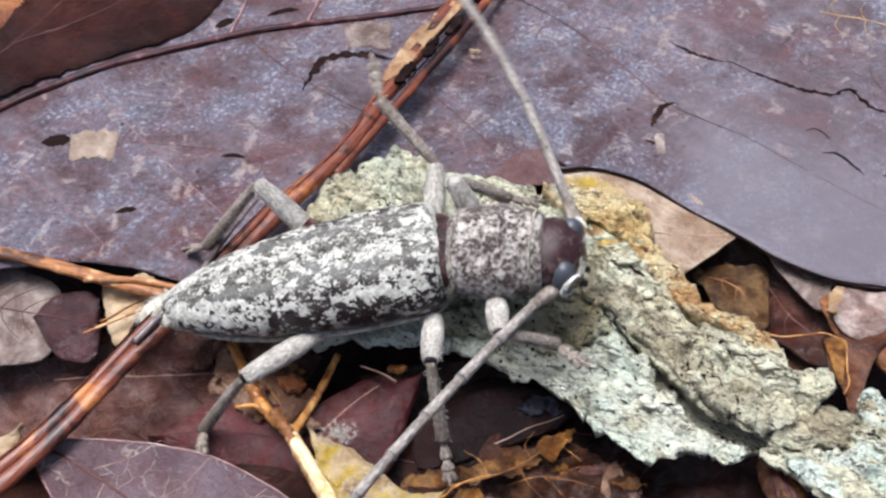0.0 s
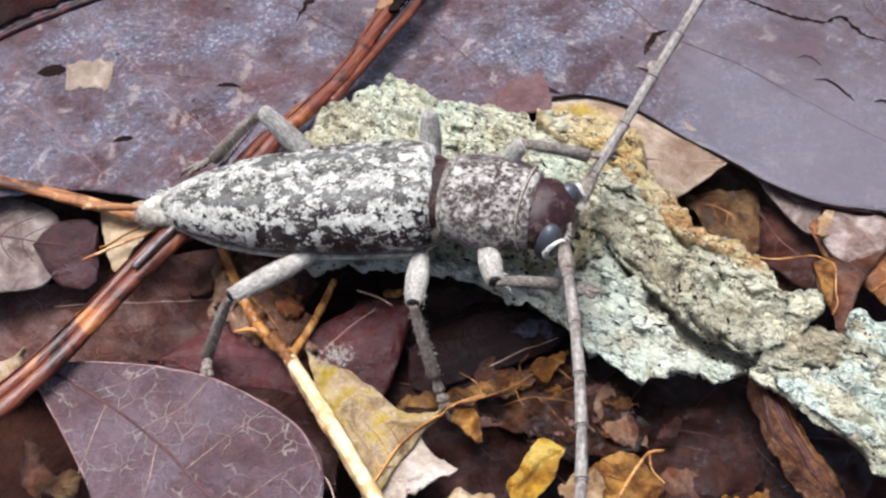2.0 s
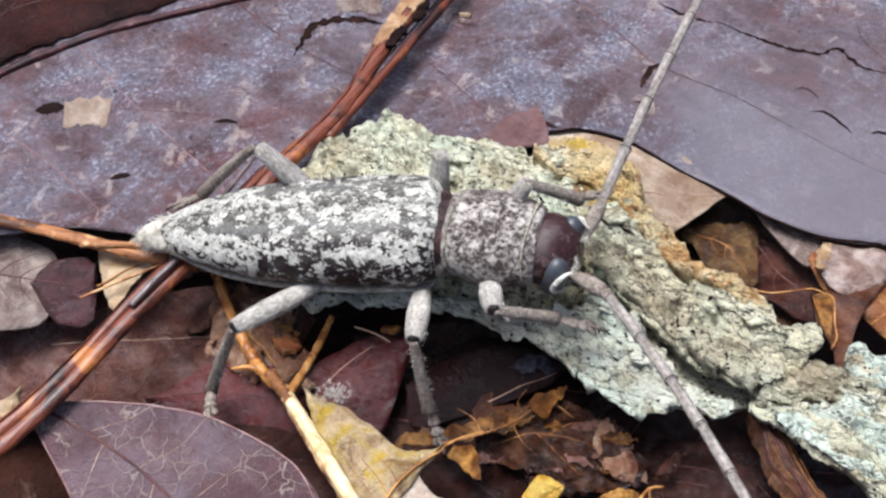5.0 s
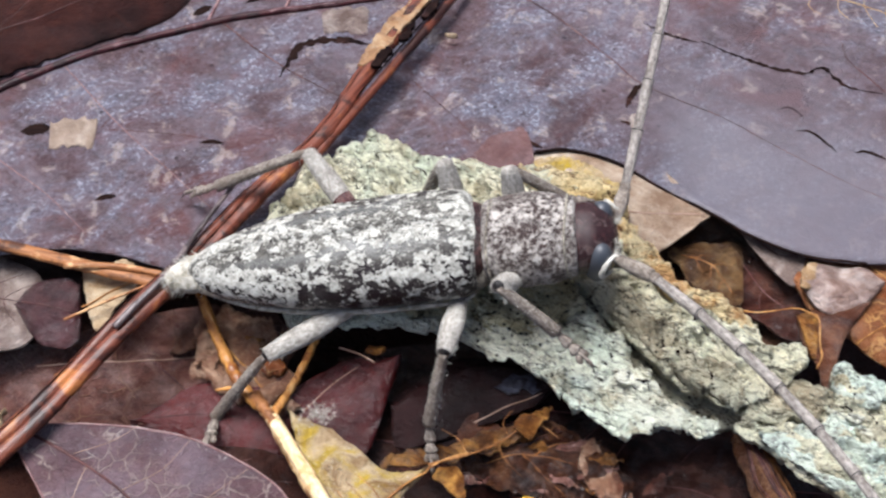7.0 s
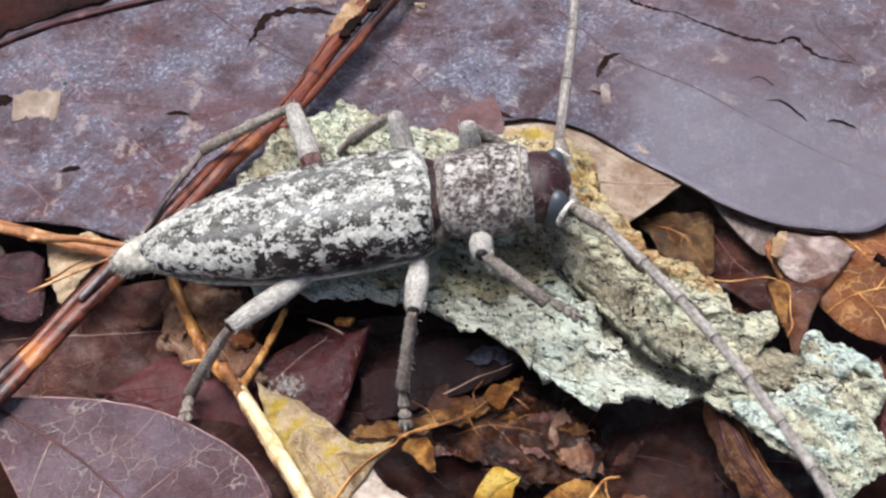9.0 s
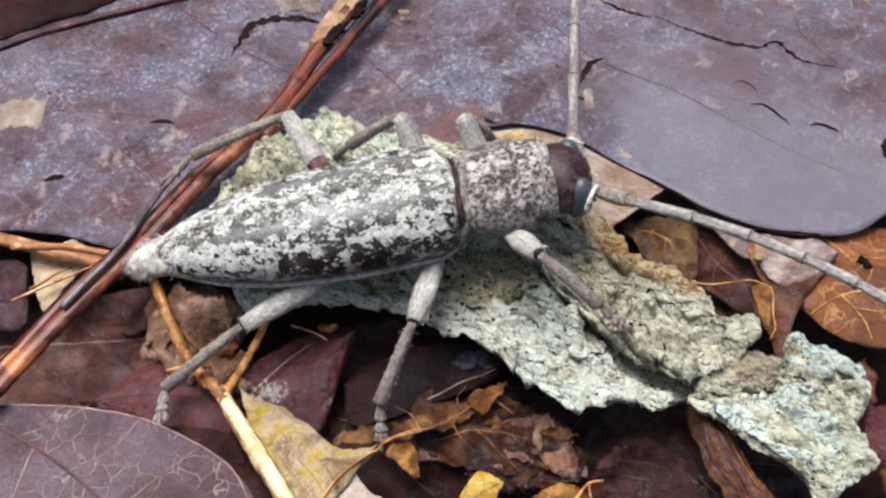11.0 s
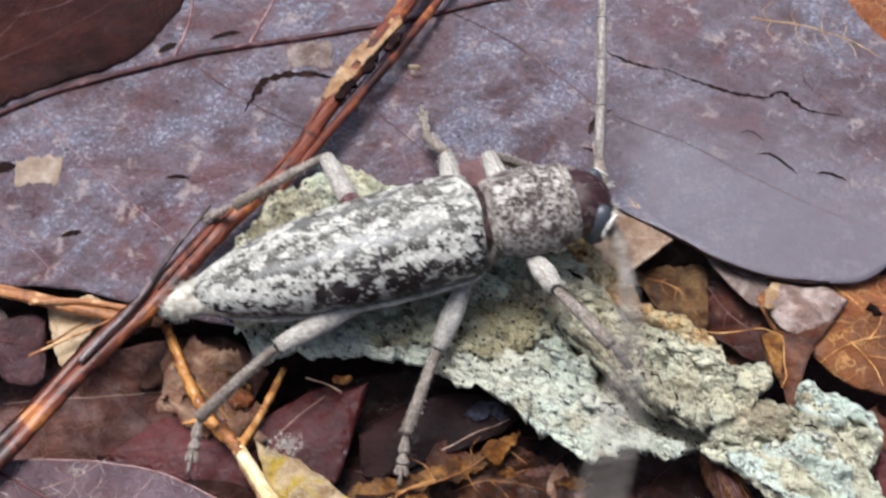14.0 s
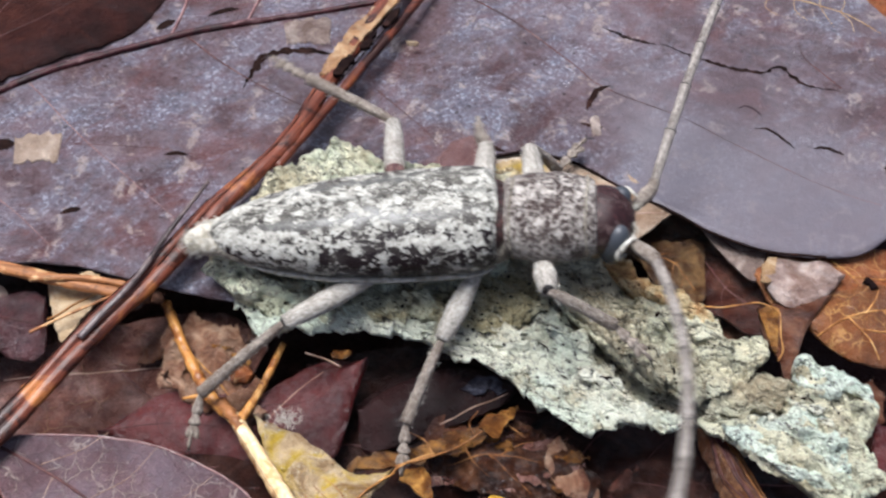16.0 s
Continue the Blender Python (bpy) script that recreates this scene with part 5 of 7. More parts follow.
def shreds():
    """Dark amber shreds of rotted leaf in the hollow before the bark and under the twig."""
    rnd = random.Random(29)
    spots = [(rnd.uniform(-1.5, 9.5), rnd.uniform(-14.6, -9.2), rnd.uniform(-2.6, -1.9), rnd.uniform(0.5, 1.2)) for _ in range(13)]
    spots += [(rnd.uniform(-15.5, -11.0), rnd.uniform(-7.6, -3.6), rnd.uniform(-2.4, -2.0), rnd.uniform(0.3, 0.6)) for _ in range(6)]
    spots += [(rnd.uniform(9.5, 13.5), rnd.uniform(-17.5, -12.5), rnd.uniform(-3.0, -2.6), rnd.uniform(0.5, 1.2)) for _ in range(4)]
    for k, (x, y, z, size) in enumerate(spots):
        a = rnd.uniform(-0.9, 0.5)
        c, s = math.cos(a), math.sin(a)

        def at(u, v):
            return (x + size * (u * c - v * s), y + size * (u * s + v * c))
        geo, _ = sheet([at(-1.2, 0), at(-0.5, rnd.uniform(0.1, 0.4)), at(0.4, rnd.uniform(0.1, 0.5)), at(1.3, rnd.uniform(-0.2, 0.2))], [at(-1.2, 0), at(-0.4, -rnd.uniform(0.1, 0.4)), at(0.5, -rnd.uniform(0.1, 0.3)), at(1.3, 0.2)],
                       z=z, nu=22, nv=4, thick=0.07, wave=0.5, wave_size=0.9, crinkle=0.25, ragged=0.35, seed=130 + k, tilt=(rnd.uniform(-0.4, 0.4), rnd.uniform(-0.3, 0.5)))
        thing("leaf_scrap", geo, rnd.choice((M_LEAF_AMBER, M_LEAF_DARK, M_LEAF_AMBER, M_LEAF_UMBER, M_LEAF_DARK)), "thin shred of rotted amber-brown leaf", "leaf scrap", "leaf scraps")


def rootlets():
    def strand(name, pts, r, mat, label, cat, parent=None):
        if parent:
            return part(name, rod(pts, r, 40, 6, 0.25, 3.0, (1, 0.6)), mat, parent)
        return thing(name, rod(pts, r, 40, 6, 0.25, 3.0, (1, 0.6)), mat, label, cat)
    a = strand("leaf_skeleton", [(-2.6, -12.4, -0.7), (-0.6, -11.6, -1.2), (1.0, -10.8, -1.5), (2.4, -9.8, -1.5), (3.8, -8.9, -1.7)], 0.08, M_VEIN_AMBER, "amber rib of a rotted leaf", "leaf skeleton")
    for pts in ([(-0.6, -11.5, -1.2), (-1.0, -10.6, -1.4), (-1.9, -9.9, -1.6)], [(1.0, -10.6, -1.5), (1.5, -11.6, -1.8), (2.4, -12.4, -2.2)], [(1.6, -10.2, -1.5), (1.4, -9.4, -1.7), (1.9, -8.6, -1.8)], [(2.8, -9.2, -1.6), (3.6, -9.6, -1.8), (4.4, -10.2, -2.0)]):
        strand("vein", pts, 0.04, M_VEIN_AMBER, "", "", a)
    b = strand("leaf_skeleton", [(6.2, -17.2, -1.6), (6.9, -16.0, -1.6), (7.5, -15.1, -1.7), (8.1, -14.4, -1.7), (8.9, -14.2, -1.8)], 0.12, M_VEIN_GOLD, "golden forked rib of a rotted leaf", "leaf skeleton")
    for pts in ([(8.1, -14.4, -1.7), (8.2, -15.3, -1.8), (8.8, -16.0, -1.9)],):
        strand("vein", pts, 0.07, M_VEIN_GOLD, "", "", b)
    strand("rootlet", [(-9.6, -15.0, -0.2), (-9.4, -16.2, 0.0), (-8.4, -17.0, 0.1), (-7.8, -18.5, 0.1)], 0.07, M_VEIN_PALE, "curly pale rootlet beside the twig", "rootlet")


# ---- needles and twigs ----
def needles():
    def groove(ob, pts, r, name="groove", mat=M_NEAR_BLACK, label="black groove along the needle"):
        part(name, rod(pts, r, 60, 5, 0.5, 12.0, (0.7, 0.7)), mat, ob, label)
    line = [(-26.4, -15.0, 0.8), (-24.0, -12.2, 0.9), (-22.3, -10.0, 1.0), (-20.5, -7.2, 1.1), (-18.2, -4.0, 1.2), (-15.8, -1.0, 1.3), (-12.7, 3.7, 1.5), (-9.2, 8.4, 1.6), (-7.0, 13.1, 1.7), (-4.4, 18.1, 1.8), (-0.5, 25.5, 2.0)]
    ob = thing("pine_needle", rod(line, 0.56, 110, 10, 0.14, 1.0, (0.9, 1.15), flat=0.7), M_NEEDLE, "reddish-brown wet pine needle with black and orange blotches", "pine needle", "pine needles")
    groove(ob, [(x - 0.16, y + 0.1, z + 0.38) for x, y, z in line[5:-1]], 0.06)
    part("bark_skin", sheet([(-7.5, 13.6), (-7.1, 14.6), (-5.9, 16.9), (-4.4, 19.0), (-2.6, 21.0)], [(-7.0, 13.4), (-6.2, 14.2), (-5.0, 16.2), (-3.6, 18.2), (-2.4, 20.2)], z=2.22, thick=0.25, nu=60, nv=8, wave=0.15, wave_size=1.6, crinkle=0.06, ragged=0.2, seed=93, tilt=(0.0, 0.02))[0], M_LEAF_SKIN, ob, "yellow-tan flaking skin of the needle")
    for k, (x, y) in enumerate(((-5.9, 14.1), (-4.4, 16.4), (-2.9, 18.4))):
        part("black_spot", sheet([(x - 0.5, y - 0.9), (x - 0.2, y + 0.1), (x + 0.4, y + 0.8)], [(x - 0.3, y - 0.9), (x + 0.25, y - 0.2), (x + 0.5, y + 0.7)], z=2.0 + 0.02 * y, thick=0.3, nu=24, nv=5, wave=0.1, crinkle=0.05, ragged=0.3, seed=96 + k)[0], M_NEAR_BLACK, ob, "charred black spot")
    for k, (x, y, z) in enumerate(((-4.0, 18.9, 2.2), (-5.3, 16.6, 2.1), (-6.2, 14.9, 2.05))):
        part("frayed_patch", sheet([(x - 0.5, y - 0.8), (x - 0.3, y + 0.5), (x + 0.35, y + 1.1)], [(x - 0.5, y - 0.8), (x + 0.1, y - 0.3), (x + 0.35, y + 1.1)], z=z, thick=0.08, nu=20, nv=4, wave=0.1, crinkle=0.05, ragged=0.3, seed=90 + k)[0], M_LEAF_GOLD, ob, "pale tan frayed skin")
    ob = thing("pine_needle", rod([(-9.8, 6.4, 1.4), (-7.6, 10.0, 1.5), (-5.2, 13.9, 1.6), (-2.3, 18.6, 1.7), (1.6, 25.7, 1.8)], 0.30, 60, 8, 0.14, 2.0), M_NEEDLE, "thin reddish-brown pine needle beside a thicker one", "pine needle", "pine needles")
    groove(ob, [(-7.9, 10.2, 1.83), (-5.5, 14.1, 1.93), (-2.6, 18.8, 2.03)], 0.07)
    line = [(-27.4, -14.6, 0.8), (-25.0, -12.2, 0.9), (-23.4, -10.3, 1.0), (-21.8, -8.0, 1.0), (-20.5, -5.9, 1.1), (-19.0, -3.8, 1.2), (-16.7, -1.0, 1.3), (-13.5, 3.7, 1.4), (-10.9, 6.8, 1.3), (-8.7, 9.4, 1.1)]
    ob = thing("pine_needle", rod([(x + 0.12, y - 0.08, z) for x, y, z in line], 0.56, 80, 8, 0.14, 3.0, (1.0, 0.6)), M_NEEDLE, "dark glossy red-brown pine needle lying along another", "pine needle", "pine needles")
    groove(ob, [(x - 0.02, y, z + 0.53) for x, y, z in line[:-2]], 0.05)
    line = [(-13.6, 4.9, 2.1), (-14.9, 2.5, 2.05), (-15.8, 0.7, 2.0), (-17.0, -2.0, 2.0), (-18.5, -4.1, 1.9), (-19.6, -5.6, 1.75)]
    ob = thing("pine_needle", rod(line, 0.27, 60, 8, 0.15, 15.0, (0.5, 0.8), flat=0.8), M_NEEDLE_G, "thin grey-brown needle lying on a red-brown one", "pine needle", "pine needles")
    ob = thing("pine_needle", rod([(-34, 2.2, 0.3), (-27.0, 0.6, 0.4), (-24.3, -0.2, 0.5), (-20.6, -1.3, 0.6), (-16.4, -2.4, 0.7)], 0.42, 50, 8, 0.12, 4.0, flat=0.6), M_NEEDLE_L, "dry orange-brown pine needle", "pine needle", "pine needles")
    ob = thing("pine_needle", rod([(-23.4, -1.0, 0.9), (-20.2, -1.1, 0.9), (-16.9, -1.8, 0.9)], 0.22, 30, 6, 0.1, 5.0), M_NEEDLE_L, "short pale dry needle", "pine needle", "pine needles")
    ob = thing("pine_needle", rod([(-23.0, -4.2, 0.2), (-20.8, -3.2, 0.5), (-18.0, -2.0, 0.8)], 0.09, 30, 6, 0.1, 6.0), M_NEEDLE_L, "hair-thin pale straw under the needles", "straw", "pine needles")
    tw = thing("twig", rod([(-12.2, -8.2, -1.3), (-11.1, -9.5, -1.1), (-8.7, -13.4, -0.1), (-6.4, -17.2, 0.2), (-4.2, -20.8, 0.1)], 0.40, 70, 10, 0.18, 7.0, (0.9, 1.12)), M_TWIG, "forked straw-coloured and amber twig lying on leaves", "twig")
    part("bark_strip", rod([(-11.3, -9.55, -1.15), (-10.05, -11.7, -0.75), (-8.85, -13.75, -0.25), (-6.85, -16.9, 0.0), (-5.2, -19.6, 0.0)], 0.26, 60, 8, 0.5, 31.0, (0.7, 1.0)), M_TWIG_STRIP, tw, "tan strip of loose bark along the twig")
    part("upper_stem", rod([(-16.1, -1.2, -1.6), (-14.6, -4.5, -1.6), (-13.1, -7.2, -1.5), (-11.8, -8.8, -1.2)], 0.34, 50, 10, 0.3, 27.0, (0.85, 1.05)), M_TWIG_AMBER, tw, "amber upper stem")
    part("side_branch", rod([(-11.1, -9.5, -1.1), (-10.0, -7.2, -1.2), (-9.0, -4.4, -1.2)], 0.24, 30, 8, 0.25, 8.0, (1.2, 0.8)), M_TWIG_AMBER, tw, "thin amber side branch")
    part("knot", rod([(-12.2, -8.1, -1.25), (-11.5, -9.0, -1.0), (-10.8, -10.0, -0.95)], 0.46, 20, 10, 0.25, 14.0, (0.8, 0.7)), M_NEEDLE_L, tw, "swollen amber knot at the fork")
    part("stub", rod([(-12.5, -7.9, -1.4), (-13.4, -7.6, -1.4), (-14.4, -7.6, -1.6)], 0.24, 14, 8, 0.3, 9.0, (1.0, 0.3)), M_TWIG_AMBER, tw)
    thing("straw", rod([(-7.6, -5.6, -0.3), (-6.4, -6.1, -0.2), (-5.6, -6.6, -0.2)], 0.06, 16, 6), M_VEIN_PALE, "thin dry stalk with a husk", "straw")
    thing("straw", rod([(-9.4, -9.2, -1.0), (-8.0, -7.6, -1.0), (-6.6, -6.4, -1.0)], 0.03, 16, 6), M_VEIN_PALE, "thin grey straw on a red leaf", "straw")


# ---- bark ----
def slab(upper, lower, z, thick, nu, nv, seed, rough=0.45, tilt=(0.0, 0.0), ragged=0.55, layers=1.1):
    """A cracked plate of bark: uneven face, ragged edges, sides that step back."""
    up, lo = spline(upper, nu), spline(lower, nu)
    cx, cy = float((up[:, 0].mean() + lo[:, 0].mean()) / 2), float((up[:, 1].mean() + lo[:, 1].mean()) / 2)
    for edge, sign in ((up, 1), (lo, -1)):
        for i in range(nu):
            x, y = edge[i, :2]
            k = ragged * (0.9 * ripple(x, y, 2.1, seed + 2) + 0.9 * ripple(x, y, 0.9, seed + 3) + 0.45 * ripple(x, y, 0.4, seed + 4))
            edge[i, 0] += 0.5 * k
            edge[i, 1] += sign * k

    def face(x, y, v=0.5):
        a = 0.88 * x - 0.47 * y
        b = 0.47 * x + 0.88 * y
        wx, wy = 0.5 * ripple(x, y, 1.1, seed + 6), 0.5 * ripple(x, y, 1.0, seed + 7)
        ridge = 1 - 2 * abs(noise.noise(Vector(((a + wx) / 3.2 + seed, (b + wy) / 1.1, seed))))
        fine = 1 - 2 * abs(noise.noise(Vector(((a + wx) / 0.9 + seed, (b + wy) / 0.4, seed + 3))))
        h = z - 0.25 + tilt[0] * (x - cx) + tilt[1] * (y - cy) + rough * (0.55 * ridge + 0.28 * fine) + 0.3 * ripple(x, y, 3.0, seed)
        # thin scales of crust, each with a sharp edge
        for size, tall in ((1.5, 0.26), (0.75, 0.15)):
            q = 2.6 * noise.noise(Vector(((a + 1.6 * wx) / (2.2 * size), (b + 1.6 * wy) / (0.9 * size), seed + 8 + size))) + 4
            k = q - math.floor(q)
            h += layers * 2 * tall * (math.floor(q) - 4 + (max(0.0, k - 0.86) / 0.14)) * (0.6 if size > 1 else 0.8)
        return h + 0.12 * ripple(x, y, 0.34, seed) + 0.12 * ripple(x, y, 0.8, seed + 1)

    verts, faces, rows = [], [], nv + 1
    for i in range(nu):
        for j in range(rows):
            v = j / nv
            x, y = up[i, :2] + (lo[i, :2] - up[i, :2]) * v
            drop = 0.5 * max(0.0, abs(v - 0.5) * 2 - 0.82) / 0.18
            verts.append((x, y, face(x, y) - drop * 0.5))
    top = len(verts)
    for i in range(nu):
        for j in range(rows):
            x, y, h = verts[i * rows + j]
            verts.append((x + 0.1 * (cx - x) * 0.1, y + 0.1 * (cy - y) * 0.2, z - thick + tilt[0] * (x - cx) + tilt[1] * (y - cy) + 0.3 * ripple(x, y, 2.0, seed + 5)))
    for i in range(nu - 1):
        for j in range(rows - 1):
            a, b, c, d = i * rows + j, (i + 1) * rows + j, (i + 1) * rows + j + 1, i * rows + j + 1
            faces += [(a, d, c, b), (a + top, b + top, c + top, d + top)]
    ring = [i * rows for i in range(nu)] + [(nu - 1) * rows + j for j in range(1, rows)] + [i * rows + rows - 1 for i in range(nu - 2, -1, -1)] + [j for j in range(rows - 2, 0, -1)]
    for a, b in zip(ring, ring[1:] + ring[:1]):
        faces.append((a, b, b + top, a + top))
    return (verts, faces), face


def cracks(ob, face, corners, count, seed):
    """Short dark splits that run along the grain of the bark."""
    rnd = random.Random(seed)
    mx, my = sum(p[0] for p in corners) / len(corners), sum(p[1] for p in corners) / len(corners)
    for k in range(count):
        i = rnd.randrange(len(corners) - 1)
        u, v = rnd.random(), 0.62 * rnd.random()
        x, y = (corners[i][j] + (corners[i + 1][j] - corners[i][j]) * u for j in (0, 1))
        x, y = x + (mx - x) * v, y + (my - y) * v
        ln, a = rnd.uniform(0.5, 1.9), radians(-32 + rnd.gauss(0, 16))
        pts = [(x + ln * w * math.cos(a) + rnd.gauss(0, 0.05), y + ln * w * math.sin(a) + rnd.gauss(0, 0.06)) for w in (-0.5, -0.2, 0.1, 0.5)]
        part("crack", scratch(pts, face, rnd.uniform(0.02, 0.07), 22, 0.03, seed + k * 0.7, 1.0), M_NEAR_BLACK, ob)


def crusts(ob, face, corners, count, seed, mat):
    """Loose ragged scales of lichen on the bark, each tipped up a little."""
    rnd = random.Random(seed)
    for k in range(count):
        i = rnd.randrange(len(corners) - 1)
        u, v = rnd.random(), 0.75 * rnd.random()
        mx, my = sum(p[0] for p in corners) / len(corners), sum(p[1] for p in corners) / len(corners)
        x, y = (corners[i][j] + (corners[i + 1][j] - corners[i][j]) * u for j in (0, 1))
        x, y = x + (mx - x) * v, y + (my - y) * v
        size, a = rnd.uniform(0.35, 0.9), radians(-28 + rnd.uniform(-40, 40))
        c, s = math.cos(a), math.sin(a)

        def at(p, q):
            return (x + size * (p * c - q * s), y + size * (p * s + q * c))
        geo, _ = sheet([at(-1.1, 0), at(-0.5, rnd.uniform(0.3, 0.6)), at(0.4, rnd.uniform(0.3, 0.6)), at(1.1, 0)], [at(-1.1, 0), at(-0.4, -rnd.uniform(0.3, 0.6)), at(0.5, -rnd.uniform(0.2, 0.5)), at(1.1, 0)],
                       z=face(x, y) + 0.14, nu=18, nv=5, thick=0.28, wave=0.12, wave_size=0.8, crinkle=0.1, ragged=0.25, seed=seed + k, tilt=(rnd.uniform(-0.2, 0.2), rnd.uniform(-0.1, 0.25)))
        part("lichen_scale", geo, mat, ob)


def bark():
    geo, face = slab([(-13.6, -0.8), (-12.2, 2.3), (-10.6, 5.4), (-8.1, 7.6), (-6.0, 8.5), (-4, 7.2), (0, 6.4), (2.6, 5.4), (5.6, 5.0), (7.9, 3.0), (9.2, 0.6), (10.6, -1.9), (12.0, -3.1), (13.5, -3.9), (14.6, -4.9), (15.3, -5.9), (16.5, -6.3), (17.2, -7.4)],
                     [(-13.6, -0.8), (-11.0, -3.0), (-6, -3.0), (-1.0, -2.2), (3.0, -1.5), (5.5, -2.2), (7.2, -4.6), (8.4, -6.0), (8.9, -6.7), (10.3, -8.3), (11.9, -9.5), (13.0, -10.3), (13.8, -10.2), (15.4, -9.2), (16.4, -8.3), (17.2, -7.4)], 1.7, 1.0, 330, 130, 3.0, rough=0.55, ragged=0.5)
    ob = thing("bark", geo, M_BARK, "lichen-covered slab of bark, olive and grey-green, split", "bark", "bark pieces")
    corners = ((-10.6, 2.0), (-7.0, 6.6), (0.0, 5.4), (7.2, 1.6), (12.6, -5.0), (15.4, -7.6), (12.6, -8.6), (6.4, -2.4))
    crusts(ob, face, corners, 40, 23, M_BARK)
    cracks(ob, face, corners, 20, 43)
    under, _ = slab([(4.0, -1.2), (8.0, -3.6), (12.0, -6.4), (16.2, -7.8)], [(4.0, -3.0), (7.4, -7.0), (11.6, -10.3), (15.6, -9.4), (16.2, -8.2)], -0.45, 0.4, 90, 24, 19.0, rough=0.4, ragged=0.4)
    part("under_layer", under, M_BARK_RIDGE, ob, "shaded inner layer below the split")
    # the lower flake slips under the split edge of the slab
    geo, face = slab([(-11.6, -2.2), (-6, -1.8), (-1, -0.8), (3.0, -0.5), (6.0, -1.8), (7.3, -4.6), (8.2, -6.5), (8.7, -7.5), (9.8, -9.2), (11.2, -10.4), (12.2, -11.0)],
                     [(-11.6, -2.2), (-10.2, -4.8), (-9.2, -4.4), (-6.8, -4.8), (-4.4, -4.5), (-2.2, -5.1), (-0.5, -5.8), (0.8, -6.5), (2.0, -6.9), (3.6, -8.1), (4.2, -9.1), (5.8, -10.4), (6.9, -11.4), (8.0, -12.0), (8.9, -10.9), (10.1, -10.9), (11.2, -11.6), (12.0, -11.5), (12.2, -11.1)], 0.85, 0.5, 300, 84, 5.0, rough=0.55, ragged=0.55, tilt=(0.0, -0.10), layers=1.1)
    flake = part("flake", geo, M_BARK_PALE, ob, "pale green lichen-crusted flake")
    olive, _ = slab([(-11.2, -2.2), (-6, -1.6), (-1, -0.6), (3.0, -0.6), (5.0, -2.2), (5.8, -3.0)], [(-11.2, -2.6), (-9.6, -3.7), (-6, -4.1), (-1.6, -4.4), (1.4, -5.2), (3.4, -5.4), (5.0, -4.6), (5.8, -3.4)], 1.3, 0.5, 220, 50, 17.0, rough=0.5, ragged=0.6, layers=0.9)
    part("crust", olive, M_BARK_OLIVE, ob, "olive and ochre lichen crust")
    corners = ((-3.0, -3.6), (3.0, -4.2), (6.6, -5.0), (11.6, -10.2), (7.4, -10.4), (3.6, -7.4))
    crusts(flake, face, corners, 22, 22, M_BARK_PALE)
    cracks(flake, face, corners, 10, 42)
    geo, face = slab([(4.2, -0.9), (6.4, -1.2), (8.2, -3.0), (9.6, -4.6), (11.5, -6.2), (13.2, -7.9), (13.6, -9.2)], [(4.2, -1.3), (5.6, -2.2), (7.3, -4.6), (8.5, -6.0), (9.0, -6.7), (10.4, -8.3), (12.0, -9.5), (13.6, -9.9)], 2.0, 0.8, 170, 34, 11.0, rough=0.75, ragged=0.8, layers=1.0)
    ridge = part("ridge", geo, M_BARK_RIDGE, ob, "brown wrinkled ridge along the split")
    cracks(ridge, face, ((5.6, -1.8), (8.6, -4.4), (11.0, -7.2), (12.8, -8.8), (9.6, -7.0)), 7, 44)
    geo, face = slab([(2.4, 5.2), (5.0, 5.3), (7.6, 4.0), (8.7, 2.2), (9.4, 0.6), (10.7, -1.8), (12.0, -3.0), (13.5, -3.8), (14.6, -4.8), (15.3, -5.9)], [(2.4, 4.9), (4.5, 3.7), (6.6, 2.5), (7.8, 0.4), (8.8, -1.0), (9.8, -2.4), (10.6, -3.4), (11.9, -4.1), (13.3, -4.8), (15.3, -6.2)], 2.05, 0.9, 190, 26, 7.0, rough=0.4, ragged=0.45, layers=0.6)
    part("inner_bark", geo, M_BARK_GOLD, ob, "golden-brown exposed inner bark")
    geo, face = slab([(13.3, -10.5), (14.9, -9.2), (15.9, -9.2), (17.1, -9.0), (18.4, -9.2), (19.0, -7.3), (21.2, -8.4), (22.2, -9.6), (22.5, -10.6)], [(13.3, -10.7), (14.2, -11.5), (15.1, -12.2), (16.2, -13.4), (18.3, -15.0), (19.0, -16.4), (20.4, -16.0), (21.8, -15.2), (22.2, -14.3), (21.2, -13.6), (21.8, -12.2), (22.5, -10.6)], 0.95, 0.7, 190, 96, 9.0, rough=0.55, ragged=0.5)
    ob = thing("bark", geo, M_BARK, "pale green lichen-covered bark fragment with brown patches", "bark", "bark pieces")
    corners = ((15.4, -10.6), (18.8, -9.6), (21.0, -10.6), (20.6, -14.6), (18.0, -13.4))
    crusts(ob, face, corners, 18, 21, M_BARK_PALE)
    cracks(ob, face, corners, 8, 41)
    geo, face = slab([(18.5, -8.8), (19.0, -7.2), (20.3, -7.9), (21.4, -8.5), (22.3, -9.6), (22.4, -10.3)], [(18.5, -9.0), (19.2, -9.7), (20.3, -10.0), (21.3, -9.8), (22.4, -10.6)], 1.75, 0.5, 80, 34, 13.0, rough=0.3, ragged=0.4, layers=0.7)
    part("flake", geo, M_BARK_MINT, ob, "raised mint-green flake")
    geo, face = slab([(13.7, -10.2), (14.8, -9.0), (16.2, -8.1), (17.4, -8.2), (18.3, -9.2)], [(13.7, -10.6), (15.0, -10.9), (16.2, -10.7), (17.6, -10.3), (18.3, -9.5)], 1.1, 0.5, 90, 40, 25.0, rough=0.5, ragged=0.5, layers=0.9)
    part("patch", geo, M_BARK_RIDGE, ob, "grey-brown rough patch")
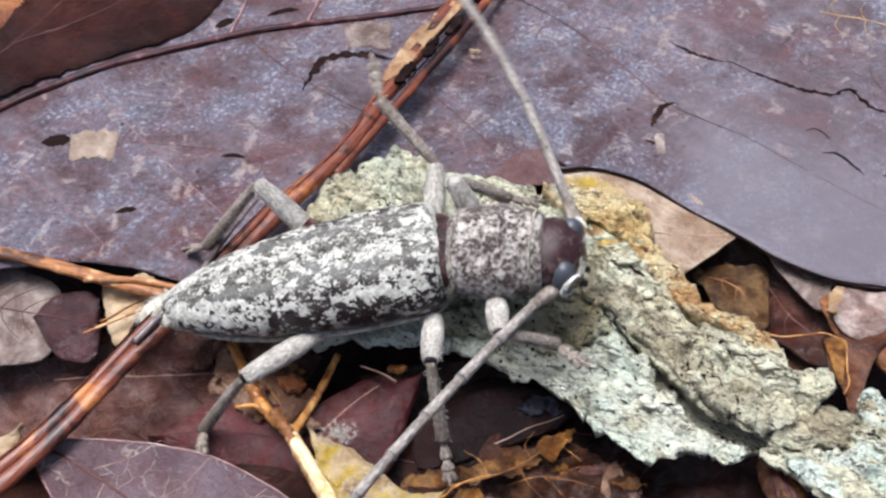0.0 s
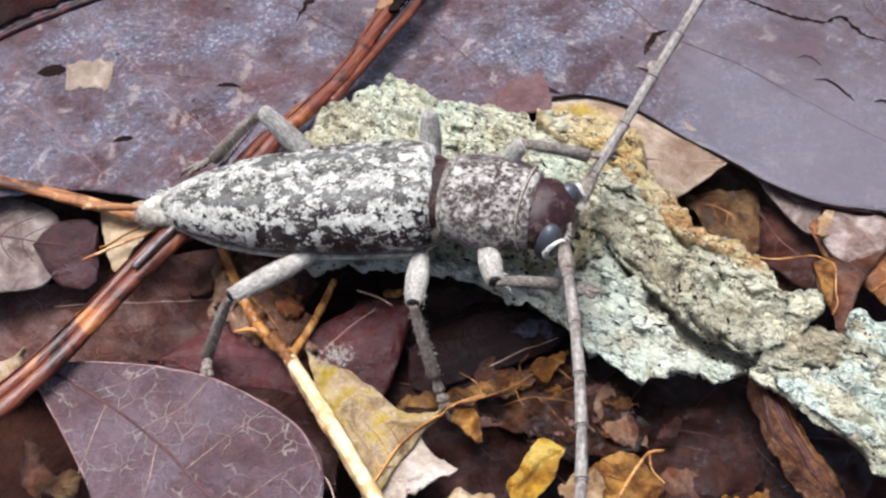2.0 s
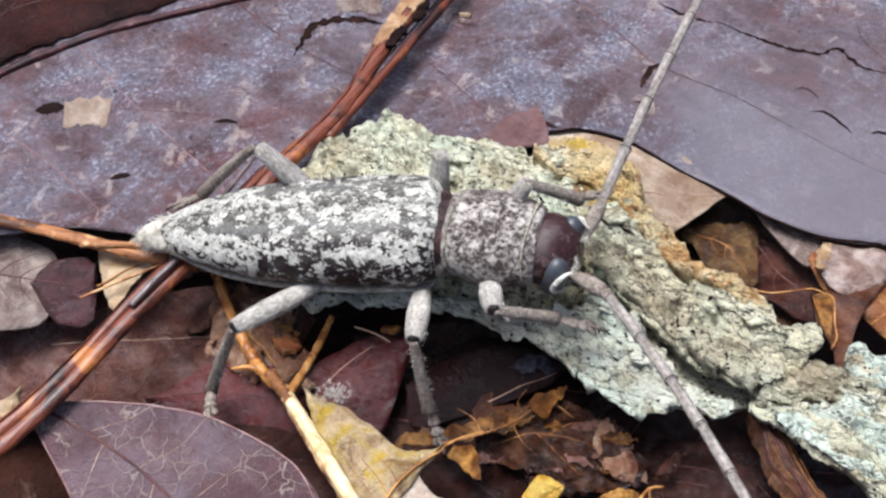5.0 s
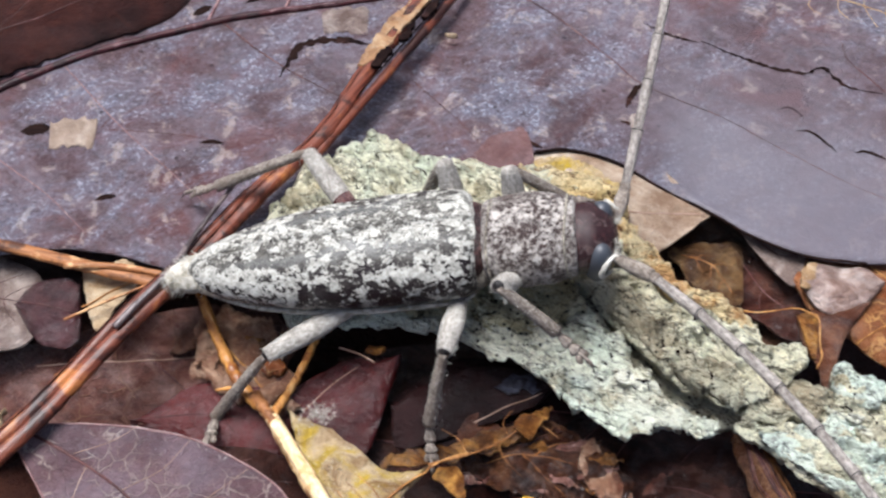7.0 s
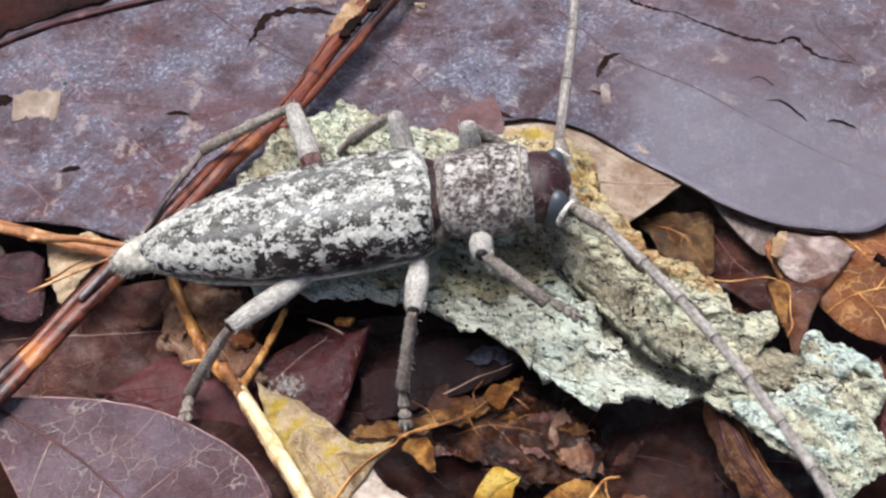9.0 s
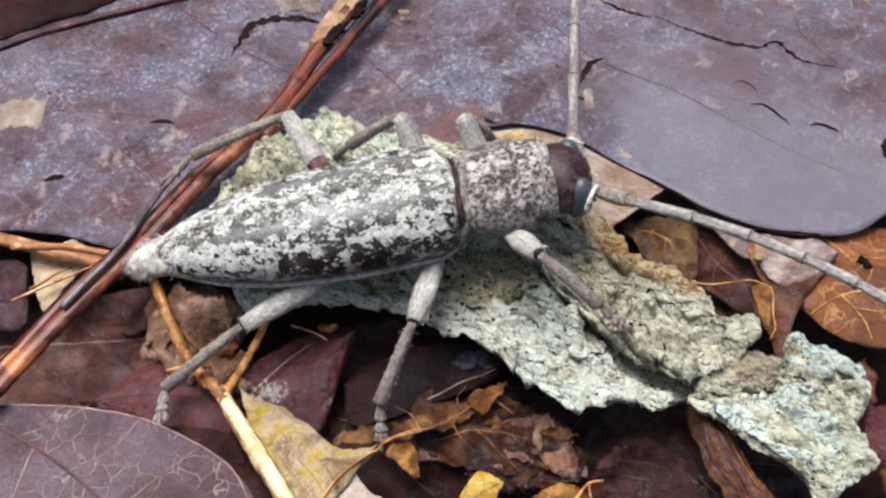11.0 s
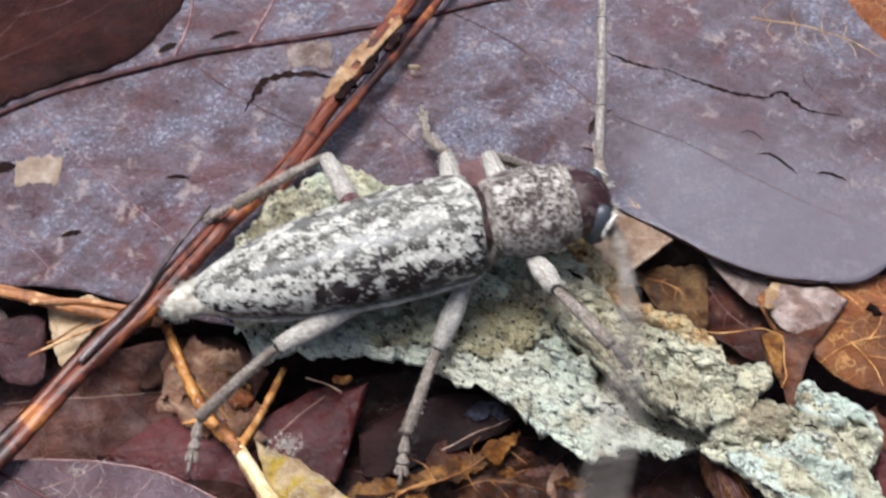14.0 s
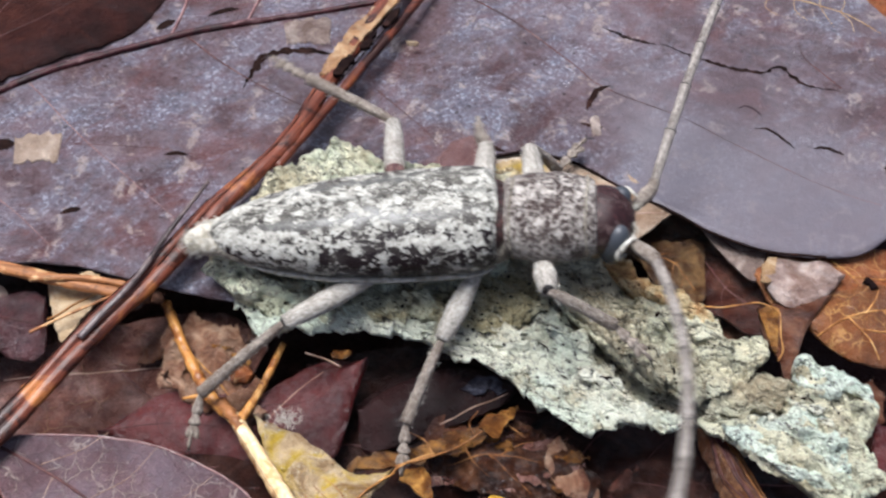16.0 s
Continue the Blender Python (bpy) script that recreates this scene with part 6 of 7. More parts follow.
    geo, face = slab([(14.4, -11.2), (16.0, -11.0), (18.4, -10.2), (19.8, -10.8), (20.4, -12.4)], [(14.4, -11.4), (15.4, -12.4), (16.8, -13.7), (18.6, -15.0), (20.4, -14.4)], 1.3, 0.5, 110, 50, 27.0, rough=0.45, ragged=0.5, layers=1.0)
    part("crust", geo, M_BARK_MINT, ob, "mint-green lichen crust")
    geo, face = slab([(19.4, -10.9), (20.6, -11.3), (21.6, -12.4), (21.5, -13.4), (22.2, -14.2)], [(19.4, -11.2), (19.7, -12.8), (20.4, -14.2), (21.2, -15.0), (22.2, -14.8)], 1.4, 0.5, 80, 30, 15.0, rough=0.4, ragged=0.45, layers=0.8)
    part("patch", geo, M_BARK_RIDGE, ob, "ochre-brown rough patch")


big_leaf()
leaves_back()
leaves_middle()
leaves_near()
litter_front()
scraps()
shreds()
rootlets()
needles()
bark()

# ---- the beetle's own movement ----
# seconds, elytra base x y z in mm, yaw, pitch, roll
BODY = [
    (0.0, -2.97, -1.97, 5.52, 5.1, -14.5, 0.5),
    (0.5, -3.68, -2.91, 5.52, -2.2, -14.3, 0.7),
    (1.0, -3.65, -3.01, 5.64, -2.8, -13.7, 0.2),
    (1.5, -3.39, -2.91, 5.67, -3.3, -13.5, 0.1),
    (2.0, -2.97, -3.23, 5.65, -5.5, -13.1, -0.1),
    (2.5, -2.78, -3.14, 5.68, -6.0, -12.7, -1.2),
    (3.0, -2.70, -3.22, 5.72, -6.4, -12.5, -1.3),
    (3.5, -2.77, -3.38, 5.72, -7.7, -12.4, -1.4),
    (4.0, -2.75, -3.49, 5.78, -7.6, -12.0, -2.2),
    (6.5, -0.86, -2.44, 5.37, -0.7, -8.4, 2.2),
    (7.0, 0.10, -2.37, 5.40, 1.0, -9.7, 0.6),
    (7.5, 0.34, -2.48, 5.43, 0.5, -10.1, -0.6),
    (8.0, -0.67, -2.37, 5.45, 1.2, -9.3, 1.4),
    (8.5, -0.83, -1.73, 5.50, 4.4, -9.6, -0.4),
    (11.0, 1.43, -1.48, 5.93, 8.8, -6.6, -0.1),
    (11.5, 1.75, -1.45, 5.69, 8.8, -7.2, 1.6),
    (12.0, 1.84, -1.20, 5.70, 9.8, -6.0, -0.4),
    (12.5, 1.87, -0.54, 5.74, 12.2, -5.6, 0.1),
    (13.0, 2.43, 0.06, 5.72, 15.1, -5.1, -0.1),
    (13.5, 2.77, 0.16, 5.78, 13.7, -4.4, 0.3),
    (14.0, 2.20, 0.40, 5.92, 13.0, -5.9, -2.5),
    (14.5, 0.93, -0.19, 5.66, 7.3, -6.4, -3.6),
    (15.0, 2.83, -0.82, 5.45, -0.1, -5.9, 2.2),
    (15.5, 2.20, -0.21, 5.36, 0.3, -6.0, 0.1),
    (16.0, 3.29, -0.82, 5.55, -1.3, -5.8, -2.2),
]
# seconds, azimuth and elevation of femur, tibia and tarsus in the body's space
GAIT = {
    "hind right": [
        (0, -143, 17, -179, -47, -78, 29),
        (0.5, -129, 24, -177, -55, -72, 27),
        (1, -130, 22, -174, -57, -69, 29),
        (1.5, -135, 15, -175, -56, -68, 30),
        (2, -134, 17, -168, -57, -66, 30),
        (2.5, -134, 15, -164, -58, -64, 29),
        (4, -131, 18, -164, -61, -64, 26),
        (6.5, -139, 15, -165, -51, -80, 22),
        (7, -150, 3, -165, -45, -84, 29),
        (7.5, -151, 8, -169, -47, -88, 22),
        (8.5, -143, 12, -169, -53, -89, 26),
        (11, -160, -5, -169, -30, -93, 17),
        (12, -161, -6, -169, -27, -100, 13),
        (12.5, -163, -6, -165, -27, -109, 9),
        (13, -166, -5, -171, -21, -114, -11),
        (13.5, -166, -6, -169, -22, -115, -10),
        (14, -160, 5, -170, -31, -116, -23),
        (14.5, -143, 18, -171, -45, -112, -29),
        (15, -141, 13, -153, -22, -110, -32),
        (15.5, -143, 8, -152, -29, -103, -27),
        (16, -151, -2, -151, -23, -104, -26),
    ],
    "middle right": [
        (0, -92, 18, -105, -61, -93, -38),
        (0.5, -85, 17, -94, -76, -77, -43),
        (1, -84, 16, -86, -73, -70, -52),
        (1.5, -86, 14, -89, -71, -70, -57),
        (2, -86, 13, -83, -70, -71, -58),
        (2.5, -87, 11, -90, -75, -70, -60),
        (4, -87, 11, -78, -76, -63, -63),
        (6.5, -95, 15, -118, -61, -88, -49),
        (7, -102, 13, -132, -61, -96, -48),
        (7.5, -104, 13, -132, -60, -98, -45),
        (8.5, -98, 13, -126, -59, -99, -49),
        (11, -119, -4, -136, -41, -104, -49),
        (12, -125, -17, -129, -24, -107, -44),
        (12.5, -126, -22, -129, -23, -111, -37),
        (13, -134, -23, -132, -23, -118, -32),
        (13.5, -134, -23, -133, -22, -113, -31),
        (14, -133, -25, -130, -25, -116, -30),
        (14.5, -114, -1, -122, -39, -105, -42),
        (15, -118, -15, -117, -22, -105, -32),
        (15.5, -117, -22, -114, -24, -100, -28),
        (16, -123, -23, -119, -26, -99, -31),
    ],
    "front right": [
        (0, -86, 21, 18, -54, -52, 11),
        (0.5, -69, 16, 35, -52, -23, 12),
        (1, -71, 12, 40, -50, -19, 6),
        (1.5, -73, 15, 26, -51, -12, -7),
        (2, -72, 18, 34, -45, -4, -18),
        (2.5, -73, 13, 31, -38, 8, -23),
        (4, -69, 18, 29, -39, 11, -29),
        (6.5, -100, 44, -2, -52, -29, -29),
        (7, -110, 49, -22, -50, -39, -36),
        (7.5, -104, 49, -22, -53, -14, -39),
        (8.5, -96, 41, -30, -42, -14, -46),
        (11, -69, 29, -38, -40, -29, -49),
        (12, -73, 32, -50, -32, -22, -50),
        (12.5, -76, 30, -55, -33, -31, -53),
        (13, -87, 28, -69, -19, -20, -64),
        (13.5, -87, 29, -65, -19, -17, -64),
        (14, -83, 18, -66, -7, -7, -68),
        (14.5, -71, 7, -49, -9, -18, -57),
        (15, -85, 31, -21, -37, -25, -42),
        (15.5, -78, 18, -1, -48, -35, -16),
        (16, -85, 26, -10, -38, -43, -21),
    ],
    "hind left": [
        (0, 139, 50, 185, -40, 151, -31),
        (0.5, 143, 56, 183, -44, 163, -28),
        (1, 146, 60, 181, -43, 172, -31),
        (1.5, 151, 58, 180, -43, 169, -30),
        (2, 156, 58, 177, -42, 176, -29),
        (2.5, 161, 59, 175, -42, 174, -32),
        (4, 163, 56, 177, -43, 174, -29),
        (6.5, 164, 43, 178, -38, 179, -27),
        (7, 125, 24, 184, -15, 162, -27),
        (7.5, 107, 19, 190, -5, 170, -26),
        (8.5, 100, 18, 187, -15, 211, -23),
        (11, 111, 18, 183, -14, 181, -40),
        (12, 111, 18, 182, -13, 156, -41),
        (12.5, 112, 21, 186, -16, 156, -45),
        (13, 112, 20, 186, -13, 156, -39),
        (13.5, 110, 18, 187, -13, 162, -40),
        (14, 102, 10, 193, -6, 164, -27),
        (14.5, 118, 23, 172, -3, 157, -24),
        (15, 99, 13, 179, 16, 182, 3),
        (15.5, 91, 9, 171, 10, 188, -12),
        (16, 92, 11, 150, 11, 144, 6),
    ],
    "middle left": [
        (0, 77, 21, 126, 34, 91, 22),
        (0.5, 79, 23, 100, -9, 90, 5),
        (1, 92, 10, 63, -99, 93, -46),
        (1.5, 91, 14, 133, -78, 99, -65),
        (2, 66, 66, 133, -73, 107, -71),
        (2.5, 63, 69, 125, -72, 108, -72),
        (4, 73, 68, 119, -69, 112, -70),
        (6.5, 1, 72, 105, -73, 99, -65),
        (7, 98, 66, 139, -63, 118, -57),
        (7.5, 107, 65, 138, -52, 131, -51),
        (8.5, 91, 58, 150, -45, 146, -53),
        (11, 108, 52, 153, -44, 136, -48),
        (12, 108, 47, 154, -42, 137, -49),
        (12.5, 103, 44, 148, -44, 135, -46),
        (13, 104, 42, 146, -47, 140, -48),
        (13.5, 108, 42, 145, -48, 145, -46),
        (14, 82, 8, 98, -30, 85, 0),
        (14.5, 87, 7, 90, -27, 82, 10),
        (15, 106, -3, 115, -26, 86, 16),
        (15.5, 98, -9, 112, -22, 89, 20),
        (16, 85, 10, 100, -38, 94, -8),
    ],
    "front left": [
        (0, -60, 114, 18, -56, 17, -45),
        (0.5, -70, 103, 15, -48, 30, -56),
        (1, 7, 58, 20, -39, 44, -57),
        (1.5, 1, 51, 17, -39, 36, -50),
        (2, 6, 56, 23, -41, 44, -43),
        (2.5, 6, 57, 25, -44, 48, -39),
        (4, 1, 53, 36, -44, 56, -39),
        (6.5, 62, 76, 6, -54, 35, -49),
        (7, 92, 72, 7, -54, 22, -44),
        (7.5, 96, 69, 20, -62, 14, -41),
        (8.5, 55, 76, 7, -60, 2, -53),
        (11, 110, 58, 45, -64, -8, -45),
        (12, 92, 12, 16, -38, 19, -19),
        (12.5, 95, 15, 16, -49, 5, -22),
        (13, 97, 21, 14, -58, -7, -26),
        (13.5, 102, 25, 22, -58, -19, -27),
        (14, 94, 7, 17, -49, -15, -6),
        (14.5, 85, 7, -6, -38, 31, -4),
        (15, 95, 16, 17, -59, 48, 3),
        (15.5, 91, 10, 21, -59, 37, 9),
        (16, 94, 16, 44, -61, 44, 13),
    ],
}
# seconds, azimuth and elevation of the scape, of the first and of the last flagellum segment
FEEL = {
    "right": [
        (0, -152, 1, -130, 20, -123, 13),
        (0.5, -135, 1, -125, 21, -112, 12),
        (1, -101, 18, -99, 19, -111, 16),
        (1.5, -87, -12, -83, 12, -107, 2),
        (2, -79, 15, -77, 11, -98, 1),
        (2.5, -66, 12, -68, 14, -92, 2),
        (3.5, -55, 20, -61, 13, -87, 0),
        (4, -47, 8, -60, 12, -80, 0),
        (6.5, -36, 18, -54, 12, -66, -2),
        (7, -38, 1, -53, 13, -73, -3),
        (7.5, -43, 5, -51, 14, -75, -2),
        (8.5, -52, 3, -66, 12, -82, 0),
        (11, -48, 18, -36, 11, -63, -6),
        (12, -37, 11, -49, 12, -76, -6),
        (12.5, -50, 14, -63, 10, -74, -3),
        (13, -46, 17, -48, 19, -86, -7),
        (13.5, -46, 13, -36, 15, -84, -11),
        (13.8, -46, 13, -42, 15, -97, -6),
        (14, -88, -22, -103, 24, -125, 17),
        (14.2, -140, 0, -148, 22, -116, 14),
        (14.5, -149, 3, -146, 22, -111, 13),
        (15, -66, 36, -101, 20, -98, 15),
        (15.5, -87, 22, -97, 22, -119, 17),
        (16, -58, 17, -81, 28, -111, 17),
    ],
    "left": [
        (0, 99, 0, 98, 18, 124, 8),
        (0.5, 95, -25, 71, 17, 99, 12),
        (1, 89, -35, 70, 19, 82, 10),
        (1.5, 80, -31, 64, 19, 74, 10),
        (2, 79, -16, 57, 18, 62, 9),
        (2.5, 58, -8, 57, 18, 61, 8),
        (3.5, 63, -3, 64, 18, 55, 7),
        (4, 64, 15, 63, 18, 54, 6),
        (6.5, 74, -16, 77, 20, 78, 10),
        (7, 72, -8, 71, 19, 74, 10),
        (7.5, 71, -17, 76, 19, 63, 8),
        (8.5, 87, -7, 69, 19, 84, 10),
        (11, 89, -18, 75, 20, 79, 10),
        (12, 85, -4, 72, 20, 75, 10),
        (12.5, 93, -12, 76, 20, 84, 10),
        (13, 103, 18, 75, 19, 91, 9),
        (13.5, 99, 0, 72, 19, 90, 9),
        (14, 77, -11, 69, 20, 75, 10),
        (14.5, 71, 3, 69, 20, 73, 10),
        (15, 53, 24, 73, 19, 63, 9),
        (15.5, 40, -4, 61, 19, 60, 9),
        (16, 54, -11, 69, 19, 61, 9),
    ],
}
# seconds, turn and nod of the pronotum, turn and nod of the head on it
NOD = [(0, -9, 7, -7, 8), (1, -10, 8, -8, 10), (2, -9, 8, -8, 9), (4, -9, 8, -7, 8), (6.5, -3, 2, -4, 9), (8, -2, 2, -3, 9), (8.5, -3, 3, -4, 11),
       (11, 0, 1, 2, 8), (12, 1, 1, 2, 5), (13.5, 1, 0, 0, 3), (14, -2, 3, -5, 14), (14.5, -3, 3, -6, 14), (16, -2, 3, -5, 13)]

# ---- beetle ----
# leg lengths of femur, tibia, tarsus and the hips of the right side, in mm; the feelers' segments
LIMB = {"hind": (6.7, 6.0, 3.0), "middle": (4.7, 4.8, 2.8), "front": (4.4, 4.2, 2.6)}
HIP = {"hind": (-6.0, -1.6, -1.7), "middle": (-1.2, -1.7, -1.8), "front": (2.0, -1.3, -1.8)}
FEELER = (2.4, 0.5, 3.2, 3.0, 2.8, 2.7, 2.6, 2.5, 2.4, 2.3, 2.6)
WAIST, NECK = Vector((0.3, 0.0, -0.3)), Vector((4.7, 0.0, 0.0))


def back_profile(x):
    """Half width and half height of the trunk at x."""
    if x < 0:
        u = min(1.0, -x / 16.4)
        return max(0.25, 3.15 * (1 - u ** 3.0) ** 0.62 * (1 + 0.05 * math.sin(u * 3))), max(0.25, 2.35 * (1 - u ** 3.2) ** 0.6)
    return 2.6 * (1 - ((x - 2.5) / 5.5) ** 2 * 0.35), 2.2 * (1 - ((x - 2.5) / 5.5) ** 2 * 0.3)


def elytron(side):
    """One wing case: a curved shell from the seam down over the flank."""
    nx, na, verts, faces = 70, 22, [], []
    for shell in (0.0, 0.16):
        for i in range(nx):
            x = -0.02 - 16.3 * (i / (nx - 1)) ** 0.92
            a, b = back_profile(min(x, -0.01))
            shoulder = 1 - 0.16 * max(0.0, (x + 1.77) / 1.75) ** 2 - 0.42 * max(0.0, (x + 0.52) / 0.5) ** 2
            for j in range(na):
                w = radians(90 - (119.6 * j / (na - 1)))
                r = 1 + 0.012 * ripple(x, w * 3, 0.9, side)
                y = (a - shell) * math.cos(w) * r * shoulder
                z = (b - shell) * math.sin(w) * r * (0.6 + 0.4 * shoulder) - 0.012 * max(0, 1 - j / 1.0)
                verts.append((x, side * (max(0.0, y) if j < na - 3 else y), z))
    top = nx * na
    for i in range(nx - 1):
        for j in range(na - 1):
            q = (i * na + j, (i + 1) * na + j, (i + 1) * na + j + 1, i * na + j + 1)
            q = q if side > 0 else q[::-1]
            faces += [q[::-1], tuple(k + top for k in q)]
    ring = [i * na for i in range(nx)] + [(nx - 1) * na + j for j in range(1, na)] + [i * na + na - 1 for i in range(nx - 2, -1, -1)] + list(range(na - 2, 0, -1))
    for a, b in zip(ring, ring[1:] + ring[:1]):
        faces.append((a, b, b + top, a + top))
    return verts, faces


def lathe(stations, n=28, squash=1.0, lump=0.02, seed=0.0):
    """A rounded body through stations of x, half width, half height, centre height."""
    verts, faces = [], []
    for x, a, b, zc in stations:
        for k in range(n):
            w = 2 * math.pi * k / n
            r = 1 + lump * noise.noise(Vector((x * 1.3 + seed, math.cos(w) * 2, math.sin(w) * 2)))
            verts.append((x, a * math.cos(w) * r, zc + b * math.sin(w) * r))
    for i in range(len(stations) - 1):
        for k in range(n):
            p, q = i * n + k, i * n + (k + 1) % n
            faces.append((p, p + n, q + n, q))
    faces += [tuple(range(n)), tuple(range(len(stations) * n - 1, (len(stations) - 1) * n - 1, -1))]
    return verts, faces


def smooth_stations(keys, n):
    xs = np.linspace(0, 1, n)
    s = np.linspace(0, 1, len(keys))
    k = np.array(keys, float)
    c = spline([(a, b, c) for a, b, c, _ in keys], n)
    return [(c[i, 0], max(0.03, c[i, 1]), max(0.03, c[i, 2]), float(np.interp(xs[i], s, k[:, 3]))) for i in range(n)]


def hairs(points, normals, length, radius, count, seed, lean=(0.0, 0.0, 0.0)):
    """Many fine tapering bristles."""
    rnd = random.Random(seed)
    geos = []
    for _ in range(count):
        i = rnd.randrange(len(points))
        p, d = Vector(points[i]), Vector(normals[i]) + Vector(lean) + Vector((rnd.gauss(0, 0.3), rnd.gauss(0, 0.3), rnd.gauss(0, 0.3)))
        d.normalize()
        ln = length * rnd.uniform(0.5, 1.2)
        e = p + d * ln
        geos.append(tube([p, p + d * ln * 0.5 + Vector((0, 0, -0.04)), e + Vector((0, 0, -0.12 * ln))], [radius, radius * 0.7, radius * 0.15], 3, caps=False))
    return joined(*geos)


def limb_hairs(length, radius, count, seed, hair=0.28):
    rnd = random.Random(seed)
    pts, nrm = [], []
    for _ in range(count):
        a, x = rnd.uniform(0, 6.283), rnd.uniform(0.1, 1.0) * length
        pts.append((x, radius * math.cos(a), radius * math.sin(a)))
        nrm.append((0.6, math.cos(a), math.sin(a)))
    return hairs(pts, nrm, hair, 0.014, count, seed)


def bar(length, radii, sides=12, bend=0.0, flat=1.0):
    n = 22
    s = np.linspace(0, 1, len(radii))
    pts = [(length * u, 0.0, bend * math.sin(u * math.pi)) for u in np.linspace(0, 1, n)]
    return tube(pts, [float(np.interp(u, s, radii)) * (1 + 0.03 * ripple(u * 9, length, 1.0, length)) for u in np.linspace(0, 1, n)], sides, flat)


def foot(length):
    """Tarsus: two cone-shaped pads, a third split in two lobes, and a slim curved claw joint."""
    geos, x = [], 0.0
    for ln, a, w in ((0.36, 0.16, 0.33), (0.20, 0.18, 0.38)):
        l = ln * length
        geos.append(tube([(x, 0, 0), (x + l * 0.35, 0, 0.02), (x + l * 0.8, 0, 0.0), (x + l * 1.0, 0, -0.04), (x + l * 1.1, 0, -0.07)], [a * 0.8, a * 1.25, w, w * 0.95, w * 0.55], 12, 0.6))
        x += l
    for s in (1, -1):
        geos.append(tube([(x, s * 0.05, 0), (x + 0.10 * length, s * 0.15, 0.0), (x + 0.2 * length, s * 0.25, -0.04), (x + 0.25 * length, s * 0.27, -0.07)], [0.12, 0.2, 0.21, 0.1], 10, 0.6))
    geos.append(tube([(x, 0, 0.06), (x + 0.2 * length, 0, 0.12), (x + 0.36 * length, 0, 0.1), (x + 0.44 * length, 0, 0.02)], [0.07, 0.10, 0.13, 0.10], 8))
    return joined(*geos), length


def build_beetle():
    beetle = tagged(new("beetle"), "long-horned beetle with mottled black and white wing cases", "beetle")
    parts = {}
    part("elytron", elytron(1), M_ELYTRA, beetle, "wing case mottled white, grey and black")
    part("elytron", elytron(-1), M_ELYTRA, beetle, "wing case mottled white, grey and black")
    for s in (1, -1):
        hem = []
        for x in np.linspace(-15.6, -0.4, 60):
            a, b = back_profile(min(x, -0.01))
            a *= 1 - 0.2 * max(0.0, (x + 1.6) / 1.2) ** 2
            hem.append((x, s * a * 0.89, -0.56 * b - 0.08 + 0.03 * ripple(x, s, 0.7, 3)))
        part("hem", tube(hem, [0.18 * min(1.0, 0.3 + 0.05 * k, 0.4 + 0.05 * (59 - k)) for k in range(60)], 8, 0.8), M_TAIL, beetle, "pale furred hem of the wing case")
    belly = smooth_stations([(-16.8, 0.5, 0.4, -0.2), (-14.4, 1.6, 1.0, -0.4), (-10, 2.35, 1.5, -0.6), (-4, 2.6, 1.7, -0.7), (-0.5, 2.5, 1.75, -0.6), (0.6, 2.0, 1.5, -0.5)], 40)
    part("mesothorax", lathe(smooth_stations([(-1.2, 2.2, 1.5, 0.0), (-0.3, 2.3, 1.75, 0.0), (0.3, 2.0, 1.6, -0.05), (1.0, 1.6, 1.3, -0.1)], 14), 24), M_SCUT, beetle, "rust-brown thorax between wing cases and pronotum")
    part("abdomen", lathe(belly, 28, lump=0.03), M_BELLY, beetle, "grey-furred underside")
    tail = smooth_stations([(-14.6, 1.2, 0.8, -0.1), (-16.0, 1.15, 0.75, -0.2), (-17.1, 0.8, 0.5, -0.35), (-17.7, 0.15, 0.1, -0.4)], 16)
    tip = part("tail_tip", lathe(tail, 20, lump=0.08), M_TAIL, beetle, "pale furry tip of the abdomen")
    rnd = random.Random(5)
    pts, nrm = [], []
    for x, a, b, zc in tail[3:]:
        for _ in range(20):
            w = rnd.uniform(0, 6.283)
            pts.append((x, a * math.cos(w), zc + b * math.sin(w)))
            nrm.append((-1.0, math.cos(w) * 0.7, math.sin(w) * 0.7))
    part("hair", hairs(pts, nrm, 0.42, 0.016, 300, 6), M_HAIR, tip, "fringe of whitish hair")
    pts, nrm = [], []
    for i in range(90):
        x = -16.5 + 16 * rnd.random()
        a, b = back_profile(x)
        for s in (1, -1):
            pts.append((x, s * a * 0.9, -0.45 * b))
            nrm.append((-1.4, s * 0.8, -0.4))
    part("hair", hairs(pts, nrm, 0.26, 0.01, 320, 7), M_HAIR, beetle, "short whitish hair along the flank")
    pr = smooth_stations([(0.12, 1.5, 1.3, -0.1), (0.28, 2.15, 1.85, -0.1), (1.4, 2.5, 2.12, -0.1), (2.6, 2.66, 2.2, -0.1), (3.8, 2.5, 2.1, -0.12), (4.6, 2.28, 1.95, -0.15), (5.0, 2.1, 1.8, -0.15), (5.1, 1.4, 1.2, -0.15)], 40)
    pr = [(x - WAIST.x, a, b, c - WAIST.z) for x, a, b, c in pr]
    pro = part("pronotum", lathe(pr, 36, lump=0.035, seed=3), M_PRONOTUM, beetle, "brown mottled pronotum")
    parts["chest"] = pro
    for x, r in ((0.25, 1.03), (4.25, 1.03)):
        a, b = np.interp(x, [s[0] for s in pr], [s[1] for s in pr]), np.interp(x, [s[0] for s in pr], [s[2] for s in pr])
        ring = [(x + 0.12 * math.sin(w * 2), a * math.cos(w) * r * 0.985, 0.18 + b * math.sin(w) * r * 0.985) for w in np.linspace(-0.5, math.pi + 0.5, 40)]
        part("collar", tube(ring, [0.07] * 40, 6), M_BELLY, pro, "pale raised rim")
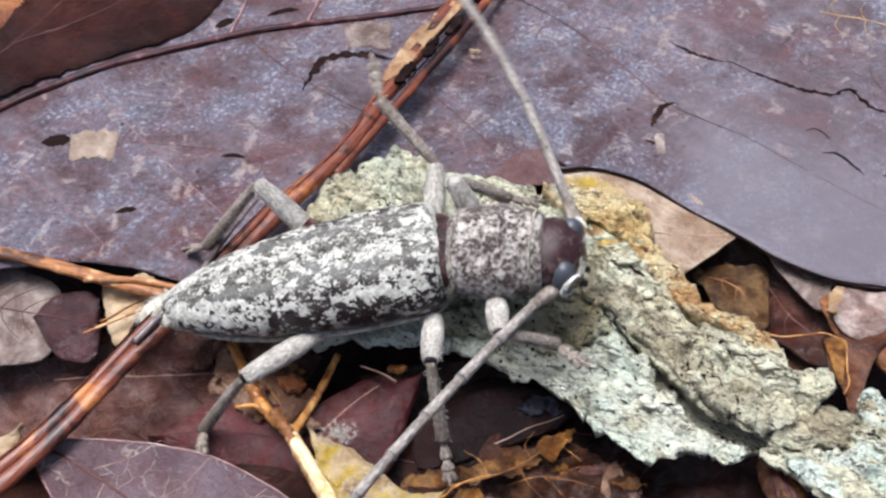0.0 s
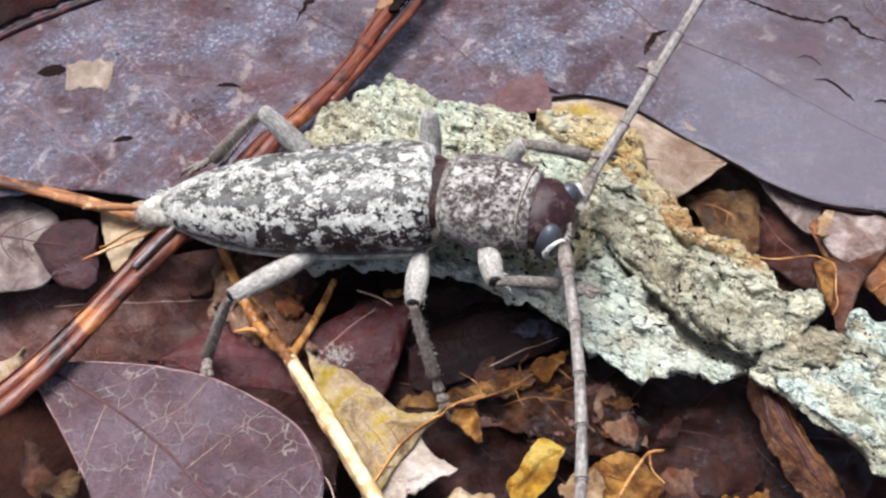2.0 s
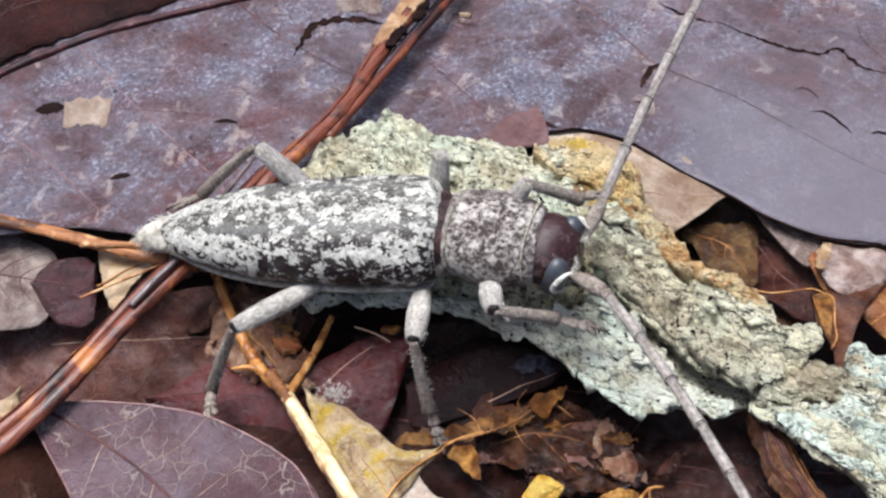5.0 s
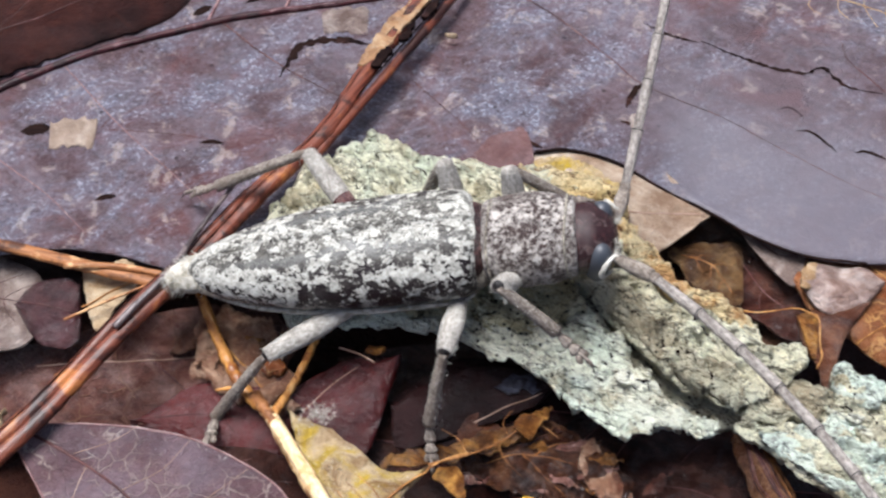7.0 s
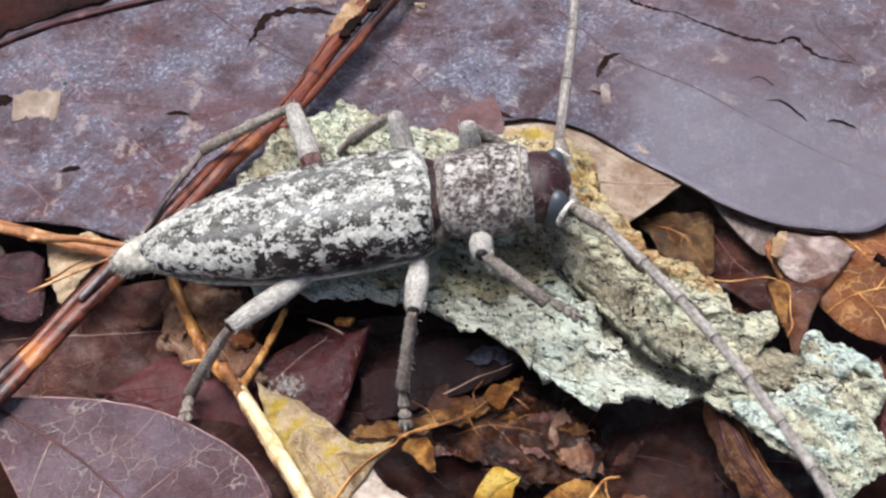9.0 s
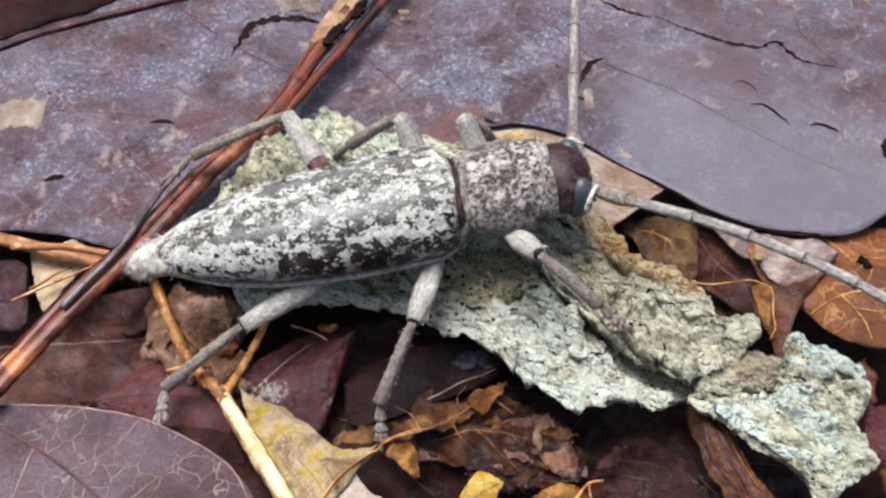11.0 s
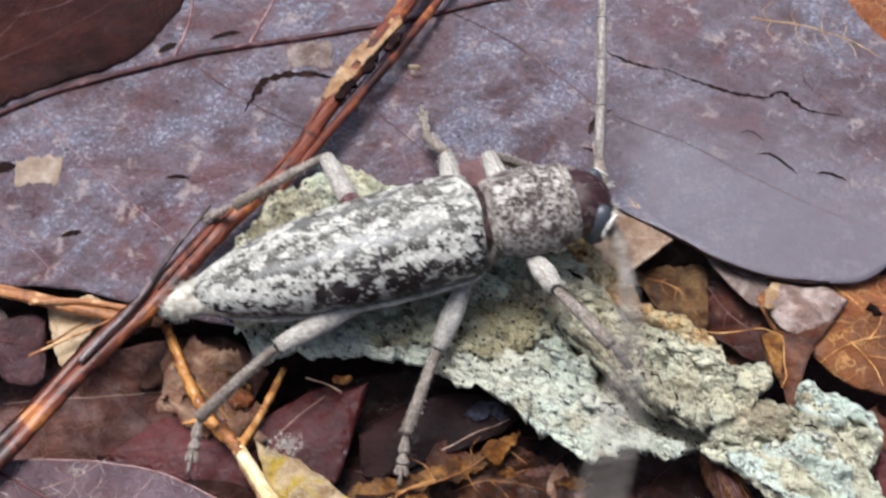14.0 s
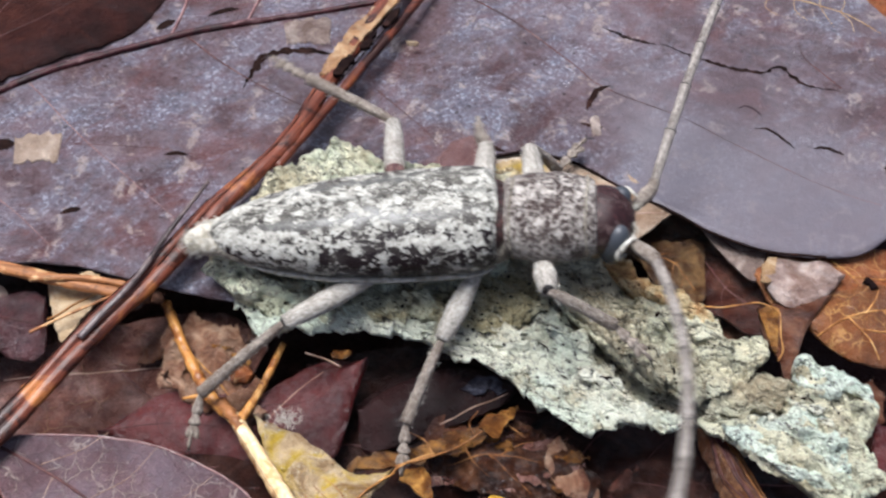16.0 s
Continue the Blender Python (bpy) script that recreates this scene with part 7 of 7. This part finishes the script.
    part("scutellum", lathe(smooth_stations([(-0.7, 0.1, 0.15, 1.6), (-0.2, 0.55, 0.4, 1.55), (0.3, 0.9, 0.5, 1.2), (0.9, 1.0, 0.5, 0.9)], 12), 16), M_SCUT, beetle, "small rust-red scutellum")
    # head: pivots on the neck
    hd = part("head", lathe(smooth_stations([(-0.6, 1.6, 1.4, 0.15), (0.0, 1.95, 1.7, 0.1), (0.7, 1.95, 1.75, 0.05), (1.3, 1.7, 1.65, -0.1), (1.8, 1.4, 1.5, -0.35), (2.15, 0.95, 1.1, -0.7), (2.3, 0.4, 0.6, -0.9)], 26), 28, lump=0.03), M_HEAD, beetle, "dark red-brown head bent downward")
    for s in (1, -1):
        eye = lathe(smooth_stations([(0.55, 0.1, 0.2, 0), (0.72, 0.62, 1.05, 0), (1.22, 0.84, 1.42, 0), (1.72, 0.66, 1.1, 0), (1.95, 0.12, 0.2, 0)], 16), 18, lump=0.0)
        part("eye", ([(x - 0.05, y + s * 1.30, z - 0.08) for x, y, z in eye[0]], eye[1]), M_EYE, hd, "slate-black compound eye")
        ring = [(1.92 + 0.55 * math.cos(w), s * (1.50 + 0.72 * max(0.0, -math.cos(w))), 0.15 + 0.74 * math.sin(w)) for w in np.linspace(1.2, 4.9, 24)]
        part("eye_rim", tube(ring, [0.05 + 0.11 * math.sin(math.pi * k / 23) for k in range(24)], 6), M_HAIR, hd, "white crescent round the antenna socket")
        jaw = lathe([(1.9 + 0.22 * k, 0.36 - 0.07 * k, 0.42 - 0.09 * k, -1.25 - 0.1 * k) for k in range(4)], 10)
        part("mandible", ([(x, y + s * 0.45, z) for x, y, z in jaw[0]], jaw[1]), M_JOINT, hd)
        tuft = [(1.9, s * (0.5 + 0.1 * k), 0.9 - 0.1 * k) for k in range(6)]
        part("hair", hairs(tuft, [(0.6, s * 0.2, 0.6)] * 6, 0.5, 0.02, 40, 31 + s), M_HAIR, hd)
    parts["head"] = hd
    # legs
    for pair in ("hind", "middle", "front"):
        lf, lt, ls = LIMB[pair]
        for side in ("right", "left"):
            fem = part("femur", bar(lf, [0.22, 0.40, 0.50, 0.60, 0.63, 0.55, 0.42], 14, flat=0.85), M_LEG, beetle, "grey-furred femur")
            part("knee", tube([(lf - 0.25, 0, 0), (lf, 0, 0), (lf + 0.14, 0, -0.02)], [0.36, 0.34, 0.16], 10), M_JOINT if side == "right" else M_LEG, fem, "black knee joint" if side == "right" else "pale furred knee")
            part("femur_base", bar(lf * 0.56, [0.24, 0.43, 0.52, 0.60, 0.61], 14, flat=0.86), M_FEMUR_BASE, fem, "dark red-brown bare base") if pair == "hind" and side == "left" else None
            part("hair", limb_hairs(lf, 0.5, 110, 11, 0.2), M_HAIR, fem)
            tib = part("tibia", bar(lt, [0.22, 0.30, 0.31, 0.32, 0.35, 0.37], 12, 0.06), M_TIBIA, beetle, "slim brown-grey tibia")
            part("hair", limb_hairs(lt, 0.29, 150, 12, 0.24), M_HAIR, tib)
            geo, _ = foot(ls)
            tar = part("tarsus", geo, M_TIBIA, beetle, "padded tarsus")
            for s in (1, -1):
                part("claw", tube([(ls * 0.98, 0, 0), (ls * 1.08, s * 0.12, 0), (ls * 1.14, s * 0.2, -0.1)], [0.05, 0.04, 0.01], 5), M_JOINT, tar)
            parts[(pair, side)] = (fem, tib, tar)
    for side in ("right", "left"):
        seg = []
        for i, ln in enumerate(FEELER):
            if i == 0:
                s = part("scape", bar(ln, [0.22, 0.32, 0.38, 0.42, 0.36], 12), M_TIBIA, beetle, "stout first antenna segment")
            elif i == 1:
                s = part("pedicel", bar(ln, [0.26, 0.32, 0.3], 10), M_TIBIA, beetle)
            else:
                w = 0.32 - 0.010 * i
                s = part("antenna_segment", bar(ln, [w * 0.82, w * 0.94, w * 0.96, w, w * 1.12], 10), M_FLAG, beetle, "grey antenna segment with a dark ring")
                part("ring", tube([(ln - 0.11, 0, 0), (ln - 0.02, 0, 0)], [w * 1.17, w * 1.08], 10), M_JOINT, s)
                part("hair", limb_hairs(ln, w, 26, 20 + i, 0.2), M_JOINT, s)
            seg.append(s)
        parts[("feeler", side)] = seg
    return beetle, parts


def seed_fluff(x, y, z):
    """A loose tuft of pale plant down caught on a leaf tip."""
    rnd = random.Random(17)
    pts = [(x + rnd.gauss(0, 0.42), y + rnd.gauss(0, 0.28), z + rnd.uniform(-0.2, 0.2)) for _ in range(60)]
    nrm = [(rnd.gauss(0, 1), rnd.gauss(0, 1), abs(rnd.gauss(0.1, 0.3))) for _ in range(60)]
    thing("plant_fluff", hairs(pts, nrm, 0.42, 0.006, 700, 18), M_HAIR, "pale tuft of plant down on a yellow leaf", "plant fluff")


seed_fluff(-8.5, -9.6, -0.45)
beetle, PARTS = build_beetle()


# ---- what moves ----
def aim(p, az, el):
    return Matrix.Translation(Vector(p) * MM) @ pose(0, 0, 0, 0, 0, az) @ pose(0, 0, 0, 0, -el, 0)


def heading(az, el):
    a, e = radians(az), radians(el)
    return Vector((math.cos(e) * math.cos(a), math.cos(e) * math.sin(a), math.sin(e)))


def front_poses(t):
    """The pronotum on the body, and the head in front of it."""
    ts = [r[0] for r in NOD]
    a, b, c, d = (float(np.interp(t, ts, [r[k] for r in NOD])) for k in (1, 2, 3, 4))
    chest = Matrix.Translation(WAIST * MM) @ pose(0, 0, 0, 0, b, a)
    return chest, chest @ Matrix.Translation(NECK * MM) @ pose(0, 0, 0, 0, d, c)


def motions():
    walk(beetle, [(t, pose(x * MM, y * MM, z * MM, 0, 0, yaw) @ pose(0, 0, 0, 0, pitch, 0) @ pose(0, 0, 0, roll, 0, 0)) for t, x, y, z, yaw, pitch, roll in BODY])
    walk(PARTS["chest"], [(r[0], front_poses(r[0])[0]) for r in NOD])
    walk(PARTS["head"], [(r[0], front_poses(r[0])[1]) for r in NOD])
    for leg, rows in GAIT.items():
        pair, side = leg.split()
        hip = Vector(HIP[pair])
        hip.y *= 1 if side == "right" else -1
        joints = [[], [], []]
        for t, *angles in rows:
            p = hip.copy()
            for i in range(3):
                az, el = angles[2 * i], angles[2 * i + 1]
                joints[i].append((t, aim(p, az, el)))
                p = p + heading(az, el) * LIMB[pair][i]
        for ob, keyed in zip(PARTS[(pair, side)], joints):
            walk(ob, keyed)
    for side, rows in FEEL.items():
        keyed = [[] for _ in FEELER]
        for t, a0, e0, a1, e1, a2, e2 in rows:
            p = (front_poses(t)[1] @ (Vector((1.9, -1.0 if side == "right" else 1.0, 0.1)) * MM)) / MM
            for i, ln in enumerate(FEELER):
                u = (i - 1) / (len(FEELER) - 2)
                az, el = (a0, e0) if i == 0 else (a1 + (a2 - a1) * u, e1 + (e2 - e1) * u)
                keyed[i].append((t, aim(p, az, el)))
                p = p + heading(az, el) * ln
        for ob, rows_i in zip(PARTS[("feeler", side)], keyed):
            walk(ob, rows_i)


motions()
